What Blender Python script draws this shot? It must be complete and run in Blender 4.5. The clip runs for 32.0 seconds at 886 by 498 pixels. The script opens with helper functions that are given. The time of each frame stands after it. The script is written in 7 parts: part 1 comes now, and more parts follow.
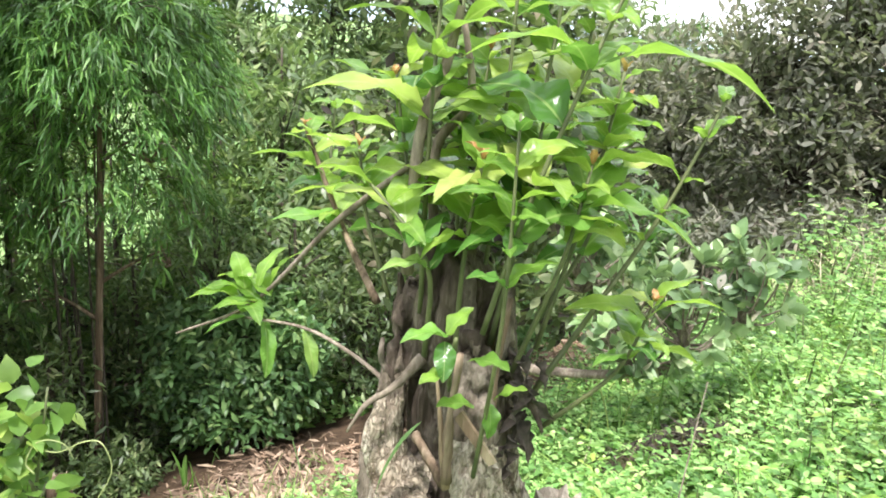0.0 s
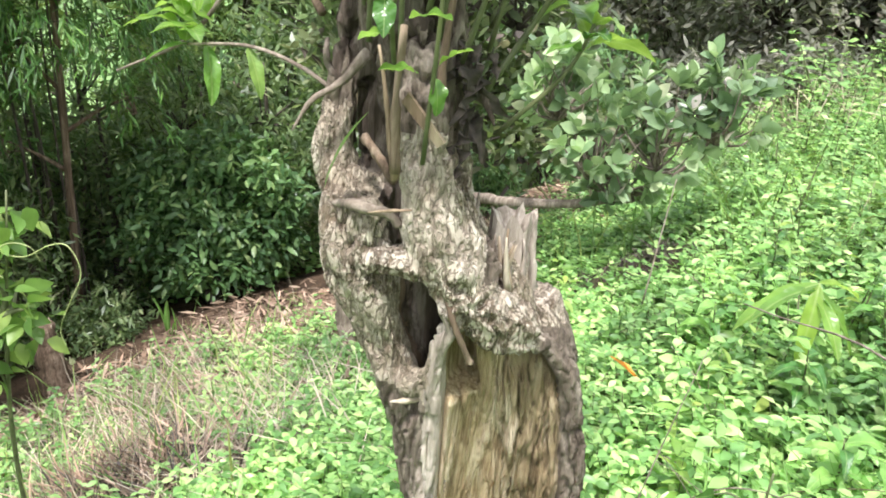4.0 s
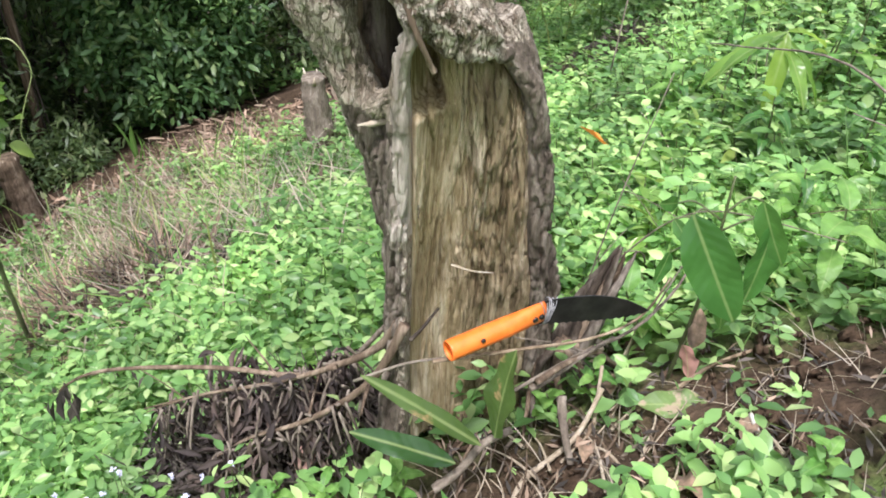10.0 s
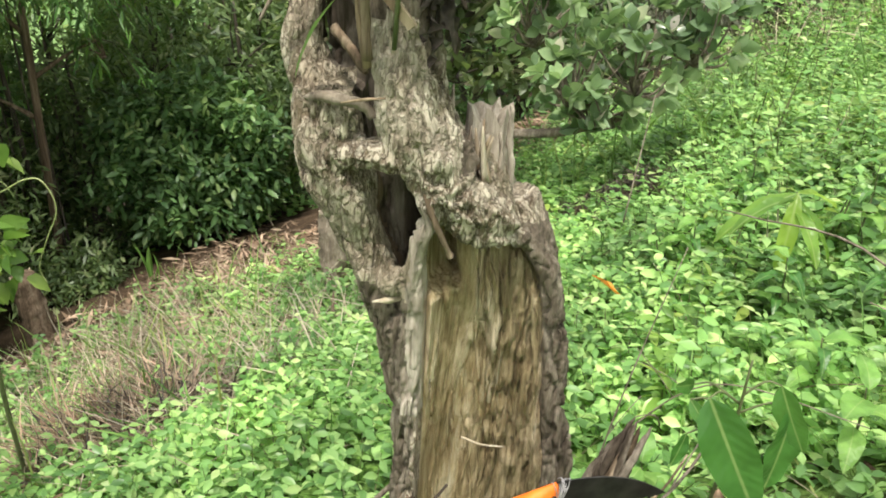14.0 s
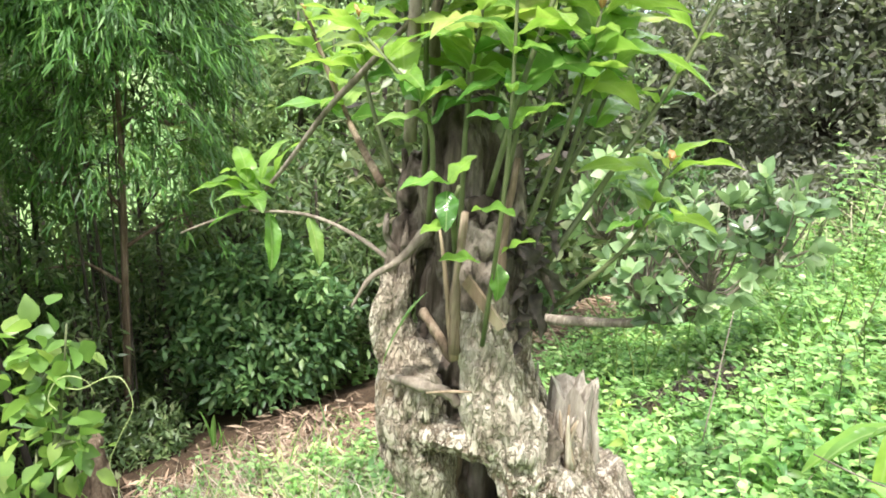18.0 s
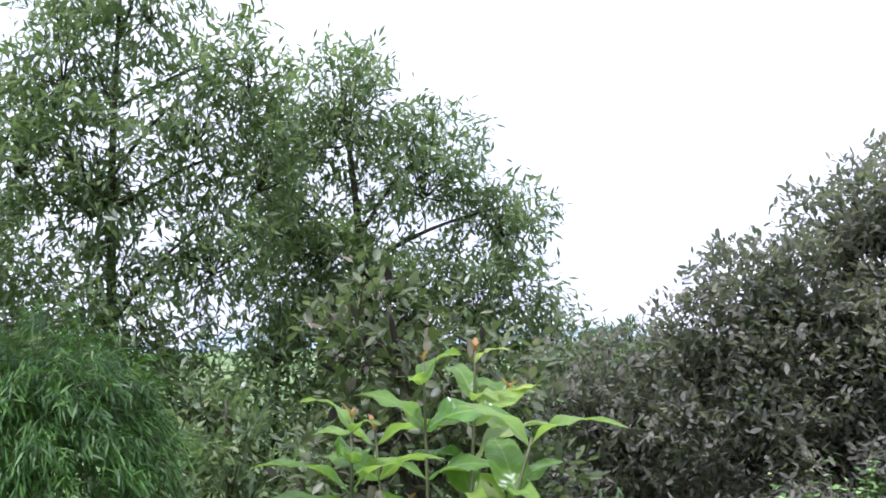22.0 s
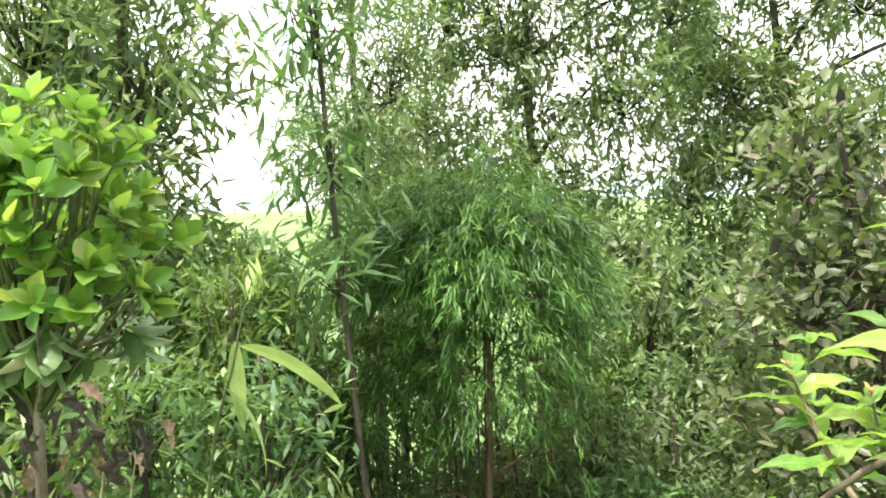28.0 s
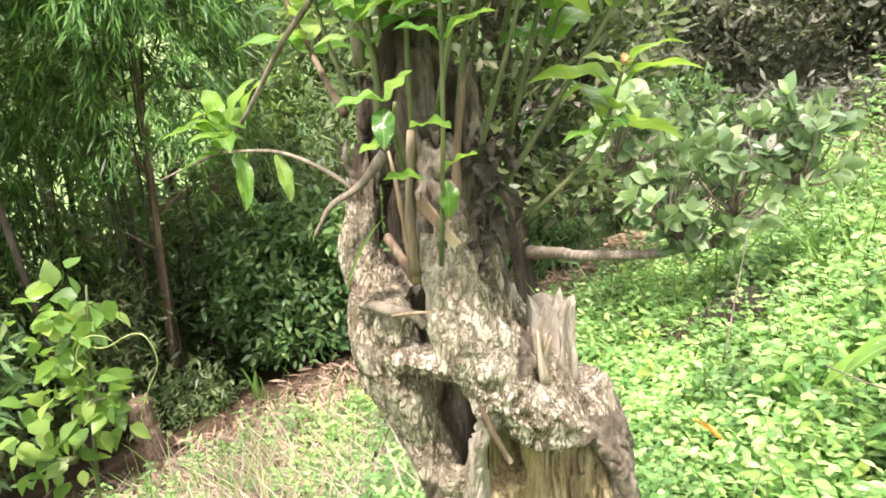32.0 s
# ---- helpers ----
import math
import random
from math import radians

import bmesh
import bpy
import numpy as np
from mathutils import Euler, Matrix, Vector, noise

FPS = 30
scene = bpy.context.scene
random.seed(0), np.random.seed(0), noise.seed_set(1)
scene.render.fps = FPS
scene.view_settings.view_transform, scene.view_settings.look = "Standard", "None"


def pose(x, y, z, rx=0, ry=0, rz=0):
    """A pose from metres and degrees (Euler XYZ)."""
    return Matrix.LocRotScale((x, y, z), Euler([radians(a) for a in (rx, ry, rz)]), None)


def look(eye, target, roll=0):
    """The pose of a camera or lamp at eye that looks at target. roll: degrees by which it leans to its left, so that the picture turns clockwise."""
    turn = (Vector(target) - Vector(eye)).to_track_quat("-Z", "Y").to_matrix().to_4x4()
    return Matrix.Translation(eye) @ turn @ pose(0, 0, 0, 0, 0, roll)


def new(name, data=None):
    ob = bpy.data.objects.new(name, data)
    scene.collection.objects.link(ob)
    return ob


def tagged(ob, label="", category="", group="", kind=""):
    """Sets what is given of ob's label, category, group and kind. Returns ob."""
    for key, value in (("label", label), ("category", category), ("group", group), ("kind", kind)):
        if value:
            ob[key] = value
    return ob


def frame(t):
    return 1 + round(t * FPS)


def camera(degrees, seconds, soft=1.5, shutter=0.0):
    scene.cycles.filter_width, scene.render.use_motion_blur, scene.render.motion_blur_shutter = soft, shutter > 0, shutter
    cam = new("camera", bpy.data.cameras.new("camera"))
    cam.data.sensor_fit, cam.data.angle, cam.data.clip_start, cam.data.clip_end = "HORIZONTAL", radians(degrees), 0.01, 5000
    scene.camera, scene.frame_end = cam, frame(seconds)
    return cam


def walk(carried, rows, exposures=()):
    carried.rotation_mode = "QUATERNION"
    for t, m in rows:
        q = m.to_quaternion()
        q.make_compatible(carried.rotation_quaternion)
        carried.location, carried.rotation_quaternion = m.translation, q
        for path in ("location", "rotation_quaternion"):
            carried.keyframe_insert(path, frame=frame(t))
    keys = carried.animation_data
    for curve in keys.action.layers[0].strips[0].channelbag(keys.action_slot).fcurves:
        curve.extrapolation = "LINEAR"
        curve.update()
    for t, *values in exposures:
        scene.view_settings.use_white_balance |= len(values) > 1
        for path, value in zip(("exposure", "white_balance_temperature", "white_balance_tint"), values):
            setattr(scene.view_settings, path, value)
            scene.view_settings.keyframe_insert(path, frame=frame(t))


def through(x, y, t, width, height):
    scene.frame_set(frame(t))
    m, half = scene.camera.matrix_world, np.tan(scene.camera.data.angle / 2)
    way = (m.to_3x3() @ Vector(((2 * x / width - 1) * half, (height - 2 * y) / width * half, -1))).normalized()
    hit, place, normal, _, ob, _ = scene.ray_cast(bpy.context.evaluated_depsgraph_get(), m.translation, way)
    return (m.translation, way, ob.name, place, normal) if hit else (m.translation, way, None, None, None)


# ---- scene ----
cam = camera(59.1, 32.0, soft=1.8)
# seconds, eye, point looked at, roll
PATH = [
    (0, 0.134, 0.147, 1.495, 0, 2.065, 0.942, 5.5),
    (0.5, 0.144, 0.146, 1.465, 0.007, 2.038, 0.83, 5.2),
    (1, 0.16, 0.144, 1.436, 0.048, 2.026, 0.771, 4.7),
    (1.5, 0.163, 0.131, 1.409, 0.052, 2.014, 0.743, 6.6),
    (2, 0.161, 0.127, 1.386, 0.076, 2.009, 0.712, 7.9),
    (2.5, 0.168, 0.119, 1.361, 0.066, 2.003, 0.698, 7),
    (3, 0.177, 0.114, 1.336, 0.069, 1.983, 0.632, 6.7),
    (3.5, 0.189, 0.114, 1.31, 0.106, 1.953, 0.529, 6),
    (5.5, 0.195, 0.084, 1.24, 0.232, 1.833, 0.269, 4.8),
    (6, 0.199, 0.08, 1.215, 0.246, 1.817, 0.225, 5.6),
    (6.5, 0.201, 0.067, 1.193, 0.245, 1.732, 0.086, 5.5),
    (7, 0.205, 0.054, 1.179, 0.244, 1.671, 0.003, 5),
    (7.5, 0.216, 0.041, 1.174, 0.26, 1.635, -0.033, 5.2),
    (8, 0.218, 0.033, 1.165, 0.278, 1.612, -0.06, 5.2),
    (8.5, 0.214, 0.033, 1.168, 0.264, 1.627, -0.039, 2.7),
    (9, 0.218, 0.035, 1.169, 0.293, 1.627, -0.04, 3.3),
    (9.5, 0.212, 0.029, 1.153, 0.279, 1.58, -0.108, 3.1),
    (10, 0.212, 0.036, 1.165, 0.259, 1.617, -0.059, 2.9),
    (10.5, 0.211, 0.042, 1.176, 0.24, 1.659, 0, 2.6),
    (11, 0.204, 0.051, 1.183, 0.217, 1.68, 0.024, 2.7),
    (11.5, 0.205, 0.058, 1.19, 0.221, 1.704, 0.054, 2.5),
    (12, 0.214, 0.058, 1.191, 0.255, 1.705, 0.058, 2.7),
    (12.5, 0.213, 0.066, 1.202, 0.251, 1.74, 0.109, 2.6),
    (13, 0.205, 0.068, 1.209, 0.224, 1.754, 0.134, 3.1),
    (13.5, 0.204, 0.076, 1.218, 0.221, 1.791, 0.189, 3.7),
    (15.5, 0.191, 0.11, 1.27, 0.115, 1.918, 0.417, 4.3),
    (16, 0.18, 0.114, 1.286, 0.071, 1.935, 0.466, 4),
    (16.5, 0.18, 0.139, 1.317, 0.079, 1.995, 0.578, 4.4),
    (17, 0.179, 0.15, 1.34, 0.052, 2.034, 0.681, 4.4),
    (17.5, 0.169, 0.152, 1.353, -0.013, 2.039, 0.716, 4),
    (18, 0.167, 0.153, 1.365, -0.023, 2.044, 0.745, 3.7),
    (18.5, 0.171, 0.16, 1.399, 0.019, 2.065, 0.807, 2.4),
    (19, 0.175, 0.165, 1.457, 0.131, 2.082, 0.887, 1.5),
    (19.5, 0.159, 0.175, 1.507, 0.074, 2.133, 1.108, 1.5),
    (20, 0.149, 0.172, 1.544, 0.056, 2.148, 1.25, 1.4),
    (20.5, 0.151, 0.146, 1.59, 0.07, 2.137, 1.423, 0.6),
    (21, 0.159, 0.14, 1.622, 0.098, 2.138, 1.605, -0.4),
    (21.5, 0.172, 0.122, 1.653, 0.141, 2.117, 1.78, -1),
    (22, 0.174, 0.141, 1.677, 0.13, 2.127, 1.908, -1.6),
    (22.5, 0.153, 0.142, 1.693, -0.032, 2.105, 2.024, -2.6),
    (23, 0.125, 0.144, 1.687, -0.248, 2.079, 2.03, -4.1),
    (23.5, 0.068, 0.111, 1.686, -0.54, 1.986, 2.028, -2.6),
    (24, 0.048, 0.12, 1.664, -0.669, 1.976, 1.867, -3.6),
    (24.5, 0.049, 0.105, 1.649, -0.703, 1.954, 1.766, -4.5),
    (25, 0.05, 0.094, 1.627, -0.701, 1.948, 1.637, -3.7),
    (25.5, 0.034, 0.07, 1.615, -0.744, 1.912, 1.552, -2.8),
    (27.5, -0.067, 0.077, 1.611, -1.131, 1.77, 1.551, -2.5),
    (28, -0.038, 0.085, 1.588, -1.033, 1.815, 1.465, -2.1),
    (28.5, 0.006, 0.096, 1.559, -0.764, 1.927, 1.331, -0.9),
    (29, 0.041, 0.114, 1.529, -0.549, 1.998, 1.212, -2.5),
    (29.5, 0.088, 0.126, 1.504, -0.366, 2.034, 1.108, -2.3),
    (30, 0.155, 0.141, 1.457, -0.087, 2.052, 0.921, -1.5),
    (30.5, 0.181, 0.139, 1.425, 0.029, 2.028, 0.788, -0.6),
    (31, 0.194, 0.14, 1.403, 0.082, 2.007, 0.695, -1),
    (31.5, 0.207, 0.135, 1.379, 0.117, 1.989, 0.635, -1.9),
    (32, 0.26, 0.157, 1.336, -0.021, 1.992, 0.593, -1.2),
]
EXPOSURES = [
    (0, 0.62, 6500, 11), (3, 0.6, 6450, 12), (6, 0.08, 6150, 17), (9, -0.04, 6150, 16), (11.2, -0.04, 6250, 15), (12, -0.04, 7050, 6), (13, -0.04, 7100, 4), (16, 0.2, 6600, 9), (18, 0.67, 6500, 8), (20, 0.86, 5850, 17),
    (21, 0.4, 5750, 20), (22, -0.32, 5650, 25), (23, -0.92, 5750, 27), (23.5, -0.85, 5900, 24), (24, -0.55, 6120, 18), (25, 0.1, 6450, 13), (27.5, 0.68, 7000, 7), (29, 0.72, 6800, 10), (30, 0.74, 6700, 10), (31, 0.74, 6900, 13), (32, 0.8, 7000, 15),
]
walk(cam, [(t, look((a, b, c), (d, e, f), r)) for t, a, b, c, d, e, f, r in PATH], EXPOSURES)

# ---- light ----
SUN_DIR = Vector((-0.1, -0.36, 0.92)).normalized()
world = bpy.data.worlds.new("sky")
scene.world = world
world.use_nodes = True
wn = world.node_tree.nodes
wl = world.node_tree.links
sky = wn.new("ShaderNodeTexSky")
sky.sky_type, sky.sun_disc = "NISHITA", False
sky.sun_elevation = math.asin(SUN_DIR.z)
sky.sun_rotation = math.atan2(SUN_DIR.x, SUN_DIR.y)
sky.air_density, sky.dust_density, sky.ozone_density = 1.2, 4.0, 1.0
cloud = wn.new("ShaderNodeTexNoise")
cloud.inputs["Scale"].default_value, cloud.inputs["Detail"].default_value = 2.2, 5
cloud_ramp = wn.new("ShaderNodeValToRGB")
cloud_ramp.color_ramp.elements[0].position, cloud_ramp.color_ramp.elements[0].color = 0.3, (11.0, 11.6, 12.6, 1)
cloud_ramp.color_ramp.elements[1].position, cloud_ramp.color_ramp.elements[1].color = 0.62, (14.4, 14.6, 15.0, 1)
cover = wn.new("ShaderNodeMix")
cover.data_type = "RGBA"
cover.inputs["Factor"].default_value = 0.8
wl.new(cloud.outputs["Fac"], cloud_ramp.inputs["Fac"])
wl.new(sky.outputs["Color"], cover.inputs["A"])
wl.new(cloud_ramp.outputs["Color"], cover.inputs["B"])
back = wn["Background"]
back.inputs["Strength"].default_value = 0.16
wl.new(cover.outputs["Result"], back.inputs["Color"])

lamp = bpy.data.lights.new("sun", "SUN")
lamp.energy, lamp.angle, lamp.color = 5.3, radians(5), (1.0, 0.97, 0.93)
sun = new("sun", lamp)
sun.matrix_world = look(SUN_DIR * 50, (0, 0, 0))


# ---- materials ----
def nodes_of(name):
    m = bpy.data.materials.new(name)
    m.use_nodes = True
    return m, m.node_tree.nodes, m.node_tree.links, m.node_tree.nodes["Principled BSDF"]


def ramp(n, stops):
    r = n.new("ShaderNodeValToRGB")
    e = r.color_ramp.elements
    while len(e) < len(stops):
        e.new(0.5)
    for el, (p, c) in zip(e, stops):
        el.position, el.color = p, (*c, 1)
    return r


def mixed(n, l, fac, a, b, how="MIX"):
    x = n.new("ShaderNodeMix")
    x.data_type, x.blend_type = "RGBA", how
    for key, v in (("Factor", fac), ("A", a), ("B", b)):
        if isinstance(v, bpy.types.NodeSocket):
            l.new(v, x.inputs[key])
        elif key == "Factor":
            x.inputs[key].default_value = v
        else:
            x.inputs[key].default_value = (*v, 1)
    return x.outputs["Result"]


def noise_of(n, l, scale, detail=4, stretch=(1, 1, 1), rough=0.55):
    co = n.new("ShaderNodeTexCoord")
    mp = n.new("ShaderNodeMapping")
    mp.inputs["Scale"].default_value = stretch
    t = n.new("ShaderNodeTexNoise")
    t.inputs["Scale"].default_value, t.inputs["Detail"].default_value, t.inputs["Roughness"].default_value = scale, detail, rough
    l.new(co.outputs["Object"], mp.inputs["Vector"])
    l.new(mp.outputs["Vector"], t.inputs["Vector"])
    return t.outputs["Fac"]


def bumped(n, l, b, height, strength, distance):
    k = n.new("ShaderNodeBump")
    k.inputs["Strength"].default_value, k.inputs["Distance"].default_value = strength, distance
    l.new(height, k.inputs["Height"])
    l.new(k.outputs["Normal"], b.inputs["Normal"])


def leaf_material(name, stops, through=0.35, gloss=0.45, by_object=False, glow=(0.35, 0.55, 0.05), blotch=None):
    """Foliage: a colour for every leaf, veins and blotches, light that shines through."""
    m, n, l, b = nodes_of(name)
    if by_object:
        rnd = n.new("ShaderNodeObjectInfo").outputs["Random"]
    else:
        rnd = n.new("ShaderNodeNewGeometry").outputs["Random Per Island"]
    r = ramp(n, [(p, (c[0] * 1.12, c[1], c[2] + 0.11 * c[1])) for p, c in stops])
    l.new(rnd, r.inputs["Fac"])
    patch = noise_of(n, l, 9 if not by_object else 2.6, 3)
    pr = ramp(n, [(0.3, (0.62, 0.66, 0.6)), (0.7, (1.25, 1.2, 1.15))])
    l.new(patch, pr.inputs["Fac"])
    col = mixed(n, l, 1.0, r.outputs["Color"], pr.outputs["Color"], "MULTIPLY")
    if not by_object:
        # lighter and darker clumps
        clump = noise_of(n, l, 1.9, 3)
        cr = ramp(n, [(0.36, (0.62, 0.64, 0.66)), (0.64, (1.3, 1.27, 1.2))])
        l.new(clump, cr.inputs["Fac"])
        col = mixed(n, l, 1.0, col, cr.outputs["Color"], "MULTIPLY")
    if blotch:
        spot = noise_of(n, l, blotch[0], 4)
        sr = ramp(n, [(blotch[1], (0, 0, 0)), (blotch[1] + 0.06, (1, 1, 1))])
        l.new(spot, sr.inputs["Fac"])
        col = mixed(n, l, sr.outputs["Color"], col, blotch[2])
    if by_object:
        # pale midrib and raised side veins
        co = n.new("ShaderNodeTexCoord")
        sp = n.new("ShaderNodeSeparateXYZ")
        l.new(co.outputs["Object"], sp.inputs[0])
        off = n.new("ShaderNodeMath")
        off.operation = "ABSOLUTE"
        l.new(sp.outputs["Y"], off.inputs[0])
        rib = ramp(n, [(0.004, (0.34, 0.34, 0.34)), (0.018, (0, 0, 0))])
        l.new(off.outputs[0], rib.inputs["Fac"])
        col = mixed(n, l, rib.outputs["Color"], col, (0.42, 0.5, 0.2))
        slant = n.new("ShaderNodeMath")
        slant.operation = "MULTIPLY_ADD"
        l.new(off.outputs[0], slant.inputs[0])
        slant.inputs[1].default_value = -0.8
        l.new(sp.outputs["X"], slant.inputs[2])
        wave = n.new("ShaderNodeMath")
        wave.operation = "MULTIPLY"
        l.new(slant.outputs[0], wave.inputs[0])
        wave.inputs[1].default_value = 62.0
        sine = n.new("ShaderNodeMath")
        sine.operation = "SINE"
        l.new(wave.outputs[0], sine.inputs[0])
        bumped(n, l, b, sine.outputs[0], 0.1, 0.003)
    l.new(col, b.inputs["Base Color"])
    b.inputs["Roughness"].default_value = gloss
    b.inputs["Specular IOR Level"].default_value = 0.4
    tr = n.new("ShaderNodeBsdfTranslucent")
    warm = mixed(n, l, 1.0, col, glow, "ADD")
    half = mixed(n, l, 0.3, col, warm)
    l.new(half, tr.inputs["Color"])
    sh = n.new("ShaderNodeMixShader")
    sh.inputs[0].default_value = through
    l.new(b.outputs[0], sh.inputs[1])
    l.new(tr.outputs[0], sh.inputs[2])
    l.new(sh.outputs[0], n["Material Output"].inputs["Surface"])
    return m


def bark_material(name, dark, mid, light, scale=1.0, stretch=(1, 1, 0.35), crack=0.6, depth=0.01):
    m, n, l, b = nodes_of(name)
    a = noise_of(n, l, 14 * scale, 8, stretch, 0.65)
    r = ramp(n, [(0.28, dark), (0.5, mid), (0.68, light)])
    l.new(a, r.inputs["Fac"])
    c = noise_of(n, l, 46 * scale, 6, stretch, 0.7)
    cr = ramp(n, [(0.36, (0.35, 0.33, 0.3)), (0.55, (1.1, 1.08, 1.05))])
    l.new(c, cr.inputs["Fac"])
    col = mixed(n, l, crack, r.outputs["Color"], cr.outputs["Color"], "MULTIPLY")
    l.new(col, b.inputs["Base Color"])
    b.inputs["Roughness"].default_value = 0.9
    b.inputs["Specular IOR Level"].default_value = 0.2
    h = n.new("ShaderNodeMath")
    h.operation = "ADD"
    l.new(a, h.inputs[0])
    l.new(c, h.inputs[1])
    bumped(n, l, b, h.outputs[0], 0.9, depth)
    return m


def plain_material(name, a, b_, rough=0.7, scale=20, metal=0.0, stretch=(1, 1, 1), bump=0.3):
    m, n, l, b = nodes_of(name)
    f = noise_of(n, l, scale, 6, stretch)
    r = ramp(n, [(0.35, a), (0.65, b_)])
    l.new(f, r.inputs["Fac"])
    l.new(r.outputs["Color"], b.inputs["Base Color"])
    b.inputs["Roughness"].default_value, b.inputs["Metallic"].default_value = rough, metal
    bumped(n, l, b, f, bump, 0.004)
    return m


def old_bark():
    """Weathered grey bark: upright fibres, dark pits and rifts, pale lichen, a little moss."""
    m, n, l, b = nodes_of("grey lichened bark")
    grain = noise_of(n, l, 62, 9, (1, 1, 0.22), 0.68)
    r = ramp(n, [(0.33, (0.28, 0.235, 0.185)), (0.43, (0.45, 0.395, 0.325)), (0.53, (0.56, 0.5, 0.415)), (0.66, (0.65, 0.595, 0.505))])
    l.new(grain, r.inputs["Fac"])
    broad = noise_of(n, l, 11, 6, (1, 1, 0.6), 0.6)
    br = ramp(n, [(0.34, (0.66, 0.61, 0.55)), (0.5, (0.92, 0.89, 0.85)), (0.66, (1.14, 1.13, 1.11))])
    l.new(broad, br.inputs["Fac"])
    col = mixed(n, l, 1.0, r.outputs["Color"], br.outputs["Color"], "MULTIPLY")
    pit = noise_of(n, l, 105, 5, (1, 1, 0.55), 0.6)
    pr = ramp(n, [(0.3, (0.3, 0.26, 0.22)), (0.42, (1, 1, 1))])
    l.new(pit, pr.inputs["Fac"])
    col = mixed(n, l, 0.65, col, pr.outputs["Color"], "MULTIPLY")
    rift = noise_of(n, l, 50, 4, (1, 1, 0.42), 0.55)
    rr = ramp(n, [(0.44, (1, 1, 1)), (0.485, (0.36, 0.31, 0.26)), (0.515, (0.36, 0.31, 0.26)), (0.56, (1, 1, 1))])
    l.new(rift, rr.inputs["Fac"])
    fine_rift = noise_of(n, l, 110, 3, (1, 1, 0.35), 0.5)
    fr = ramp(n, [(0.45, (1, 1, 1)), (0.5, (0.35, 0.3, 0.25)), (0.55, (1, 1, 1))])
    l.new(fine_rift, fr.inputs["Fac"])
    cut = mixed(n, l, 1.0, rr.outputs["Color"], fr.outputs["Color"], "MULTIPLY")
    open_part = noise_of(n, l, 9, 3)
    opr = ramp(n, [(0.38, (0.25, 0.25, 0.25)), (0.58, (0.95, 0.95, 0.95))])
    l.new(open_part, opr.inputs["Fac"])
    col = mixed(n, l, opr.outputs["Color"], col, mixed(n, l, 1.0, col, cut, "MULTIPLY"))
    lichen = noise_of(n, l, 24, 7, (1, 1, 0.8), 0.72)
    lr = ramp(n, [(0.56, (0, 0, 0)), (0.65, (0.25, 0.25, 0.25))])
    l.new(lichen, lr.inputs["Fac"])
    col = mixed(n, l, lr.outputs["Color"], col, (0.66, 0.64, 0.58))
    moss = noise_of(n, l, 8, 5)
    mr = ramp(n, [(0.56, (0, 0, 0)), (0.7, (0.5, 0.5, 0.5))])
    l.new(moss, mr.inputs["Fac"])
    col = mixed(n, l, mr.outputs["Color"], col, (0.2, 0.185, 0.1))
    l.new(col, b.inputs["Base Color"])
    b.inputs["Roughness"].default_value = 0.88
    b.inputs["Specular IOR Level"].default_value = 0.25
    h = n.new("ShaderNodeMath")
    h.operation = "MULTIPLY_ADD"
    l.new(cut, h.inputs[0])
    h.inputs[1].default_value = 0.5
    l.new(grain, h.inputs[2])
    bumped(n, l, b, h.outputs[0], 1.0, 0.012)
    return m


BARK = old_bark()
RIDGE = bark_material("pale weathered ridge wood", (0.2, 0.165, 0.135), (0.4, 0.35, 0.295), (0.56, 0.51, 0.445), 2.0, (1, 1, 0.12), 0.6, 0.008)
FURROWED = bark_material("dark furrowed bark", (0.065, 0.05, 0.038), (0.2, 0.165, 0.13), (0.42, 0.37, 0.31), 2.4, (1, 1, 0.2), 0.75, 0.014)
# rotten wood; on the trunk it also paints in the shade of hollows
ROT_AND_SHADE = bark_material("dark rotten wood and hollow shade", (0.02, 0.015, 0.012), (0.09, 0.07, 0.055), (0.3, 0.26, 0.22), 1.5, (1, 1, 0.12))
PALE = bark_material("weathered splinter wood", (0.2, 0.15, 0.1), (0.42, 0.35, 0.26), (0.6, 0.54, 0.45), 2, (1, 1, 0.1), 0.4, 0.004)
STEM = bark_material("brown fibrous stem", (0.05, 0.035, 0.025), (0.16, 0.115, 0.08), (0.34, 0.27, 0.2), 2, (1, 1, 0.08), 0.6, 0.005)
SPLIT = bark_material("split tan wood", (0.12, 0.085, 0.055), (0.27, 0.2, 0.135), (0.42, 0.34, 0.24), 2, (1, 1, 0.08), 0.5, 0.004)
TWIG = bark_material("dry twig bark", (0.08, 0.06, 0.05), (0.2, 0.165, 0.13), (0.34, 0.29, 0.24), 3, (1, 1, 0.3), 0.4, 0.003)
TREEBARK = bark_material("dark tree bark", (0.035, 0.03, 0.025), (0.085, 0.071, 0.057), (0.17, 0.15, 0.125), 0.7, (1, 1, 0.3), 0.5, 0.02)
BLEACHED = plain_material("bleached peeled wood", (0.4, 0.37, 0.32), (0.62, 0.585, 0.53), 0.7, 50, 0, (1, 1, 0.2))
GREENSTEM = plain_material("green shoot bark", (0.065, 0.08, 0.03), (0.12, 0.135, 0.055), 0.6, 40)


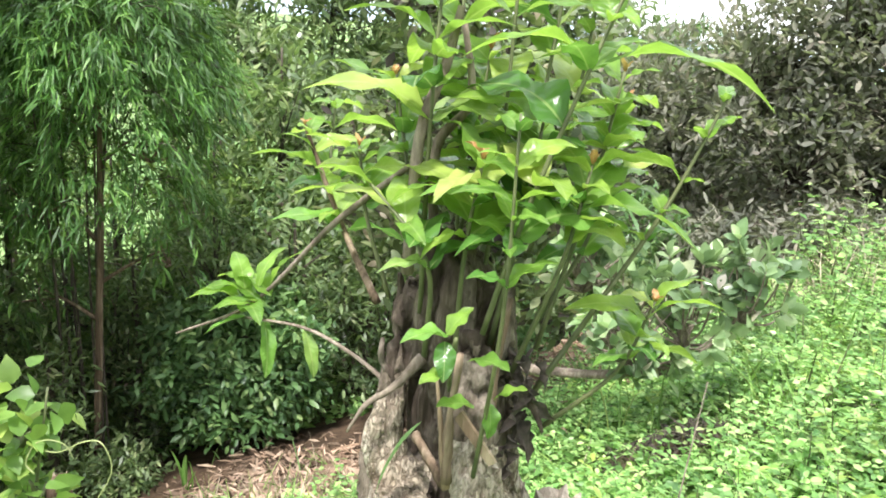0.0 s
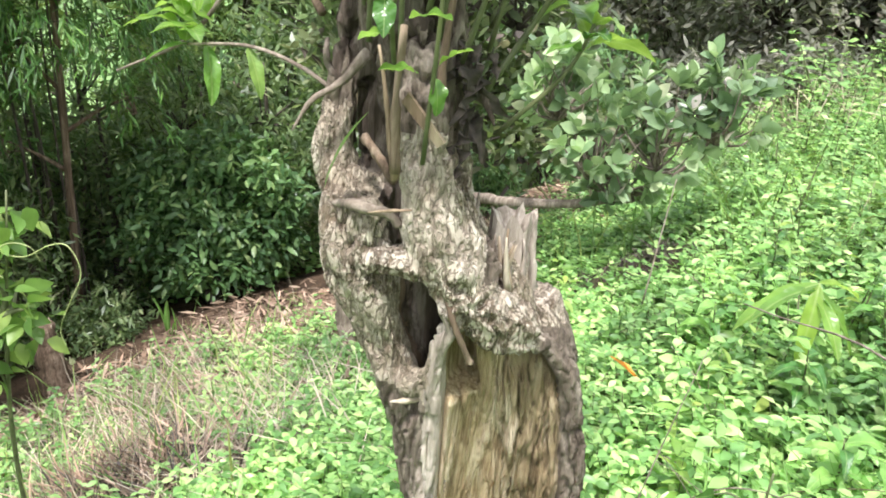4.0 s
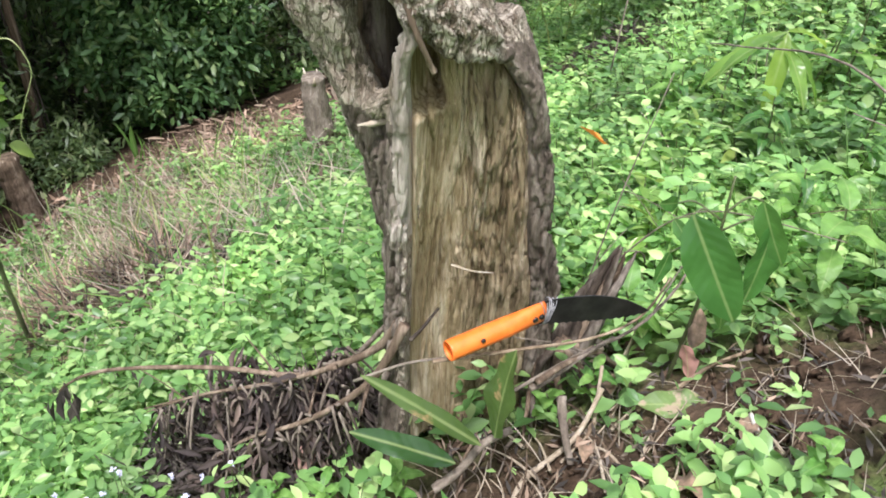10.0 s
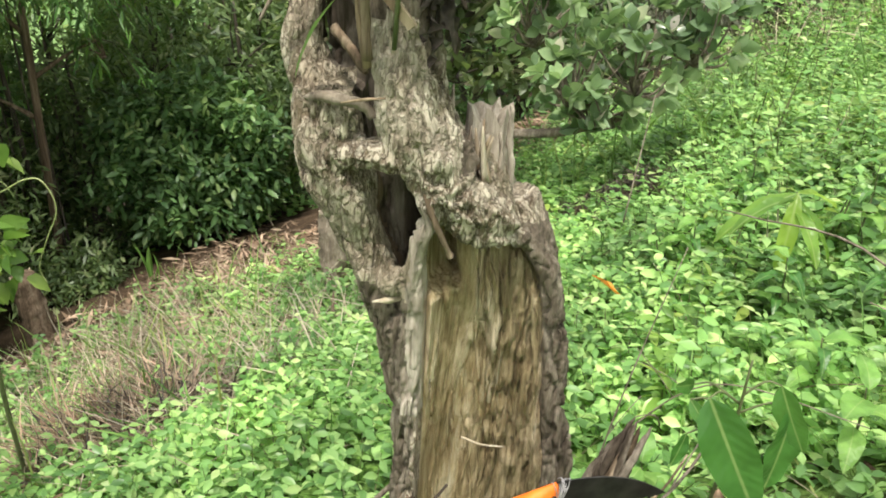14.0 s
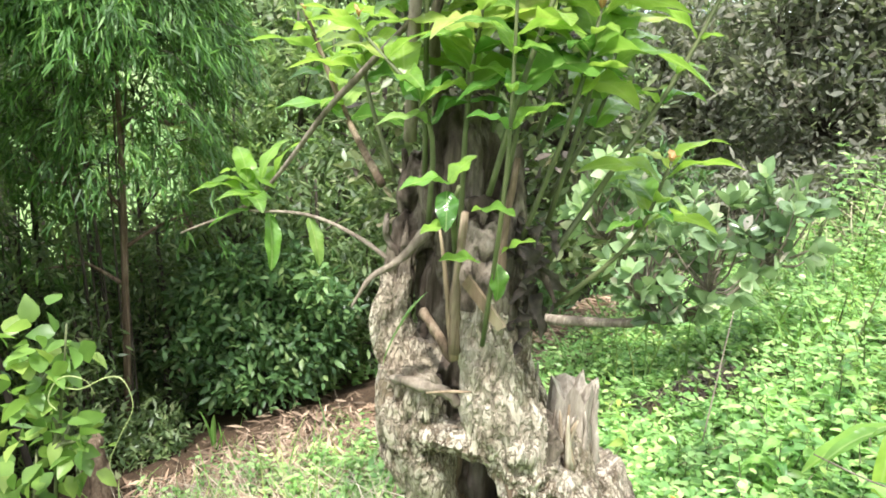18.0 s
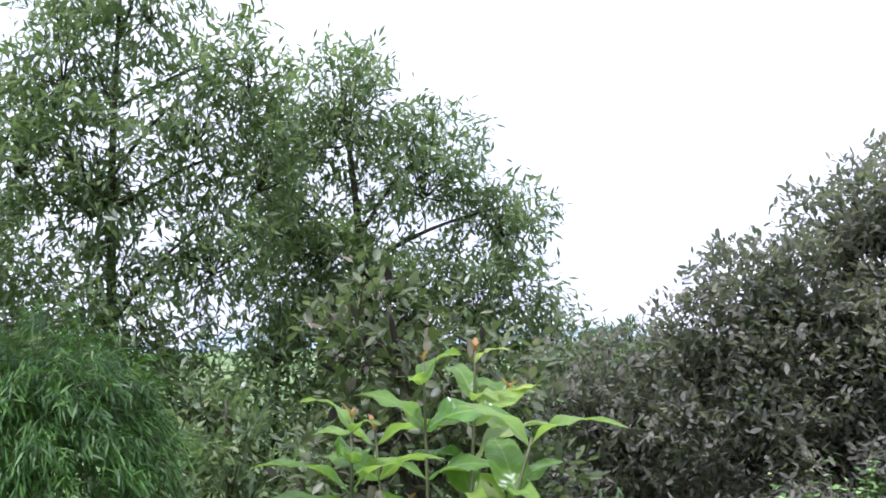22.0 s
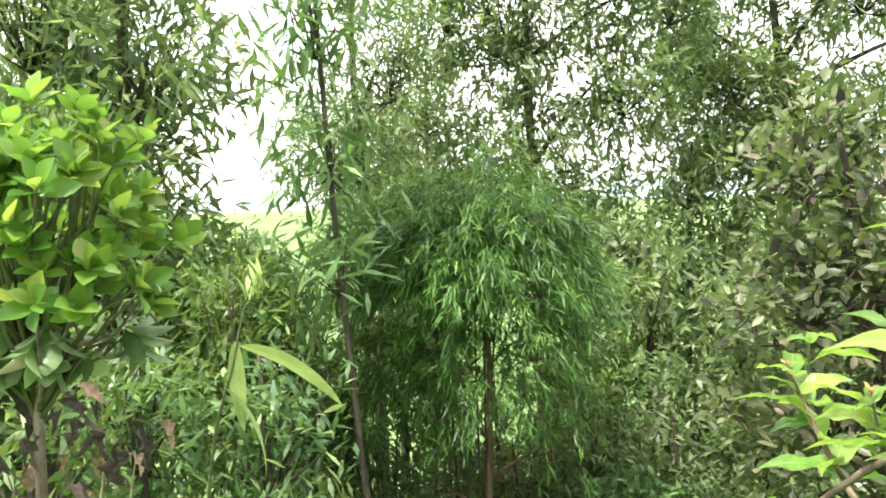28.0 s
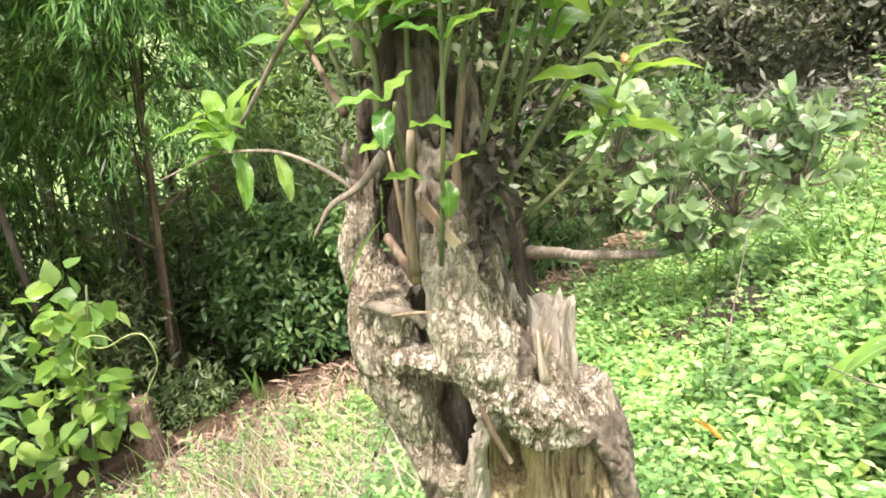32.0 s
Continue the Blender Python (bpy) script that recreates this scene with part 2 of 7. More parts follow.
def wood_material():
    """Scooped heartwood: smooth tan on one side, rough grey on the other, olive stains and drips."""
    m, n, l, b = nodes_of("exposed decayed heartwood")
    co = n.new("ShaderNodeTexCoord")
    sp = n.new("ShaderNodeSeparateXYZ")
    l.new(co.outputs["Object"], sp.inputs[0])
    edge = noise_of(n, l, 14, 6, (1, 1, 0.3))
    s = n.new("ShaderNodeMath")
    s.operation = "MULTIPLY_ADD"
    l.new(edge, s.inputs[0])
    s.inputs[1].default_value = 0.14
    l.new(sp.outputs["X"], s.inputs[2])
    sr = ramp(n, [(0.325, (0, 0, 0)), (0.385, (1, 1, 1))])
    l.new(s.outputs[0], sr.inputs["Fac"])
    fine = noise_of(n, l, 110, 9, (1, 1, 0.11), 0.72)
    tan = ramp(n, [(0.36, (0.47, 0.37, 0.24)), (0.5, (0.73, 0.62, 0.44)), (0.64, (0.86, 0.79, 0.64))])
    l.new(fine, tan.inputs["Fac"])
    rough = noise_of(n, l, 58, 10, (1, 1, 0.11), 0.72)
    grey = ramp(n, [(0.34, (0.2, 0.155, 0.105)), (0.44, (0.42, 0.345, 0.245)), (0.54, (0.62, 0.53, 0.4)), (0.66, (0.82, 0.75, 0.63))])
    l.new(rough, grey.inputs["Fac"])
    col = mixed(n, l, sr.outputs["Color"], tan.outputs["Color"], grey.outputs["Color"])
    g = noise_of(n, l, 11, 6, (1, 1, 0.22), 0.65)
    gr = ramp(n, [(0.41, (0.52, 0.45, 0.3)), (0.5, (0.8, 0.73, 0.58)), (0.6, (1.16, 1.14, 1.1))])
    l.new(g, gr.inputs["Fac"])
    col = mixed(n, l, 0.85, col, gr.outputs["Color"], "MULTIPLY")
    split = noise_of(n, l, 34, 4, (1, 1, 0.05), 0.5)
    spl = ramp(n, [(0.455, (1, 1, 1)), (0.475, (0.4, 0.34, 0.27)), (0.49, (0.4, 0.34, 0.27)), (0.51, (1, 1, 1))])
    l.new(split, spl.inputs["Fac"])
    col = mixed(n, l, 0.6, col, spl.outputs["Color"], "MULTIPLY")
    drip = noise_of(n, l, 60, 5, (1, 1, 0.05), 0.6)
    dr = ramp(n, [(0.6, (0, 0, 0)), (0.7, (0.5, 0.5, 0.5))])
    l.new(drip, dr.inputs["Fac"])
    col = mixed(n, l, dr.outputs["Color"], col, (0.7, 0.63, 0.48))
    l.new(col, b.inputs["Base Color"])
    b.inputs["Roughness"].default_value = 0.85
    b.inputs["Specular IOR Level"].default_value = 0.25
    bumped(n, l, b, rough, 1.0, 0.024)
    return m


WOOD = wood_material()
YOUNG = leaf_material("lime young leaf", [(0.0, (0.1, 0.225, 0.02)), (0.5, (0.165, 0.325, 0.024)), (0.85, (0.24, 0.4, 0.034)), (1.0, (0.36, 0.46, 0.1))], 0.48, 0.3, True, (0.4, 0.58, 0.05))
SPROUT = leaf_material("glossy sprout leaf", [(0.0, (0.04, 0.12, 0.016)), (0.45, (0.072, 0.19, 0.02)), (0.8, (0.125, 0.275, 0.026)), (1.0, (0.24, 0.35, 0.08))], 0.3, 0.26, True, (0.25, 0.5, 0.05))
SPROUT_TIP = leaf_material("young reddish leaf tip", [(0.0, (0.3, 0.15, 0.06)), (1.0, (0.4, 0.28, 0.09))], 0.3, 0.45, True)
ACACIA = leaf_material("sickle leaf", [(0.0, (0.07, 0.125, 0.054)), (0.5, (0.125, 0.205, 0.078)), (0.85, (0.2, 0.31, 0.11)), (1.0, (0.34, 0.42, 0.22))], 0.44, 0.34)
BAMBOO = leaf_material("bamboo leaf", [(0.0, (0.0257, 0.0878, 0.00891)), (0.6, (0.0515, 0.151, 0.0139)), (1.0, (0.119, 0.264, 0.0277))], 0.24, 0.48)
BUSHLEAF = leaf_material("dark shrub leaf", [(0.0, (0.0465, 0.116, 0.0372)), (0.6, (0.0961, 0.209, 0.0589)), (0.9, (0.171, 0.31, 0.093)), (1.0, (0.279, 0.419, 0.139))], 0.32, 0.4)
CASHEW = leaf_material("leathery rounded leaf", [(0.0, (0.144, 0.258, 0.114)), (0.6, (0.24, 0.384, 0.168)), (0.95, (0.348, 0.492, 0.252)), (1.0, (0.6, 0.552, 0.492))], 0.32, 0.28)
DARKLEAF = leaf_material("dull dark canopy leaf", [(0.0, (0.12, 0.14, 0.105)), (0.55, (0.165, 0.19, 0.14)), (0.88, (0.22, 0.245, 0.185)), (1.0, (0.29, 0.29, 0.235))], 0.36, 0.7)
DRYLEAF = leaf_material("dry brown leaf", [(0.0, (0.1, 0.076, 0.046)), (0.5, (0.215, 0.165, 0.105)), (1.0, (0.43, 0.36, 0.25))], 0.12, 0.8, False, (0.3, 0.2, 0.06))
DEADLEAF = leaf_material("grey shrivelled leaf", [(0.0, (0.032, 0.0304, 0.024)), (0.6, (0.072, 0.0664, 0.0528)), (1.0, (0.144, 0.136, 0.116))], 0.1, 0.85, False, (0.1, 0.08, 0.06))
HERB = leaf_material("herb leaf", [(0.0, (0.075, 0.19, 0.042)), (0.35, (0.18, 0.39, 0.092)), (0.85, (0.35, 0.61, 0.165)), (1.0, (0.5, 0.7, 0.26))], 0.42, 0.34)
HERB_BY_LEAF = leaf_material("broad seedling leaf", [(0.0, (0.1, 0.27, 0.03)), (1.0, (0.2, 0.4, 0.06))], 0.4, 0.42, True)
SCORCHED = leaf_material("scorched cashew leaf", [(0.0, (0.0546, 0.0858, 0.0359)), (0.5, (0.101, 0.152, 0.0585)), (0.85, (0.156, 0.207, 0.0936)), (1.0, (0.234, 0.218, 0.156))], 0.36, 0.4)
WEED = leaf_material("broad weed leaf", [(0.0, (0.085, 0.19, 0.025)), (0.6, (0.16, 0.31, 0.045)), (1.0, (0.32, 0.45, 0.08))], 0.42, 0.4)
LIME = leaf_material("bright lime shrub leaf", [(0.0, (0.065, 0.19, 0.016)), (0.4, (0.135, 0.32, 0.025)), (0.8, (0.24, 0.45, 0.038)), (1.0, (0.38, 0.5, 0.06))], 0.42, 0.33)
STRAW = leaf_material("straw", [(0.0, (0.2, 0.19, 0.12)), (0.6, (0.37, 0.35, 0.25)), (1.0, (0.54, 0.52, 0.4))], 0.2, 0.8)
LONG_BLADE = leaf_material("pale reed blade", [(0.0, (0.24, 0.36, 0.1)), (1.0, (0.32, 0.44, 0.14))], 0.35, 0.5, True)
DEEP = leaf_material("deep green seedling leaf", [(0.0, (0.035, 0.125, 0.014)), (1.0, (0.065, 0.185, 0.023))], 0.3, 0.33, True)
LIGHTSHRUB = leaf_material("light narrow shrub leaf", [(0.0, (0.0501, 0.115, 0.02)), (0.6, (0.105, 0.196, 0.035)), (1.0, (0.19, 0.28, 0.0601))], 0.35, 0.4)
GRASS = leaf_material("grass blade", [(0.0, (0.08, 0.19, 0.03)), (0.7, (0.15, 0.3, 0.05)), (1.0, (0.3, 0.36, 0.1))], 0.35, 0.5)
FALLEN = leaf_material("fallen green leaf with brown edge", [(0.0, (0.055, 0.11, 0.015)), (1.0, (0.085, 0.15, 0.024))], 0.3, 0.42, True, (0.3, 0.4, 0.05), (4, 0.66, (0.32, 0.22, 0.1)))


def ground_material():
    m, n, l, b = nodes_of("soil with litter and far grass")
    f = noise_of(n, l, 3.0, 8, (1, 1, 1), 0.65)
    r = ramp(n, [(0.3, (0.036, 0.025, 0.017)), (0.55, (0.085, 0.056, 0.036)), (0.75, (0.15, 0.105, 0.07))])
    l.new(f, r.inputs["Fac"])
    fine = noise_of(n, l, 60, 6)
    fr = ramp(n, [(0.35, (0.6, 0.6, 0.6)), (0.65, (1.2, 1.2, 1.2))])
    l.new(fine, fr.inputs["Fac"])
    soil = mixed(n, l, 1.0, r.outputs["Color"], fr.outputs["Color"], "MULTIPLY")
    at = n.new("ShaderNodeAttribute")
    at.attribute_name = "cover"
    sprig = noise_of(n, l, 26, 6)
    spr = ramp(n, [(0.36, (0.035, 0.06, 0.018)), (0.5, (0.08, 0.15, 0.035)), (0.62, (0.16, 0.28, 0.065))])
    l.new(sprig, spr.inputs["Fac"])
    soil = mixed(n, l, at.outputs["Fac"], soil, spr.outputs["Color"])
    far = noise_of(n, l, 0.02, 6)
    gr = ramp(n, [(0.35, (0.1, 0.18, 0.06)), (0.5, (0.16, 0.25, 0.09)), (0.65, (0.21, 0.27, 0.12))])
    l.new(far, gr.inputs["Fac"])
    co = n.new("ShaderNodeTexCoord")
    ln = n.new("ShaderNodeVectorMath")
    ln.operation = "LENGTH"
    l.new(co.outputs["Object"], ln.inputs[0])
    rg = n.new("ShaderNodeMapRange")
    rg.inputs["From Min"].default_value, rg.inputs["From Max"].default_value = 32, 60
    l.new(ln.outputs["Value"], rg.inputs["Value"])
    col = mixed(n, l, rg.outputs["Result"], soil, gr.outputs["Color"])
    l.new(col, b.inputs["Base Color"])
    b.inputs["Roughness"].default_value = 0.95
    b.inputs["Specular IOR Level"].default_value = 0.15
    bumped(n, l, b, fine, 0.8, 0.02)
    return m


SOIL = ground_material()


# ---- mesh helpers ----
rng = np.random.default_rng(7)


def mesh_of(name, verts, faces, mat, smooth=True):
    me = bpy.data.meshes.new(name)
    me.from_pydata(np.asarray(verts).tolist(), [], [list(f) for f in faces])
    for m in mat if isinstance(mat, (list, tuple)) else [mat]:
        me.materials.append(m)
    if smooth:
        me.polygons.foreach_set("use_smooth", np.ones(len(me.polygons), bool))
    me.update()
    return me


def add(name, me, parent=None, label="", category="", group="", kind=""):
    ob = new(name, me)
    if parent:
        ob.parent = parent
    return tagged(ob, label, category, group, kind)


def empty(name, place, label, category, group=""):
    ob = new(name)
    ob.location, ob.empty_display_size = place, 0.1
    return tagged(ob, label, category, group)


def spline(points, steps):
    """Catmull-Rom through points (any width)."""
    p = np.asarray(points, float)
    p = np.vstack([2 * p[0] - p[1], p, 2 * p[-1] - p[-2]])
    out = []
    for i in range(1, len(p) - 2):
        for s in np.linspace(0, 1, steps, endpoint=False):
            a, b, c, d = p[i - 1 : i + 3]
            out.append(0.5 * (2 * b + (c - a) * s + (2 * a - 5 * b + 4 * c - d) * s**2 + (3 * b - a - 3 * c + d) * s**3))
    out.append(p[-2])
    return np.array(out)


def tube(points, sides=8, steps=5, wobble=0.0, origin=(0, 0, 0)):
    """Vertices and faces of a tapering tube through rows of x, y, z, radius."""
    p = spline(points, steps) if steps > 1 else np.asarray(points, float)
    c, r = p[:, :3] - np.asarray(origin), np.maximum(p[:, 3], 0.0004)
    d = np.gradient(c, axis=0)
    d /= np.linalg.norm(d, axis=1)[:, None] + 1e-9
    ref = np.array([0.31, 0.95, 0.05]) if abs(d[:, 2]).mean() > 0.5 else np.array([0.1, 0.05, 0.99])
    u = np.cross(d, ref)
    u /= np.linalg.norm(u, axis=1)[:, None] + 1e-9
    v = np.cross(d, u)
    a = np.linspace(0, 2 * np.pi, sides, endpoint=False)
    k = 1 + wobble * rng.standard_normal((len(c), sides)) if wobble else np.ones((len(c), sides))
    ring = c[:, None] + (r[:, None] * k)[..., None] * (np.cos(a)[None, :, None] * u[:, None] + np.sin(a)[None, :, None] * v[:, None])
    verts = ring.reshape(-1, 3)
    faces = []
    for i in range(len(c) - 1):
        for j in range(sides):
            q = (j + 1) % sides
            faces.append((i * sides + j, i * sides + q, (i + 1) * sides + q, (i + 1) * sides + j))
    faces += [tuple(range(sides))[::-1], tuple(range((len(c) - 1) * sides, len(c) * sides))]
    return verts, faces


def joined(parts):
    verts, faces, k = [], [], 0
    for v, f in parts:
        verts.append(v)
        faces += [tuple(i + k for i in face) for face in f]
        k += len(v)
    return np.vstack(verts), faces


# leaf outlines: along, across, lift; two rows of faces either side of the midrib
def leaf_form(widths, droop=0.12, fold=0.12, curl=0.0):
    t = np.linspace(0, 1, len(widths))
    verts, faces = [], []
    for a, w in zip(t, widths):
        z = -droop * a * a
        s = curl * a * a
        verts += [(a, -w / 2 + s, z + fold * w), (a, s, z), (a, w / 2 + s, z + fold * w)]
    for i in range(len(t) - 1):
        k = 3 * i
        faces += [(k, k + 1, k + 4, k + 3), (k + 1, k + 2, k + 5, k + 4)]
    return np.array(verts), faces


def flat_form(widths, droop=0.12, curl=0.0):
    """A plainer leaf for foliage further off: one row of faces."""
    t = np.linspace(0, 1, len(widths))
    verts = [(a, q * w / 2 + curl * a * a, -droop * a * a) for a, w in zip(t, widths) for q in (-1, 1)]
    return np.array(verts), [(2 * i, 2 * i + 1, 2 * i + 3, 2 * i + 2) for i in range(len(t) - 1)]


def unit(a):
    return a / (np.linalg.norm(a, axis=-1, keepdims=True) + 1e-9)


def leaves(form, place, way, size, up=None, width=1.0):
    """Many leaves as one set of vertices and faces: place, direction and size of each."""
    base, faces = form
    n = len(place)
    way = unit(way)
    up = np.tile((0.0, 0.0, 1.0), (n, 1)) + 0.45 * rng.standard_normal((n, 3)) if up is None else up
    side = unit(np.cross(up, way))
    top = np.cross(way, side)
    size = np.broadcast_to(np.asarray(size, float), (n,))[:, None, None]
    v = place[:, None] + size * (base[None, :, 0:1] * way[:, None] + width * base[None, :, 1:2] * side[:, None] + base[None, :, 2:3] * top[:, None])
    f = (np.array(faces)[None] + (np.arange(n) * len(base))[:, None, None]).reshape(-1, 4)
    return v.reshape(-1, 3), f


def quads_mesh(name, verts, faces, mat):
    """A mesh of four-sided faces, set at once."""
    me = bpy.data.meshes.new(name)
    f = np.asarray(faces, np.int32)
    me.vertices.add(len(verts))
    me.vertices.foreach_set("co", np.asarray(verts, np.float32).ravel())
    me.loops.add(f.size)
    me.loops.foreach_set("vertex_index", f.ravel())
    me.polygons.add(len(f))
    me.polygons.foreach_set("loop_start", np.arange(0, f.size, 4, dtype=np.int32))
    me.polygons.foreach_set("use_smooth", np.ones(len(f), bool))
    me.materials.append(mat)
    me.update(calc_edges=True)
    me.validate()
    return me


def smooth_max(a, b, k):
    return 0.5 * (a + b + np.sqrt((a - b) ** 2 + k * k))


def height(x, y):
    """The hillside: falling to the valley on one hand, rising on the other."""
    x, y = np.asarray(x, float), np.asarray(y, float)
    s = 0.033 + 0.42 * (x - 0.7) - 0.25 * (y - 1.07)
    s = s + 0.03 * np.sin(2.3 * x + 1.1 * y) + 0.025 * np.sin(3.1 * y - 1.7 * x + 1)
    s = smooth_max(s, -16.0, 3.0)
    # unseen hilltop behind the camera, kept high to block low sky light
    return -smooth_max(-s, -12.0, 2.0)


def build_far_hills():
    # distance haze is put into the hills' base colour as pale blue
    m, n, l, b = nodes_of("hill with haze painted in")
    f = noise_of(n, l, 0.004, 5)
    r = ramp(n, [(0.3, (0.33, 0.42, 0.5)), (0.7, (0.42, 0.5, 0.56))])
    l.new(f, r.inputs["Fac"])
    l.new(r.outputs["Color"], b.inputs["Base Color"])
    b.inputs["Roughness"].default_value = 1.0
    x = np.linspace(-3600, 1500, 120)
    rows = []
    for k, (depth, lift) in enumerate(((2500, 0), (2750, 1.0), (3300, 0.0))):
        h = -16 + lift * (38 + 34 * np.sin(x / 410) * np.sin(x / 230 + 1) + 14 * np.sin(x / 71))
        rows.append(np.stack([x, depth + 0 * x, h], -1))
    verts = np.vstack(rows)
    c = len(x)
    faces = [(k * c + i, k * c + i + 1, (k + 1) * c + i + 1, (k + 1) * c + i) for k in range(2) for i in range(c - 1)]
    add("backdrop", quads_mesh("far_hills", verts, faces, m), None, "low hills beyond the valley, painted hazy blue", "hills", "", "structure")


build_far_hills()

# ---- the sprouting tree ----
TRUNK_FORMS = {}
TRUNK_FORMS["body"] = [(0.285, 1.13, -0.2, 0.15), (0.28, 1.125, 0.1, 0.125), (0.275, 1.12, 0.4, 0.112), (0.285, 1.12, 0.62, 0.104), (0.26, 1.13, 0.74, 0.08)]
TRUNK_FORMS["bark ridge"] = [(0.175, 1.02, -0.2, 0.06), (0.18, 1.0, 0.1, 0.036), (0.178, 0.998, 0.35, 0.026), (0.174, 0.99, 0.55, 0.022), (0.172, 0.982, 0.66, 0.017), (0.172, 0.976, 0.72, 0.013), (0.178, 0.966, 0.765, 0.012), (0.195, 0.962, 0.79, 0.013), (0.213, 0.97, 0.802, 0.02)]
TRUNK_FORMS["left flank"] = [(0.2, 1.08, -0.2, 0.075), (0.205, 1.065, 0.15, 0.057), (0.192, 1.05, 0.4, 0.05), (0.178, 1.045, 0.5, 0.042), (0.16, 1.05, 0.58, 0.034)]
TRUNK_FORMS["right rim"] = [(0.43, 1.08, -0.1, 0.034), (0.421, 1.066, 0.28, 0.025), (0.397, 1.058, 0.42, 0.02), (0.381, 1.054, 0.58, 0.018), (0.36, 1.05, 0.665, 0.016), (0.328, 1.045, 0.71, 0.015), (0.295, 1.035, 0.735, 0.016)]
TRUNK_FORMS["right flank"] = [(0.4, 1.13, -0.1, 0.05), (0.385, 1.12, 0.3, 0.035), (0.36, 1.11, 0.55, 0.03), (0.33, 1.1, 0.68, 0.03)]
TRUNK_FORMS["burl ring"] = [(0.137, 0.95, 0.905, 0.008), (0.15, 0.944, 0.918, 0.009), (0.164, 0.945, 0.905, 0.009), (0.153, 0.943, 0.89, 0.008), (0.138, 0.948, 0.897, 0.008)]
TRUNK_FORMS["lower burl ring"] = [(0.175, 0.944, 0.868, 0.008), (0.19, 0.94, 0.878, 0.009), (0.204, 0.943, 0.862, 0.009), (0.192, 0.942, 0.848, 0.008), (0.178, 0.944, 0.856, 0.007)]
TRUNK_FORMS["knot"] = [(0.18, 0.955, 0.835, 0.014), (0.2, 0.945, 0.825, 0.016), (0.225, 0.95, 0.812, 0.012)]
TRUNK_FORMS["slanting limb"] = [(0.056, 1.03, 0.935, 0.042), (0.05, 1.028, 0.89, 0.045), (0.054, 1.022, 0.845, 0.047), (0.07, 1.018, 0.8, 0.045), (0.083, 1.018, 0.755, 0.036), (0.103, 1.018, 0.7, 0.032), (0.124, 1.02, 0.64, 0.031), (0.15, 1.025, 0.56, 0.034), (0.172, 1.03, 0.45, 0.038)]
TRUNK_FORMS["limb back"] = [(0.06, 1.085, 0.94, 0.045), (0.06, 1.08, 0.85, 0.045), (0.09, 1.075, 0.75, 0.036), (0.13, 1.075, 0.64, 0.036)]
TRUNK_FORMS["burl"] = [(0.06, 0.992, 0.855, 0.024), (0.09, 0.976, 0.862, 0.021), (0.122, 0.962, 0.866, 0.021), (0.15, 0.954, 0.862, 0.018), (0.17, 0.958, 0.85, 0.016)]
TRUNK_FORMS["neck"] = [(0.118, 1.03, 1.14, 0.02), (0.13, 0.995, 1.07, 0.026), (0.14, 0.978, 1.0, 0.028), (0.146, 0.972, 0.95, 0.031), (0.158, 0.97, 0.9, 0.036), (0.178, 0.97, 0.855, 0.034), (0.212, 0.975, 0.818, 0.036), (0.255, 0.99, 0.785, 0.036), (0.29, 1.015, 0.762, 0.026)]
TRUNK_FORMS["lip"] = [(0.2, 0.97, 0.8, 0.02), (0.24, 0.972, 0.768, 0.019), (0.285, 0.995, 0.748, 0.017), (0.32, 1.025, 0.738, 0.011)]
TRUNK_FORMS["shoulder"] = [(0.2, 1.03, 0.86, 0.03), (0.245, 1.04, 0.8, 0.042), (0.28, 1.06, 0.74, 0.038)]
TRUNK_FORMS["stump"] = [(0.258, 1.1, 0.855, 0.022), (0.258, 1.088, 0.83, 0.028), (0.256, 1.07, 0.78, 0.05)]
TRUNK_FORMS["left shell"] = [(0.045, 1.04, 0.9, 0.04), (0.02, 1.045, 0.965, 0.028), (0.022, 1.06, 1.03, 0.022), (0.028, 1.08, 1.1, 0.017), (0.03, 1.1, 1.18, 0.01)]
TRUNK_FORMS["back"] = [(0.2, 1.18, 0.7, 0.08), (0.13, 1.19, 0.88, 0.065), (0.1, 1.17, 1.05, 0.05), (0.09, 1.16, 1.16, 0.035)]
TRUNK_FORMS["cavity back"] = [(0.165, 1.12, 0.5, 0.05), (0.145, 1.11, 0.66, 0.042), (0.135, 1.105, 0.76, 0.042), (0.115, 1.11, 0.88, 0.045), (0.11, 1.11, 0.95, 0.045)]
TRUNK_FORMS["core"] = [(0.1, 1.115, 0.88, 0.055), (0.095, 1.115, 1.0, 0.058), (0.09, 1.105, 1.1, 0.06), (0.088, 1.085, 1.17, 0.054), (0.085, 1.085, 1.25, 0.03)]
TRUNK_FORMS["burnt flank"] = [(0.215, 1.04, 0.8, 0.03), (0.185, 1.045, 0.9, 0.022), (0.168, 1.05, 1.02, 0.018), (0.16, 1.06, 1.12, 0.015), (0.15, 1.08, 1.2, 0.012)]
TRUNK_FORMS["lobe top"] = [(0.06, 1.0, 0.928, 0.026), (0.068, 0.992, 0.9, 0.03), (0.074, 0.99, 0.868, 0.028)]
TRUNK_FORMS["lobe front"] = [(0.035, 1.01, 0.93, 0.024), (0.04, 0.998, 0.88, 0.028), (0.058, 0.99, 0.835, 0.027), (0.085, 0.988, 0.79, 0.021), (0.1, 0.992, 0.75, 0.016)]
TRUNK_FORMS["root strand"] = [(0.165, 0.966, 0.85, 0.02), (0.18, 0.955, 0.82, 0.015), (0.189, 0.951, 0.795, 0.0125), (0.184, 0.955, 0.77, 0.0115), (0.174, 0.962, 0.74, 0.0115), (0.17, 0.968, 0.7, 0.013), (0.172, 0.972, 0.64, 0.014)]
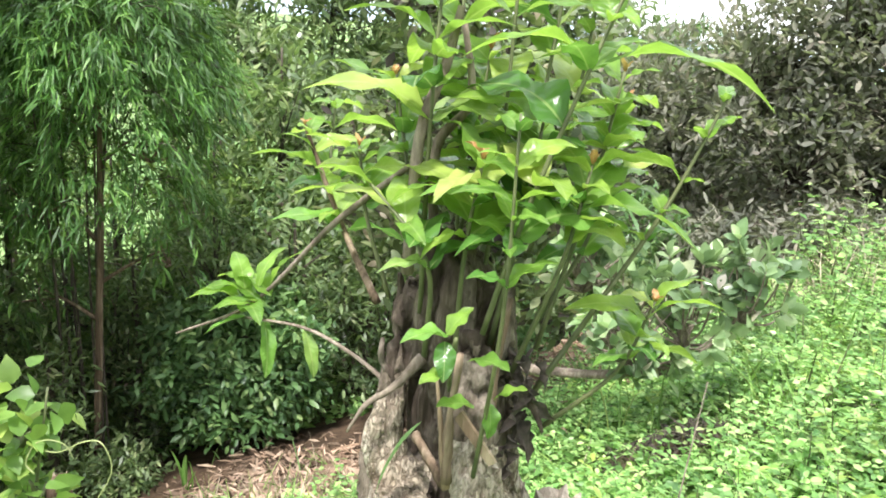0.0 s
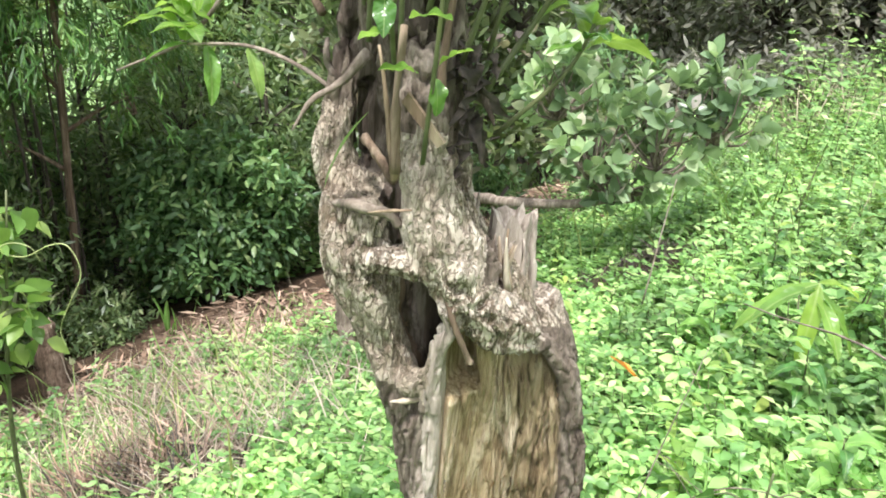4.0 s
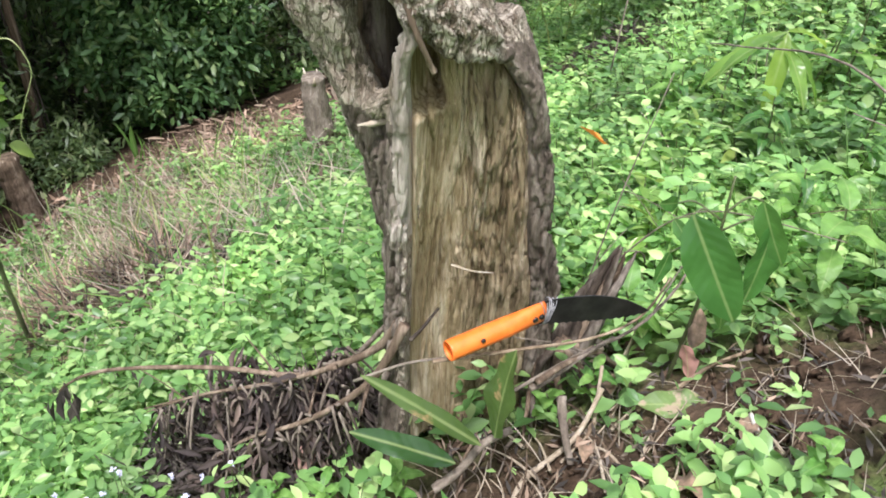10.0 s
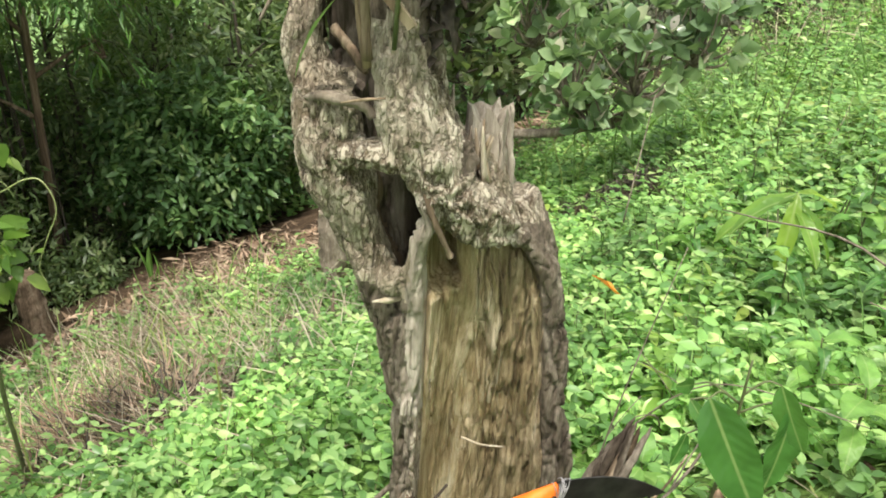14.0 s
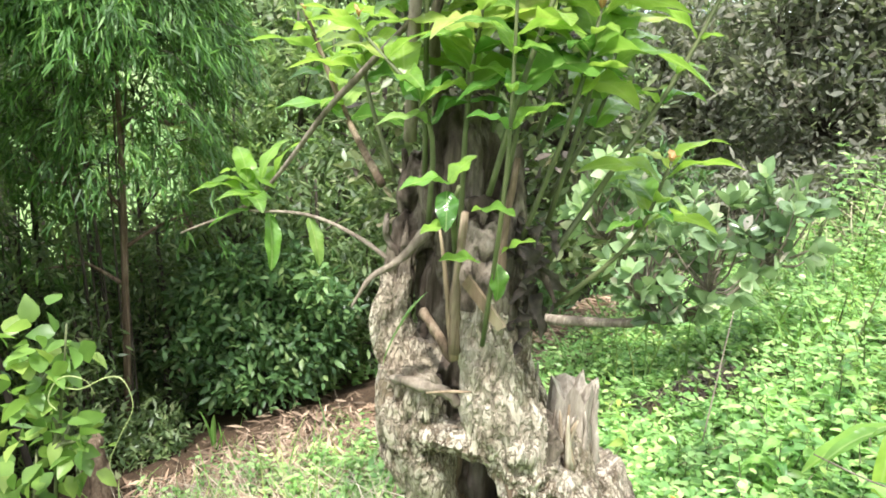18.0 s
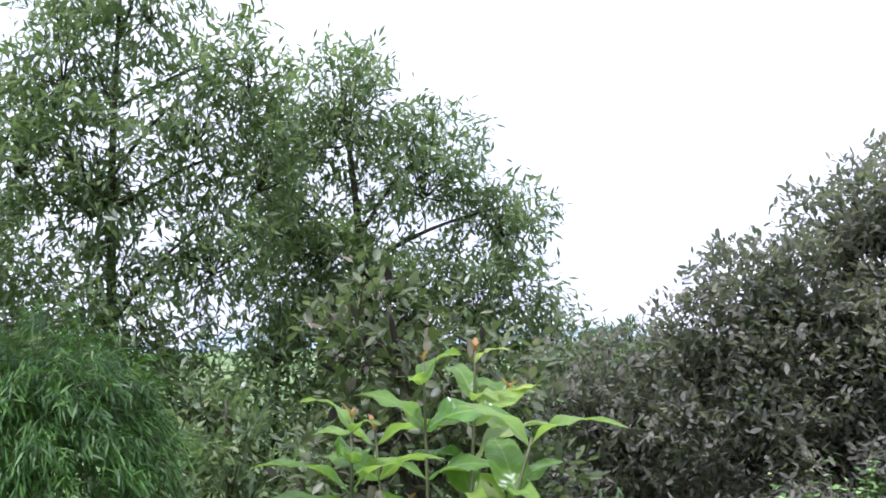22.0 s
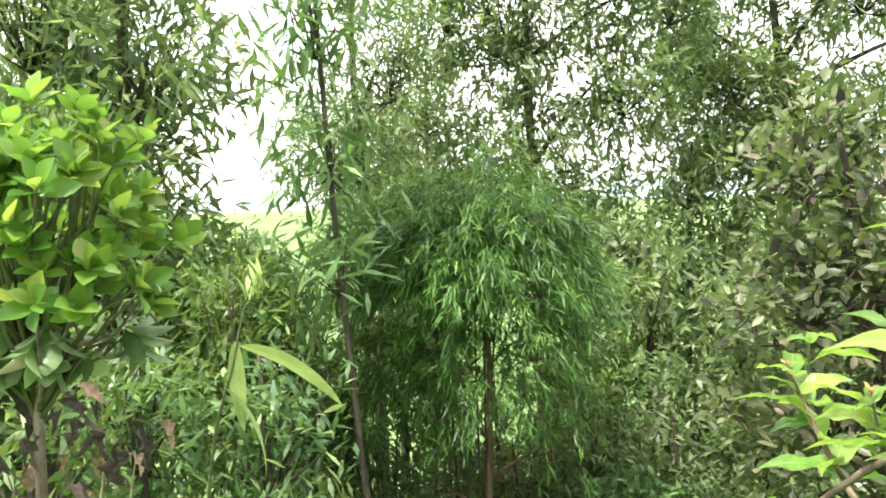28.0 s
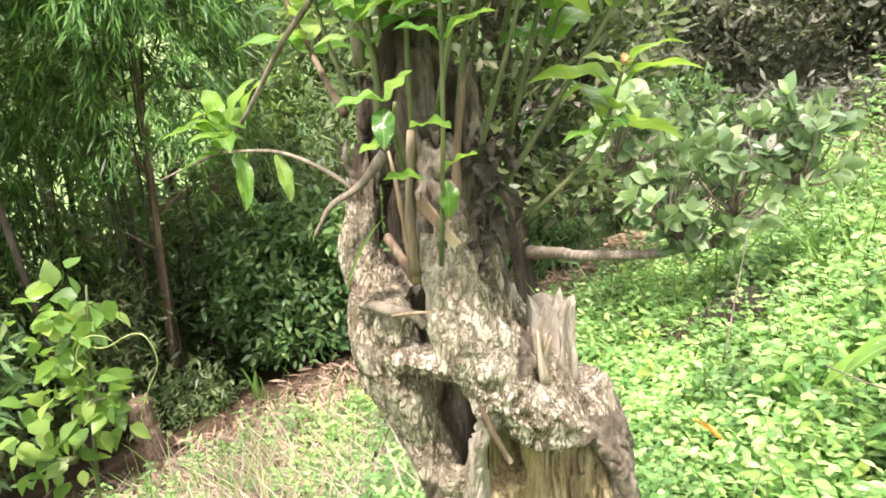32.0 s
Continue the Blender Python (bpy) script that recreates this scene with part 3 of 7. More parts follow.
TRUNK_FORMS["limb joint"] = [(0.13, 1.0, 0.66, 0.02), (0.15, 0.99, 0.672, 0.019), (0.168, 0.984, 0.69, 0.016)]
TRUNK_FORMS["neck swelling"] = [(0.175, 0.975, 0.96, 0.012), (0.182, 0.972, 0.92, 0.018), (0.2, 0.978, 0.88, 0.024), (0.225, 0.985, 0.84, 0.028)]


def noisy(p, scale, stretch=1.0):
    return noise.noise(Vector((p[0] * scale, p[1] * scale, p[2] * scale * stretch)))


def rim_x(z):
    """Where the right-hand edge of the scooped face runs at each height."""
    return float(np.interp(z, (-0.1, 0.28, 0.42, 0.58, 0.665, 0.71, 0.74), (0.41, 0.4, 0.38, 0.366, 0.346, 0.316, 0.296)))


def build_trunk(parent):
    parts = [tube(rows, 14, 6) for rows in TRUNK_FORMS.values()]
    # twisted strips of bark that follow the limbs
    for key, count, turn in (("neck", 17, 1.6), ("slanting limb", 5, 0.8), ("bark ridge", 7, 0.5), ("lip", 6, 2.0), ("shoulder", 7, 1.2), ("right rim", 4, 0.8), ("neck swelling", 8, 1.5), ("burl", 5, 1.5), ("root strand", 5, 0.8)):
        path = spline(np.array(TRUNK_FORMS[key]), 4)
        for k in range(count):
            a = 6.28 * k / count + rng.uniform(-0.3, 0.3)
            i0 = int(rng.integers(0, max(1, len(path) // 3)))
            i1 = int(rng.integers(2 * len(path) // 3, len(path)))
            rows = []
            for i in range(i0, i1 + 1, 2):
                x, y, z, r = path[i]
                b = a + turn * i / len(path) + rng.uniform(-0.2, 0.2)
                rows.append((x + 0.94 * r * math.cos(b), y + 0.94 * r * math.sin(b), z, max(0.003, r * rng.uniform(0.13, 0.3))))
            if len(rows) > 2:
                parts.append(tube(rows, 7, 3))
    v, f = joined(parts)
    raw = new("raw_trunk", mesh_of("raw_trunk", v, f, BARK))
    mod = raw.modifiers.new("merge", "REMESH")
    mod.mode, mod.voxel_size = "VOXEL", 0.0036
    dep = bpy.context.evaluated_depsgraph_get()
    me = bpy.data.meshes.new_from_object(raw.evaluated_get(dep))
    bpy.data.objects.remove(raw)
    me.name = "trunk"
    n = len(me.vertices)
    co, no = np.empty(n * 3, np.float32), np.empty(n * 3, np.float32)
    me.vertices.foreach_get("co", co)
    me.vertices.foreach_get("normal", no)
    co, no = co.reshape(-1, 3), no.reshape(-1, 3)
    out = co.copy()
    for i, row in enumerate(co):
        p = Vector(row)
        x, y, z = p
        side = rim_x(z)
        if 0.185 < x < side and z < 0.745 and y < 1.12 and no[i][1] < 0.3:
            edge = min((x - 0.185) / 0.03, (side - x) / 0.015, (0.745 - z) / 0.02, 1.0)
            grain = 0.008 * noisy(p, 30, 0.1) + 0.009 * noisy(p, 85, 0.12) + 0.007 * noisy(p, 150, 0.2)
            deep = 1.075 + 0.02 * math.sin((x - 0.19) / 0.2 * math.pi) - 0.05 * max(0.0, 0.22 - z) + grain
            out[i][1] = y + edge * max(deep - y, 0.0) if y < deep else y
        else:
            crack = abs(noisy((x + 3.1, y, z), 26, 0.4))
            low = min(1.0, max(0.0, (0.68 - z) / 0.1))
            worn = min(1.0, max(0.0, 0.35 + 2.2 * noisy((x, y + 7.0, z), 14)))
            d = 0.004 * noisy(p, 18, 0.5) + 0.0022 * noisy(p, 44, 0.35) + 0.003 * noisy(p, 105, 0.3) - (0.003 + 0.006 * worn) * max(0.0, 1 - crack / 0.075) - (0.0025 + 0.004 * worn) * max(0.0, 1 - abs(noisy((x + 1.7, y, z), 62, 0.4)) / 0.11)
            furrow = abs(noise.noise(Vector((x * 60 + 0.8 * noisy(p, 22), y * 60, z * 7 + 2.0))))
            d -= 0.013 * max(0.0, 1 - furrow / 0.16) * low
            high = min(1.0, max(0.0, (z - 0.97) / 0.05))
            d -= 0.016 * high * max(0.0, 1 - abs(noise.noise(Vector((x * 42, y * 42, z * 4 + 5.0)))) / 0.22)
            if x > 0.225 and z > 0.875:
                d += 0.014 * noise.noise(Vector((x * 70, y * 70, 1.0)))
            out[i] = row + no[i] * d
    me.vertices.foreach_set("co", out.ravel())
    me.materials.clear()
    for m in (BARK, WOOD, ROT_AND_SHADE, STEM, FURROWED, RIDGE):
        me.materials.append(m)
    for poly in me.polygons:
        x, y, z = poly.center
        poly.use_smooth = True
        k = 0
        torn = 0.02 * noisy((x, y, z), 25) + 0.012 * noisy((x, y, z), 70)
        if 0.19 < x < rim_x(z) - 0.004 and z < 0.745 and poly.normal.y < 0.35 and y > 1.0 and y < 1.12:
            k = 1
        # deep in the cavity the dark wood colour stands in for shade
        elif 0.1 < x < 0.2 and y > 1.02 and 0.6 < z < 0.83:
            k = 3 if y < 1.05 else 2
        # core and gaps of the crown: their shade is coloured in too
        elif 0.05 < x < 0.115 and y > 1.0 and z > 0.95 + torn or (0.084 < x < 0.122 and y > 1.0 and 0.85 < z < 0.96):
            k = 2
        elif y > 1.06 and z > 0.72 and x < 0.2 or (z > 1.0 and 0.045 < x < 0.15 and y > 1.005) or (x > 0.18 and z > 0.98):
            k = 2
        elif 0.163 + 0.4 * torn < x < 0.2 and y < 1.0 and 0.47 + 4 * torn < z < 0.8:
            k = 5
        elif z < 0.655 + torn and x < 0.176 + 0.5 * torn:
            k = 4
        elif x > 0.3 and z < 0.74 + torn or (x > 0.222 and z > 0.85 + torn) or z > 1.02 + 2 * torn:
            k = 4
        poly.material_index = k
    me.update()
    return add("trunk", me, parent, "gnarled grey bark around a scooped tan heartwood face")


def build_heartwood(parent):
    """The scooped face: upright fibres, cracks and torn strips."""
    nx, nz = 120, 220
    verts = []
    for j in range(nz + 1):
        z = -0.06 + 0.81 * j / nz
        for i in range(nx + 1):
            u = i / nx
            x = 0.186 + (rim_x(z) - 0.002 - 0.186) * u + 0.003 * noise.noise(Vector((5.0, 0, z * 9))) * u
            rough = 0.5 + 1.2 * min(1.0, max(0.0, (u - 0.45 - 0.15 * noise.noise(Vector((0.3, 9.0, z * 6)))) / 0.25))
            a = noise.noise(Vector((x * 55, 1.7, z * 8)))
            b = noise.noise(Vector((x * 150, 4.1, z * 22)))
            c = abs(noise.noise(Vector((x * 120 + 0.5 * math.sin(z * 17), 8.3, z * 13))))
            d = noise.noise(Vector((x * 300, 2.2, z * 60)))
            y = 1.052 + 0.02 * math.sin(u * math.pi) - 0.05 * max(0.0, 0.22 - z) + rough * (0.007 * a + 0.0045 * b + 0.002 * d + 0.006 * max(0.0, 1 - c / 0.06) - 0.004 * max(0.0, noise.noise(Vector((x * 40, 3.3, z * 22)))))
            y += 0.012 * max(0.0, 1 - (1 - u) / 0.04) - 0.052 * max(0.0, 1 - u / 0.32) ** 2
            pocket = min(1.0, max(0.0, (0.34 - u) / 0.08)) * min(1.0, max(0.0, (z - 0.655) / 0.02))
            y -= (1 - pocket) * 0.055 * min(1.0, max(0.0, (z - 0.3) / 0.35)) * min(1.0, u / 0.06) * min(1.0, (1 - u) / 0.4)
            y -= rough * 0.006 * max(0.0, noise.noise(Vector((x * 75, 6.1, z * 16))))
            verts.append((x, y, z))
    faces = [(j * (nx + 1) + i, j * (nx + 1) + i + 1, (j + 1) * (nx + 1) + i + 1, (j + 1) * (nx + 1) + i) for j in range(nz) for i in range(nx) if j < 0.985 * nz]
    heart = add("heartwood", quads_mesh("heartwood", np.array(verts), faces, WOOD), parent, "scooped tan heartwood with upright fibres and cracks")
    # torn strips of wood that stand proud of the face
    grid = np.array(verts).reshape(nz + 1, nx + 1, 3)
    pick = np.random.default_rng(21)
    for k in range(120):
        i = int(nx * (0.5 + 0.46 * pick.random() if k % 4 else 0.1 + 0.4 * pick.random()))
        j0 = int(pick.integers(int(0.12 * nz), int(0.88 * nz)))
        j1 = min(nz - 4, j0 + int(pick.integers(10, 46)))
        r = pick.uniform(0.0012, 0.0046)
        rows = []
        for q, j in enumerate(range(j0, j1, 5)):
            x, y, z = grid[j, min(nx, max(0, i + int(round(1.5 * math.sin(0.7 * q + k)))))]
            rows.append((x, y - 0.4 * r, z, r * pick.uniform(0.6, 1.2)))
        if len(rows) > 2:
            rows[0], rows[-1] = (*rows[0][:3], 0.0006), (*rows[-1][:3], 0.0006)
            add("torn_strip", mesh_of("torn_strip", *tube(rows, 6, 2, 0.15), WOOD), heart)


def big_leaf_mesh(name, ratio, droop, fold, wave, mat, tip=0.0):
    """One large leaf, 1 long, with a folded midrib and wavy margins."""
    na, nb = 13, 6
    verts, faces = [], []
    for i in range(na):
        a = i / (na - 1)
        w = ratio * (math.sin(math.pi * min(1.0, a) ** 0.95) ** 0.62) * (1 - 0.12 * a) + 0.012
        z0 = 0.32 * a - droop * a * a
        for j in range(nb + 1):
            s = 2 * j / nb - 1
            verts.append((a - 0.05 * abs(s) * w, s * w / 2, z0 + fold * abs(s) * w + wave * math.sin(13 * a + 2.5 * s) * abs(s) * w - tip * a**4))
    for i in range(na - 1):
        for j in range(nb):
            k = i * (nb + 1) + j
            faces.append((k, k + nb + 1, k + nb + 2, k + 1))
    return mesh_of(name, verts, faces, mat)


SPROUT_LEAVES = [big_leaf_mesh("sprout_leaf", q, d, f, w, YOUNG, tp) for q, d, f, w, tp in
                 ((0.42, 0.5, 0.09, 0.1, 0.08), (0.38, 0.62, 0.12, 0.14, 0.1), (0.46, 0.45, 0.08, 0.14, 0.08), (0.42, 0.72, 0.12, 0.18, 0.1), (0.3, 0.5, 0.1, 0.14, 0.15))]
BROAD_LEAVES = [big_leaf_mesh("broad_leaf", q, d, f, w, SPROUT, tp) for q, d, f, w, tp in
                ((0.5, 0.5, 0.1, 0.12, 0.1), (0.46, 0.68, 0.13, 0.16, 0.1), (0.56, 0.45, 0.08, 0.16, 0.12), (0.52, 0.82, 0.14, 0.2, 0.08))]
OVAL_LEAVES = [big_leaf_mesh("oval_leaf", 0.62, 0.35, 0.1, 0.12, YOUNG), big_leaf_mesh("oval_leaf", 0.56, 0.5, 0.12, 0.15, SPROUT)]
NARROW_LEAF = big_leaf_mesh("narrow_leaf", 0.3, 0.35, 0.2, 0.1, SPROUT)
TIP_LEAVES = [big_leaf_mesh("tip_leaf", 0.4, 0.2, 0.3, 0.1, SPROUT_TIP), big_leaf_mesh("tip_leaf", 0.5, 0.5, 0.3, 0.2, SPROUT_TIP)]


SHREDS = [big_leaf_mesh("shred", q, d, f, w, m) for q, d, f, w, m in ((0.35, 0.9, 0.5, 0.6, DEADLEAF), (0.25, 0.4, 0.6, 0.9, DEADLEAF), (0.4, 1.2, 0.5, 0.7, DEADLEAF))]


DRY_SHREDS = [big_leaf_mesh("dry_shred", 0.4, 0.6, 0.4, 0.4, DRYLEAF)]


def leaf_at(parent, base, way, size, meshes, roll=0.0, name="leaf", label=""):
    me = meshes[int(rng.integers(len(meshes)))] if isinstance(meshes, list) else meshes
    way = Vector(way).normalized()
    side = Vector((0, 0, 1)).cross(way)
    side = side.normalized() if side.length > 1e-3 else Vector((0, 1, 0))
    top = way.cross(side)
    m = Matrix((way, side, top)).transposed().to_4x4() @ Matrix.Rotation(roll, 4, "X")
    ob = add(name, me, parent, label)
    ob.matrix_local = Matrix.Translation(Vector(base) - parent_place(parent)) @ m @ Matrix.Diagonal((size, size, size, 1))
    return ob


def parent_place(ob):
    p = Vector((0, 0, 0))
    while ob:
        p += ob.location
        ob = ob.parent
    return p


def shoot(parent, points, size, pairs=4, first=0.25, mat=GREENSTEM, spread=0.8, tip=True, radius=0.0036, name="shoot"):
    """A leafy shoot: a stem and pairs of leaves up to a young tip."""
    rows = [(*p, radius * (1 - 0.5 * i / (len(points) - 1))) for i, p in enumerate(points)]
    st = add(name, mesh_of(name, *tube(rows, 7, 5), mat), parent)
    path = spline(np.array(points), 12)
    turn = rng.uniform(-0.4, 0.4)
    pairs, first = pairs + 2, min(0.6, 1.15 * first)
    for k in range(pairs):
        a = first + (0.98 - first) * k / max(1, pairs - 1)
        p = path[int(a * (len(path) - 1))]
        turn += math.pi / 2 * (0.8 if k % 2 else 0.35) + rng.uniform(-0.35, 0.35)
        for s in (0, math.pi):
            if rng.random() < 0.06:
                continue
            lift = 0.25 + 0.3 * a + rng.uniform(-0.25, 0.2)
            way = (math.cos(turn + s) * spread, math.sin(turn + s) * spread, lift)
            sz = size * rng.uniform(0.8, 1.2) * (1.1 - 0.35 * a * a) * (0.6 if way[1] < -0.3 else 1.0)
            leaf_at(st, p, way, sz, SPROUT_LEAVES if rng.random() < 0.25 + 0.75 * a else BROAD_LEAVES, rng.uniform(-0.5, 0.5))
    if tip and rng.random() < 0.7:
        for s in range(3):
            b = turn + 2.1 * s
            leaf_at(st, path[-1], (math.cos(b) * 0.6, math.sin(b) * 0.6, 0.7), size * rng.uniform(0.1, 0.22), TIP_LEAVES, 0, "tip_leaf", "young orange-red leaf")
    return st


def build_sprouting_tree():
    tree = empty("sprouting_tree", (0, 0, 0), "old pollarded tree stump with scooped trunk and fresh green sprouts", "tree")
    build_trunk(tree)
    build_heartwood(tree)
    # leafy shoots
    shoot(tree, [(0.05, 1.05, 1.15), (0.045, 1.02, 1.39), (0.044, 1.05, 1.59)], 0.115, 5, 0.45)
    shoot(tree, [(0.12, 1.08, 1.15), (0.127, 1.09, 1.33), (0.124, 1.12, 1.65)], 0.115, 6, 0.3)
    shoot(tree, [(0.15, 1.15, 1.2), (0.177, 1.22, 1.45), (0.191, 1.25, 1.66)], 0.12, 5, 0.3)
    s4 = shoot(tree, [(0.13, 0.98, 1.16), (0.16, 0.97, 1.3), (0.205, 0.985, 1.45), (0.245, 1.0, 1.57)], 0.125, 4, 0.25)
    shoot(tree, [(0.2, 1.05, 1.06), (0.285, 1.1, 1.2), (0.345, 1.13, 1.31), (0.397, 1.15, 1.445)], 0.078, 3, 0.45, radius=0.0042)
    shoot(tree, [(-0.02, 1.15, 1.12), (-0.1, 1.27, 1.19), (-0.171, 1.3, 1.33)], 0.1, 4, 0.4, STEM, radius=0.006)
    shoot(tree, [(-0.1, 1.28, 1.18), (-0.144, 1.37, 1.26), (-0.149, 1.4, 1.355)], 0.1, 3, 0.3)
    shoot(tree, [(0.05, 1.06, 1.2), (0.023, 1.07, 1.3), (-0.01, 1.1, 1.43)], 0.1, 3, 0.5)
    shoot(tree, [(0.2, 1.15, 1.12), (0.258, 1.17, 1.25), (0.282, 1.2, 1.416)], 0.105, 4, 0.35)
    shoot(tree, [(0.138, 0.94, 1.0), (0.149, 0.9, 1.21), (0.143, 0.9, 1.42)], 0.075, 4, 0.6, radius=0.003)
    shoot(tree, [(0.18, 1.2, 1.2), (0.221, 1.27, 1.4), (0.239, 1.3, 1.6)], 0.12, 5, 0.3)
    shoot(tree, [(0.08, 1.15, 1.15), (0.075, 1.17, 1.31), (0.053, 1.2, 1.56)], 0.115, 5, 0.35)
    shoot(tree, [(0.065, 0.99, 1.12), (0.06, 0.97, 1.24), (-0.018, 1.0, 1.32)], 0.1, 3, 0.4)
    for pts, size, pairs in (([(0.17, 1.02, 1.1), (0.21, 1.0, 1.25), (0.23, 1.02, 1.36)], 0.125, 4), ([(0.1, 1.0, 1.1), (0.1, 0.98, 1.25), (0.11, 0.97, 1.36)], 0.13, 4),
                             ([(0.14, 1.05, 1.12), (0.16, 1.03, 1.28), (0.17, 1.02, 1.4)], 0.13, 5), ([(0.2, 1.1, 1.1), (0.24, 1.1, 1.3), (0.26, 1.1, 1.46)], 0.12, 5),
                             ([(0.08, 1.1, 1.12), (0.09, 1.12, 1.3), (0.1, 1.14, 1.47)], 0.12, 5), ([(0.0, 1.12, 1.14), (-0.04, 1.14, 1.24), (-0.06, 1.16, 1.33)], 0.09, 4),
                             ([(0.22, 1.08, 1.0), (0.3, 1.06, 1.1), (0.33, 1.05, 1.2)], 0.1, 3)):
        shoot(tree, pts, size, pairs, 0.52, spread=1)
    # large leaves that stand out
    leaf_at(s4, (0.215, 0.99, 1.467), (0.97, 0.05, 0.16), 0.185, SPROUT_LEAVES[4])
    leaf_at(s4, (0.208, 0.99, 1.475), (-0.95, -0.1, 0.28), 0.125, SPROUT_LEAVES[1])
    # thick dead stems among the shoots
    for rows in ([(0.03, 1.05, 1.2, 0.008), (0.035, 1.02, 1.37, 0.0068), (0.055, 1.04, 1.45, 0.006), (0.066, 1.05, 1.515, 0.0045)],
                 [(0.06, 1.08, 1.2, 0.007), (0.05, 1.07, 1.35, 0.006), (0.085, 1.08, 1.41, 0.005), (0.067, 1.1, 1.5, 0.0035)]):
        add("dead_stem", mesh_of("dead_stem", *tube(rows, 9, 6, 0.06), TWIG), tree, "grey leafless stem")
    # old cut stems that ring the crown
    for k in range(40):
        a = rng.uniform(-0.25, math.pi + 0.35)
        q = rng.uniform(0.04, 0.085)
        x, y = 0.085 + q * math.cos(a), 1.085 + q * math.sin(a)
        z0, z1 = rng.uniform(0.96, 1.05), rng.uniform(1.05, 1.19)
        lean = (rng.uniform(-0.012, 0.02) * math.cos(a), 0.012 * math.sin(a))
        r = rng.uniform(0.002, 0.0065)
        rows = [(x, y, z0, r), *((x + t * lean[0] + rng.uniform(-0.008, 0.008), y + t * lean[1] + rng.uniform(-0.008, 0.008), z0 + t * (z1 - z0), r * rng.uniform(0.8, 1.12)) for t in (0.3, 0.55, 0.8)), (x + lean[0], y + lean[1], z1, r * 0.45)]
        add("old_stem", mesh_of("old_stem", *tube(rows, 7, 4, 0.15), [STEM, ROT_AND_SHADE, SPLIT][(0, 1, 1, 1, 0, 1, 1, 2)[k % 8]]), tree)
    for rows in ([(0.108, 0.945, 0.985, 0.0065), (0.104, 0.94, 1.06, 0.005), (0.109, 0.94, 1.15, 0.004)], [(0.107, 0.95, 0.975, 0.006), (0.096, 0.948, 1.05, 0.003), (0.082, 0.95, 1.125, 0.0015)],
                 [(0.152, 0.985, 1.0, 0.0064), (0.15, 0.985, 1.1, 0.005), (0.158, 1.0, 1.2, 0.003)]):
        add("old_stem", mesh_of("old_stem", *tube(rows, 8, 5, 0.22), STEM if rows[0][3] > 0.0062 else SPLIT), tree, "split brown stem standing in front")
    # withered black leaves and bark shreds about the crown's foot
    for k in range(15):
        q = (rng.uniform(0.16, 0.2), rng.uniform(0.985, 1.05), rng.uniform(1.0, 1.13))
        way = (rng.uniform(-0.1, 0.6), rng.uniform(-0.5, 0.1), rng.uniform(-1.0, -0.3))
        leaf_at(tree, q, way, rng.uniform(0.03, 0.06), SHREDS, rng.uniform(-1.2, 1.2), "shred", "dark withered shred of leaf" if k == 0 else "")
    d = Vector((0.038, 0.955, 0.966)) - Vector((0.071, 0.975, 1.045))
    leaf_at(tree, (0.071, 0.97, 1.045), d, d.length * 1.15, big_leaf_mesh("hanging_leaf", 0.24, 0.25, 0.1, 0.02, BUSHLEAF), 0.5, "hanging_leaf", "dark strap-shaped leaf hanging down the trunk")
    # stubs, chips and splinters
    def stub(name, rows, m, lab):
        add(name, mesh_of(name, *tube(rows, 7, 5, 0.12), m), tree, lab)

    stub("snag", [(0.06, 1.03, 1.1, 0.008), (0.03, 1.01, 1.065, 0.0048), (0.0, 0.995, 1.045, 0.0036), (-0.02, 0.985, 1.01, 0.0015)], TWIG, "curved broken side snag")
    stub("stub", [(0.03, 0.99, 0.922, 0.004), (0.06, 0.96, 0.935, 0.0075), (0.1, 0.955, 0.93, 0.007), (0.115, 0.955, 0.915, 0.006)], TWIG, "smooth sideways stub")
    stub("splinter", [(0.08, 0.935, 0.937, 0.001), (0.105, 0.932, 0.943, 0.0018), (0.131, 0.93, 0.947, 0.001)], SPLIT, "")
    stub("stub", [(0.06, 1.02, 1.0, 0.006), (0.085, 0.985, 0.985, 0.006), (0.105, 0.965, 0.965, 0.005)], STEM, "")
    stub("snag", [(0.17, 1.05, 1.09, 0.008), (0.195, 1.02, 1.07, 0.006), (0.215, 1.0, 1.035, 0.002)], ROT_AND_SHADE, "charred snag")
    stub("snag", [(0.175, 0.945, 0.85, 0.003), (0.188, 0.935, 0.81, 0.0045), (0.202, 0.937, 0.775, 0.004), (0.213, 0.945, 0.748, 0.0035), (0.217, 0.947, 0.74, 0.005)], STEM, "dead root hanging over the hollow")
    stub("splinter", [(0.16, 1.0, 0.648, 0.009), (0.14, 0.985, 0.645, 0.006), (0.115, 0.98, 0.642, 0.001)], PALE, "")
    block, faces = [], []
    side = 22
    for j, (z, r) in enumerate(((0.79, 0.038), (0.82, 0.033), (0.855, 0.031), (0.886, 0.03), (0.88, 0.021), (0.86, 0.008))):
        for i in range(side):
            c = 2 * math.pi * i / side
            k = r * (1 + 0.14 * math.sin(5 * c + 1) + 0.08 * math.sin(11 * c))
            jag = 0.016 * noise.noise(Vector((3 * math.cos(c), 3 * math.sin(c), 2.0))) + 0.008 * math.sin(7 * c) if j in (3, 4) else 0.0
            block.append((0.257 + k * math.cos(c), 1.088 + (z - 0.8) * 0.1 + k * math.sin(c), z + jag))
    for j in range(5):
        for i in range(side):
            q = (i + 1) % side
            faces.append((j * side + i, j * side + q, (j + 1) * side + q, (j + 1) * side + i))
    faces.append(tuple(range(5 * side, 6 * side)))
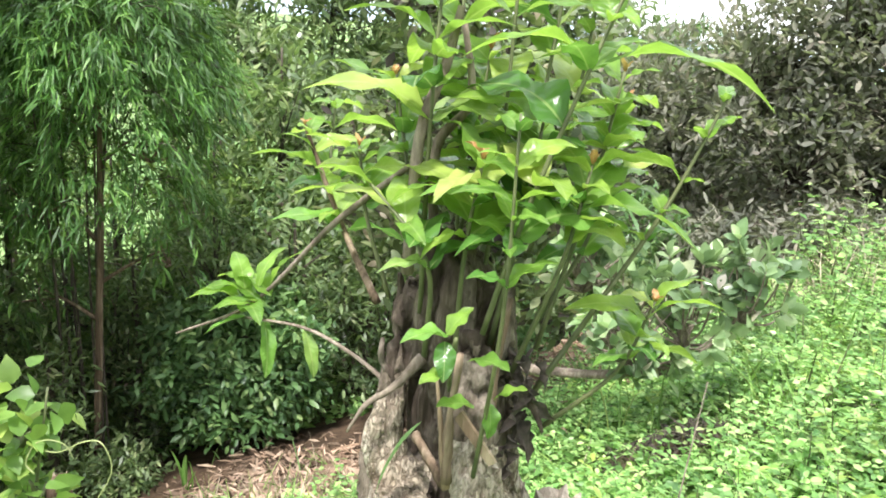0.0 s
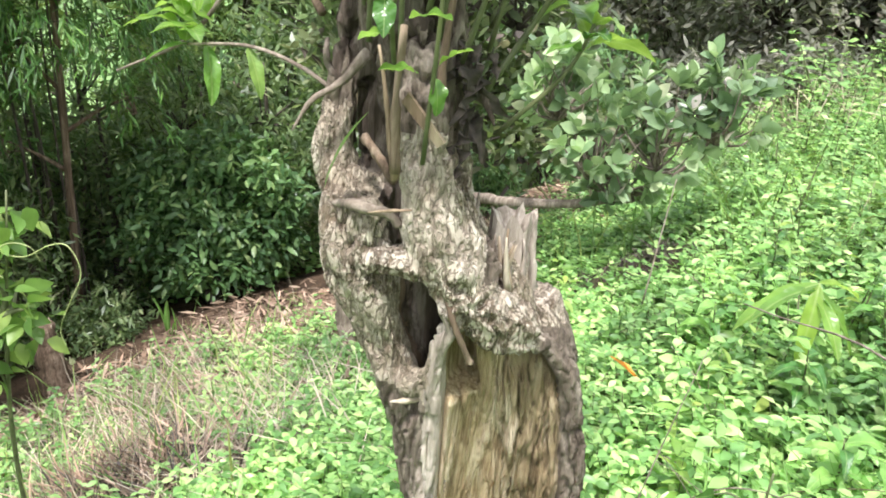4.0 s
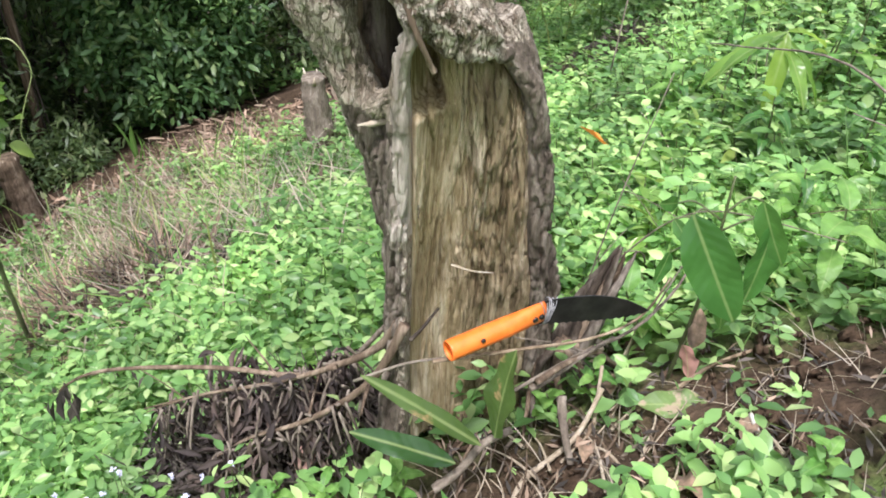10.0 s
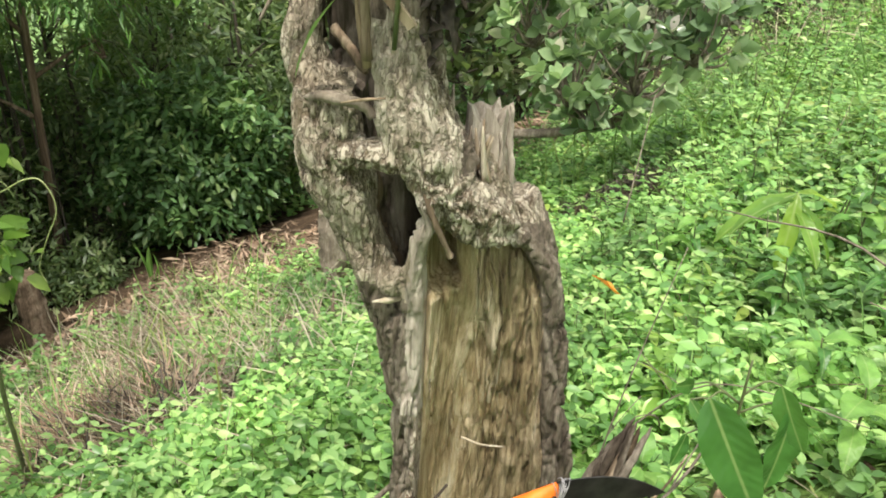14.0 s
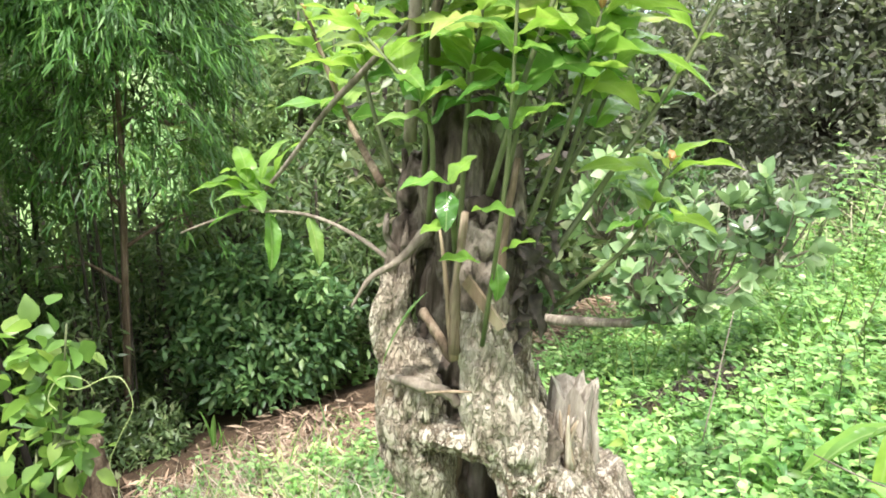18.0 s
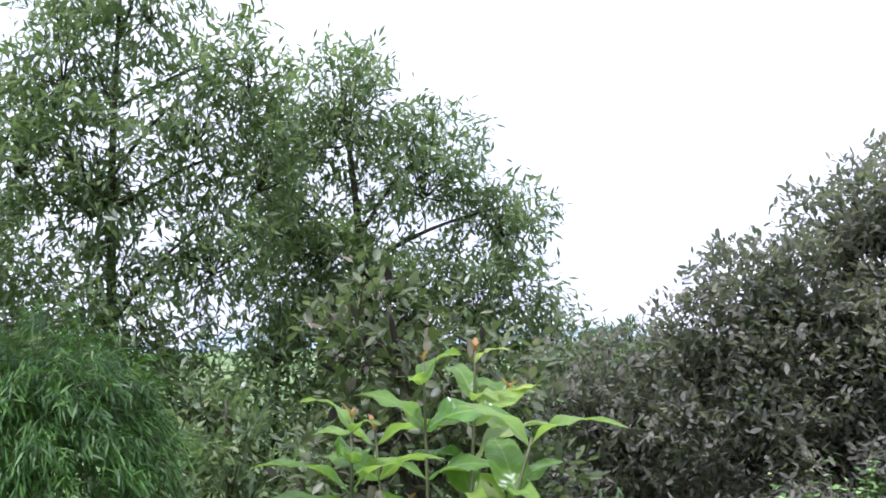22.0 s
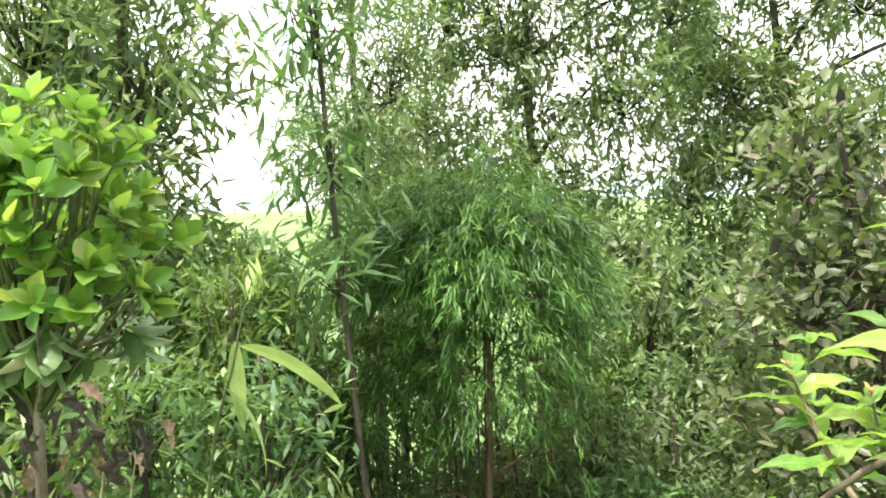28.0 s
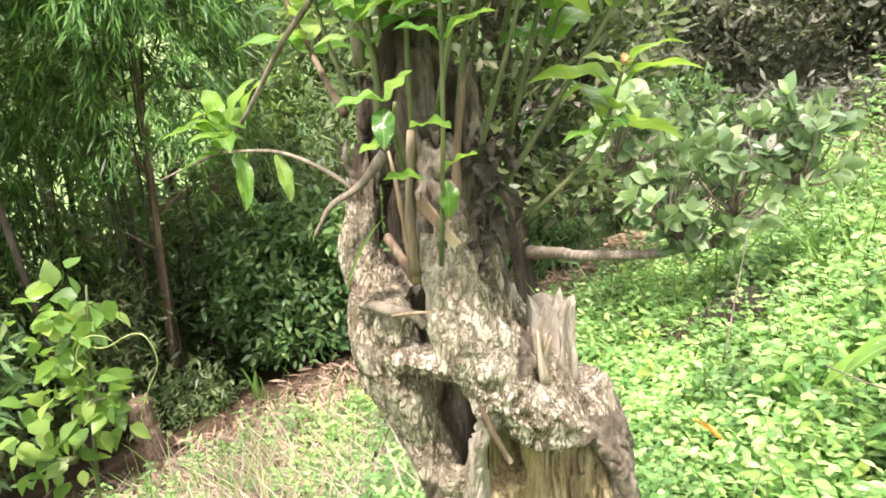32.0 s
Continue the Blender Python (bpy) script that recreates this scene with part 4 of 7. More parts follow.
    add("broken_block", mesh_of("broken_block", block, faces, RIDGE, False), tree, "grey-brown splintered block of a broken stem")
    for rows in ([(0.288, 1.06, 0.775, 0.009), (0.292, 1.06, 0.81, 0.008), (0.286, 1.066, 0.85, 0.006), (0.284, 1.075, 0.9, 0.002)], [(0.268, 1.04, 0.79, 0.007), (0.276, 1.045, 0.83, 0.006), (0.272, 1.056, 0.87, 0.002)],
                 [(0.222, 1.03, 0.815, 0.006), (0.236, 1.02, 0.84, 0.006), (0.252, 1.02, 0.872, 0.004), (0.258, 1.025, 0.88, 0.002)], [(0.205, 1.03, 0.83, 0.009), (0.207, 1.045, 0.87, 0.007), (0.206, 1.06, 0.928, 0.0015)]):
        add("splinter", mesh_of("splinter", *tube([(x, y, z, 0.75 * r) for x, y, z, r in rows], 6, 4, 0.3), RIDGE), tree, "bleached splinter beside the broken block")
    for k in range(12):
        q = np.array((rng.uniform(0.195, 0.26), rng.uniform(0.985, 1.04), rng.uniform(0.8, 0.83)))
        e = q + np.array((rng.uniform(-0.02, 0.02), rng.uniform(-0.01, 0.03), rng.uniform(0.03, 0.08)))
        add("splinter", mesh_of("splinter", *tube([(*q, 0.005), (*(0.5 * (q + e) + 0.003 * rng.standard_normal(3)), 0.004), (*e, 0.001)], 5, 3, 0.15), (PALE, SPLIT, TWIG)[k % 3]), tree)
    # flat chips of split wood
    for base, tip, w, t in (((0.114, 0.948, 1.072), (0.16, 0.925, 1.027), 0.015, 0.004),):
        a, b = Vector(base), Vector(tip)
        x = (b - a).normalized()
        y = Vector((0.2, 1, 0.3)).cross(x).normalized()
        z = x.cross(y)
        verts = [a + x * (u * (b - a).length + 0.006 * math.sin(9 * u + 3 * s)) + y * (s * w * 0.5 * (1 - 0.25 * u)) + z * (q * t * 0.5) for u in (0, 0.35, 0.7, 1) for s in (-1, 1) for q in (-1, 1)]
        faces = [(0, 1, 3, 2), (12, 14, 15, 13)]
        for i in range(3):
            k = 4 * i
            faces += [(k, k + 4, k + 5, k + 1), (k + 2, k + 3, k + 7, k + 6), (k, k + 2, k + 6, k + 4), (k + 1, k + 5, k + 7, k + 3)]
        add("wood_chip", mesh_of("wood_chip", verts, faces, SPLIT, False), tree, "pale flat chip of split wood")
    # side branches low on the crown
    side = add("side_branch", mesh_of("side_branch", *tube([(0.032, 1.035, 1.34, 0.003), (-0.01, 1.08, 1.3, 0.004), (-0.055, 1.125, 1.255, 0.0045), (-0.097, 1.15, 1.211, 0.0042), (-0.227, 1.24, 1.058, 0.003), (-0.345, 1.24, 0.994, 0.0015)], 8, 6), TWIG), tree)
    for k in range(9):
        a = 0.7 * k
        leaf_at(side, (-0.19 - 0.02 * (k % 3), 1.22, 1.1 - 0.006 * k), (-0.5 + 0.9 * math.cos(a), 0.5 * math.sin(a), 0.75 - 0.06 * k), rng.uniform(0.07, 0.1), SPROUT_LEAVES)
    low = add("side_branch", mesh_of("side_branch", *tube([(0.02, 1.07, 1.035, 0.0035), (-0.04, 1.1, 1.06, 0.003), (-0.12, 1.15, 1.068, 0.0025), (-0.222, 1.2, 1.052, 0.002)], 8, 6), TWIG), tree)
    for p, way, s in (((-0.215, 1.2, 1.053), (-0.6, -0.2, -0.25), 0.07), ((-0.19, 1.19, 1.056), (0.15, -0.3, -0.8), 0.085), ((-0.17, 1.18, 1.06), (-0.3, 0.5, -0.5), 0.06), ((-0.12, 1.15, 1.066), (0.3, -0.2, -0.9), 0.07)):
        leaf_at(low, p, way, s, NARROW_LEAF, rng.uniform(-0.8, 0.8))
    # small sprouts on the front of the crown
    sp = add("small_sprout", mesh_of("small_sprout", *tube([(0.1, 0.95, 1.1, 0.003), (0.1, 0.9, 1.16, 0.003), (0.105, 0.885, 1.19, 0.002)], 6, 4), GREENSTEM), tree)
    for base, way, s in (((0.093, 0.89, 1.183), (0.12, -0.75, -0.75), 0.042), ((0.096, 0.89, 1.19), (-0.9, -0.5, 0.1), 0.052), ((0.12, 0.89, 1.165), (0.85, -0.55, 0.15), 0.05), ((0.1, 0.885, 1.15), (-0.7, -0.6, -0.1), 0.036), ((0.095, 0.89, 1.19), (0.5, 0.4, 0.6), 0.04),
                         ((0.13, 0.9, 1.11), (-0.7, -0.4, 0.1), 0.045), ((0.145, 0.93, 1.1), (0.2, -0.3, -0.9), 0.04), ((0.15, 0.9, 1.12), (0.8, -0.2, 0.5), 0.04)):
        leaf_at(sp, base, way, s, OVAL_LEAVES)


build_sprouting_tree()

# ---- trees and shrubs round about ----
SICKLE_LEAF = flat_form([0.04, 0.24, 0.02], 0.12, 0.14)
LANCE_LEAF = flat_form([0.06, 0.2, 0.01], 0.2)
ROUND_LEAF = leaf_form([0.05, 0.5, 0.5, 0.08], 0.06, 0.1)
BLUNT_LEAF = flat_form([0.08, 0.5, 0.46, 0.08], 0.1)
OVATE_LEAF = leaf_form([0.05, 0.52, 0.02], 0.12, 0.12)
HERB_LEAF = leaf_form([0.08, 0.5, 0.44, 0.03], 0.15, 0.14)
HEART_LEAF = leaf_form([0.14, 0.62, 0.62, 0.36, 0.02], 0.25, 0.14)
BUSH_LEAF = leaf_form([0.05, 0.4, 0.36, 0.02], 0.25, 0.14)
SPOON_LEAF = leaf_form([0.04, 0.26, 0.48, 0.54, 0.38, 0.05], 0.16, 0.16)


def ball(n):
    p = unit(rng.standard_normal((n, 3)))
    return p * (rng.random((n, 1)) ** 0.45)


def crown_parts(blobs, clusters, per, reach, form, size, droop, width=1.0, hub=None, twigs=True):
    """Leaves in clumps through some ellipsoids, and the twigs that bear them."""
    lv, lf, wood, k = [], [], [], 0
    total = sum(b[3] * b[4] * b[5] for b in blobs)
    for cx, cy, cz, rx, ry, rz in blobs:
        n = max(3, int(clusters * rx * ry * rz / total))
        c = np.array((cx, cy, cz)) + ball(n) * (rx, ry, rz)
        outward = unit(c - np.array((cx, cy, cz - 0.3 * rz)))
        if twigs:
            for p in c[: max(4, n // 3)]:
                h = np.array(hub if hub is not None else (cx, cy, cz - 0.5 * rz))
                h = h if hub is None else 0.35 * h + 0.65 * np.array((cx, cy, cz - 0.4 * rz))
                mid = 0.5 * (h + p) + 0.1 * rng.standard_normal(3) * min(rx, rz)
                wood.append(tube([(*h, 0.012), (*mid, 0.008), (*p, 0.003)], 4, 2))
        m = rng.integers(max(1, per // 2), per + per // 2, n)
        idx = np.repeat(np.arange(n), m)
        place = c[idx] + reach * rng.standard_normal((len(idx), 3)) * (1, 1, 0.8)
        way = 0.6 * outward[idx] + 0.75 * rng.standard_normal((len(idx), 3)) + np.array((0, 0, -droop))
        s = size * rng.uniform(0.65, 1.25, len(idx))
        v, f = leaves(form, place, way, s, None, width)
        lv.append(v)
        lf.append(f + k)
        k += len(v)
    return np.vstack(lv), np.vstack(lf), wood


def whorls(tips, outward, per, form, size, lift=0.5, width=1.0):
    """Rosettes of leaves that stand round each twig tip."""
    idx = np.repeat(np.arange(len(tips)), per)
    turn = np.tile(np.arange(per) * 2.4, len(tips)) + rng.uniform(0, 6.28, len(tips))[idx]
    axis = unit(outward + np.array((0, 0, lift)))[idx]
    u = unit(np.cross(axis, np.array((0.3, 0.9, 0.2))))
    w = np.cross(axis, u)
    spread = np.tile(np.linspace(0.35, 1.15, per), len(tips))[:, None] + 0.15 * rng.standard_normal((len(idx), 1))
    way = axis * np.cos(spread) + np.sin(spread) * (u * np.cos(turn)[:, None] + w * np.sin(turn)[:, None])
    place = np.asarray(tips)[idx] - axis * (0.25 * size * np.tile(np.linspace(0, 1, per), len(tips)))[:, None]
    return leaves(form, place, way, size * rng.uniform(0.7, 1.15, len(idx)), axis + 0.25 * rng.standard_normal((len(idx), 3)), width)


def plant(name, trunk, blobs, clusters, per, reach, form, size, mat, droop, label, category, width=1.0, group="", bark=TREEBARK, second=None):
    """A tree or shrub: tapering trunk, limbs to each mass of foliage, and crowns of many leaves."""
    base = trunk[0][:3]
    top = empty(name, base, label, category, group)
    off = np.array(base)
    rows = [(*(np.array(r[:3]) - off), r[3]) for r in trunk]
    add("trunk", mesh_of("trunk", *tube(rows, 9, 6, 0.04), bark), top)
    local = [(b[0] - off[0], b[1] - off[1], b[2] - off[2], *b[3:]) for b in blobs]
    spine = spline(np.array(rows), 8)
    limbs = []
    for b in local:
        k = int(np.argmin(np.abs(spine[:, 2] - (b[2] - 0.9 * b[5]))))
        s = spine[min(k, len(spine) - 3)]
        e = np.array((b[0], b[1], b[2] + 0.2 * b[5]))
        mid = 0.5 * (s[:3] + e) + np.array((0, 0, 0.12 * b[5]))
        limbs.append(tube([(*s[:3], s[3] * 0.7), (*mid, s[3] * 0.45), (*e, s[3] * 0.15)], 6, 5, 0.04))
    v, f, wood = crown_parts(local, clusters, per, reach, form, size, droop, width)
    for w in limbs:
        add("limb", mesh_of("limb", *w, bark), top)
    tagged(add("twig_work", mesh_of("twig_work", *joined(wood), bark), top), kind="stuff")
    add("crown", quads_mesh("crown", v, f, mat), top)
    if second:
        mat2, share, lab = second
        v, f, _ = crown_parts(local, max(4, int(clusters * share)), per, reach, form, size, droop, width, None, False)
        add("dry_leaves", quads_mesh("dry_leaves", v, f, mat2), top, lab)
    return top


def g(x, y):
    return float(height(x, y))


# tall acacias
AC = "tall slender acacia with narrow grey-green sickle leaves"
plant("acacia_tree", [(-1.0, 13, g(-1, 13), 0.13), (-1.1, 13, -1, 0.11), (-1.4, 13, 2.5, 0.08), (-1.8, 13, 6.4, 0.02)],
      [(-1.7, 13, 5.6, 1.0, 1.0, 1.25), (-0.4, 13, 4.6, 1.3, 1.2, 1.1), (0.9, 13.1, 3.7, 1.0, 1.1, 0.9), (-2.7, 13, 4.0, 1.1, 1.1, 1.2), (0.4, 13, 2.4, 1.6, 1.2, 1.0), (-1.4, 13, 2.6, 1.7, 1.2, 1.3), (-0.6, 13, 0.6, 2.3, 1.2, 1.4), (-2.6, 13.2, 5.6, 0.8, 1.0, 0.9), (-2.4, 12.8, 2.9, 1.2, 1.0, 1.2)],
      1200, 24, 0.14, SICKLE_LEAF, 0.18, ACACIA, 0.5, AC, "tree", 1.25)
plant("acacia_tree", [(-4.4, 10.4, g(-4.4, 10.4), 0.11), (-4.4, 10.4, 0, 0.09), (-4.5, 10.4, 4, 0.05), (-4.4, 10.4, 7.6, 0.015)],
      [(-4.0, 10.4, 6.7, 0.7, 0.8, 1.2), (-5.1, 10.2, 5.8, 0.9, 0.9, 1.2), (-3.4, 10.5, 5.0, 0.8, 0.9, 1.1), (-4.7, 10.3, 4.1, 1.3, 1.0, 1.2), (-3.2, 10.6, 3.2, 1.0, 1.0, 1.1), (-4.6, 10.4, 2.0, 1.5, 1.0, 1.2), (-3.4, 10.4, 0.8, 1.4, 1.0, 1.2), (-2.6, 10.8, 4.3, 0.7, 0.8, 1.0), (-2.7, 10.7, 5.6, 0.55, 0.7, 0.9), (-5.7, 10.2, 4.6, 0.8, 0.8, 1.2)],
      980, 22, 0.13, SICKLE_LEAF, 0.17, ACACIA, 0.5, AC, "tree", 1.25)
plant("acacia_tree", [(-6.0, 8.6, g(-6, 8.6), 0.1), (-6.0, 8.6, 0, 0.08), (-6.2, 8.6, 3, 0.05), (-6.2, 8.6, 6.2, 0.015)],
      [(-6.0, 8.6, 4.9, 0.6, 0.8, 1.1), (-5.6, 8.6, 3.4, 0.8, 0.8, 1.0), (-6.4, 8.5, 2.4, 1.0, 0.9, 1.0), (-5.4, 8.7, 1.2, 1.1, 0.9, 1.0)],
      420, 22, 0.12, SICKLE_LEAF, 0.14, ACACIA, 0.45, AC, "tree", 1.1)
plant("acacia_tree", [(-5.3, 4.2, g(-5.3, 4.2), 0.1), (-5.3, 4.2, 0, 0.08), (-5.2, 4.2, 2.5, 0.05), (-5.2, 4.2, 5.4, 0.015)],
      [(-4.9, 4.2, 4.0, 0.6, 0.7, 0.8), (-5.0, 4.3, 2.7, 0.75, 0.7, 0.8), (-5.2, 4.2, 1.5, 0.9, 0.8, 0.8), (-4.9, 4.4, 0.4, 0.9, 0.8, 0.8), (-5.9, 3.9, 3.2, 0.7, 0.7, 1.0), (-6.0, 3.9, 1.4, 0.8, 0.7, 1.0)],
      620, 18, 0.14, SICKLE_LEAF, 0.17, ACACIA, 0.4, AC, "tree", 1.1)
plant("acacia_tree", [(-10.4, 7.0, g(-10.4, 7), 0.1), (-10.4, 7, 0, 0.08), (-10.2, 7, 3, 0.05), (-10.2, 7, 6, 0.015)],
      [(-10.0, 7.2, 4.0, 1.0, 1.0, 1.4), (-10.4, 6.8, 2.4, 1.2, 1.0, 1.2), (-9.6, 7.2, 1.0, 1.1, 1.0, 1.1), (-10.9, 6.6, 0.6, 1.2, 1.0, 1.2)],
      480, 20, 0.18, SICKLE_LEAF, 0.17, ACACIA, 0.4, AC, "tree", 1.1)
# lower acacias that close the thicket
for x, y, top, r in ((-2.6, 11.6, 2.6, 1.3), (1.6, 13.6, 2.4, 1.3), (-6.6, 11.0, 4.0, 1.5), (-0.6, 10.4, 1.6, 1.2), (-8.2, 12.5, 3.6, 1.6), (-8.6, 5.4, 2.4, 1.1), (2.8, 13.0, 1.4, 1.2), (-10, 6.5, 3.4, 1.5), (-8.2, 4.6, 2.6, 1.2)):
    b = g(x, y)
    plant("acacia_tree", [(x, y, b, 0.07), (x, y, 0.5 * (b + top), 0.05), (x + 0.1, y, top - 0.3, 0.012)],
          [(x, y, top - 0.9, r * 0.8, r * 0.7, 0.9), (x - 0.5 * r, y, top - 2.2, r * 0.8, r * 0.7, 1.0), (x + 0.5 * r, y, top - 2.4, r * 0.8, r * 0.7, 1.0), (x, y, top - 3.8, r, r * 0.7, 1.1)],
          420, 20, 0.17, SICKLE_LEAF, 0.17, ACACIA, 0.45, "young bushy acacia with narrow grey-green sickle leaves", "tree", 1.3)
# slender sapling with a bare dark stem
plant("sapling", [(-3.0, 4.5, g(-3.0, 4.5), 0.026), (-3.13, 4.35, -0.7, 0.023), (-3.25, 4.23, 1.6, 0.019), (-3.33, 4.16, 4.3, 0.01), (-3.35, 4.15, 5.6, 0.006)],
      [(-3.25, 4.25, 1.2, 0.35, 0.35, 0.45), (-3.25, 4.2, 2.0, 0.3, 0.35, 0.45), (-3.3, 4.15, 2.8, 0.38, 0.35, 0.5), (-3.35, 4.15, 3.6, 0.42, 0.35, 0.5), (-3.35, 4.15, 4.5, 0.42, 0.35, 0.6)],
      160, 13, 0.13, LANCE_LEAF, 0.18, BUSHLEAF, 0.5, "slender dark-stemmed sapling with long narrow leaves", "tree", 1.0)


# feathery bamboo
def bamboo(x, y, top, rx, rz, culms, tufts, label, size=0.135):
    base = (x, y, g(x, y))
    ob = empty("bamboo_clump", base, label, "bamboo", "bamboo clumps")
    z1 = top - base[2]
    for k in range(culms):
        a = rng.uniform(0, 6.28)
        q, lean = 0.22 * rng.random(), rng.uniform(0.1, 0.6) * rx
        if k == 0:
            q, lean = 0.0, 0.03
        p0 = (q * math.cos(a), q * math.sin(a), -0.05)
        rows = [(*p0, 0.011), (p0[0] + (0.25 * lean + rng.uniform(-0.1, 0.1)) * math.cos(a), p0[1] + 0.25 * lean * math.sin(a), 0.5 * z1, 0.009),
                (p0[0] + lean * math.cos(a), p0[1] + lean * math.sin(a), 0.93 * z1, 0.006), (p0[0] + 1.4 * lean * math.cos(a), p0[1] + 1.4 * lean * math.sin(a), 0.9 * z1, 0.002)]
        add("culm", mesh_of("culm", *tube(rows, 7, 7), TREEBARK), ob)
    wood = []
    u = unit(rng.standard_normal((tufts, 3)))
    u[:, 2] = np.abs(u[:, 2]) - 0.5 * rng.random(tufts)
    u *= 0.72 + 0.34 * rng.random((tufts, 1)) ** 0.7
    lump = 1 + 0.16 * np.sin(3.0 * np.arctan2(u[:, 1], u[:, 0]) + x)[:, None] + 0.1 * rng.standard_normal((tufts, 1))
    c = u * (rx, rx, rz) * lump + np.array((0, 0, z1 - rz))
    low = rng.random(tufts) < 0.24
    c[low, 2] -= rz * rng.uniform(0.3, 1.6, low.sum())
    per = 26
    idx = np.repeat(np.arange(tufts), per)
    along = rng.random(len(idx))
    arch = unit(u[idx] * (1, 1, 0.3) + 0.25 * rng.standard_normal((tufts, 3))[idx])
    place = c[idx] + arch * (0.26 * along)[:, None] + np.array((0, 0, -0.13)) * (along**2)[:, None] + 0.025 * rng.standard_normal((len(idx), 3))
    way = 0.65 * arch + 0.4 * rng.standard_normal((len(idx), 3)) + np.array((0, 0, -0.5))
    v, f = leaves(LANCE_LEAF, place, way, size * rng.uniform(0.55, 1.15, len(idx)), None, 0.55)
    for p, w in zip(c[::3], arch[::per][::3]):
        wood.append(tube([(*(p - 0.25 * w * (1, 1, 0) - np.array((0, 0, 0.05))), 0.004), (*p, 0.003), (*(p + 0.25 * w - np.array((0, 0, 0.2))), 0.001)], 4, 3))
    tagged(add("twig_work", mesh_of("twig_work", *joined(wood), TREEBARK), ob), kind="stuff")
    add("foliage", quads_mesh("foliage", v, f, BAMBOO), ob)


bamboo(-2.9, 5.6, 1.84, 0.88, 0.74, 9, 1350, "dense bamboo clump with feathery drooping leaves", 0.125)
bamboo(-4.2, 5.9, 0.7, 0.8, 0.8, 4, 380, "low bamboo clump with feathery drooping leaves")
bamboo(3.2, 15, 2.0, 1.1, 0.9, 5, 220, "bright bamboo clump far down the slope", 0.3)

plant("young_tree", [(-2.84, 5.42, g(-2.84, 5.42), 0.034), (-2.79, 5.42, -1.2, 0.028), (-2.75, 5.44, 0.0, 0.023), (-2.75, 5.45, 1.2, 0.012)],
      [(-2.8, 5.5, 1.0, 0.4, 0.3, 0.4), (-2.4, 5.5, 0.5, 0.4, 0.3, 0.3), (-3.2, 5.45, 0.0, 0.45, 0.3, 0.3), (-3.3, 5.5, -0.75, 0.3, 0.3, 0.15), (-2.3, 5.6, -0.35, 0.3, 0.3, 0.2)],
      70, 10, 0.09, LANCE_LEAF, 0.14, BAMBOO, 0.4, "young tree with straight brown trunk rising into the bamboo", "tree", 0.8, "", STEM)

# cashew with brown scorched leaves behind the stump, and its long low branch
cashew = plant("cashew_tree", [(0.1, 5.5, g(0.1, 5.5), 0.09), (0.0, 5.45, -0.6, 0.07), (-0.1, 5.3, 0.6, 0.05), (-0.3, 5.2, 1.9, 0.015)],
      [(-0.5, 5.15, 1.75, 0.4, 0.4, 0.45), (0.15, 5.2, 1.4, 0.55, 0.5, 0.45), (-0.45, 5.2, 1.0, 0.6, 0.5, 0.5), (0.4, 5.3, 0.7, 0.6, 0.5, 0.5), (-0.3, 5.3, 0.2, 0.7, 0.5, 0.5), (0.5, 5.3, -0.1, 0.6, 0.5, 0.4)],
      340, 15, 0.09, ROUND_LEAF, 0.1, SCORCHED, -0.1, "small cashew tree with green and scorched brown leaves", "tree", 0.9, "", TREEBARK, (DEADLEAF, 0.13, "scorched brown leaves"))


def low_branch(parent):
    off = np.array(parent.location)
    rows = [(0.1, 5.3, -0.75, 0.05), (0.3, 4.5, -0.42, 0.034), (0.42, 4.25, -0.33, 0.03), (0.83, 4.07, -0.22, 0.024), (1.17, 3.89, 0.0, 0.014), (1.4, 3.84, 0.35, 0.006)]
    br = add("low_branch", mesh_of("low_branch", *tube([(*(np.array(r[:3]) - off), r[3]) for r in rows], 9, 7, 0.06), TWIG), parent, "pale crooked branch reaching low over the grass")
    blobs = [(0.82, 3.95, 0.22, 0.3, 0.3, 0.33), (1.12, 3.9, 0.28, 0.28, 0.25, 0.28), (1.36, 3.85, 0.45, 0.2, 0.2, 0.27), (0.62, 4.1, 0.45, 0.25, 0.25, 0.3), (0.95, 3.95, -0.02, 0.3, 0.2, 0.18)]
    local = [(b[0] - off[0], b[1] - off[1], b[2] - off[2], *b[3:]) for b in blobs]
    tips, out, wood = [], [], []
    for cx, cy, cz, rx, ry, rz in local:
        for d in ball(26):
            q = np.array((cx, cy, cz)) + d * (rx, ry, rz)
            h = np.array((cx, cy, cz - 0.8 * rz))
            wood.append(tube([(*h, 0.008), (*(0.5 * (h + q) + 0.03 * rng.standard_normal(3)), 0.006), (*q, 0.003)], 5, 3))
            tips.append(q)
            out.append(0.6 * d + 0.3 * rng.standard_normal(3))
    v, f = whorls(np.array(tips), np.array(out), 7, SPOON_LEAF, 0.1, 0.5, 1.12)
    tagged(add("twig_work", mesh_of("twig_work", *joined(wood), TWIG), br), kind="stuff")
    add("foliage", quads_mesh("foliage", v, f, CASHEW), br, "grey-green rounded leaves in rosettes")


low_branch(cashew)

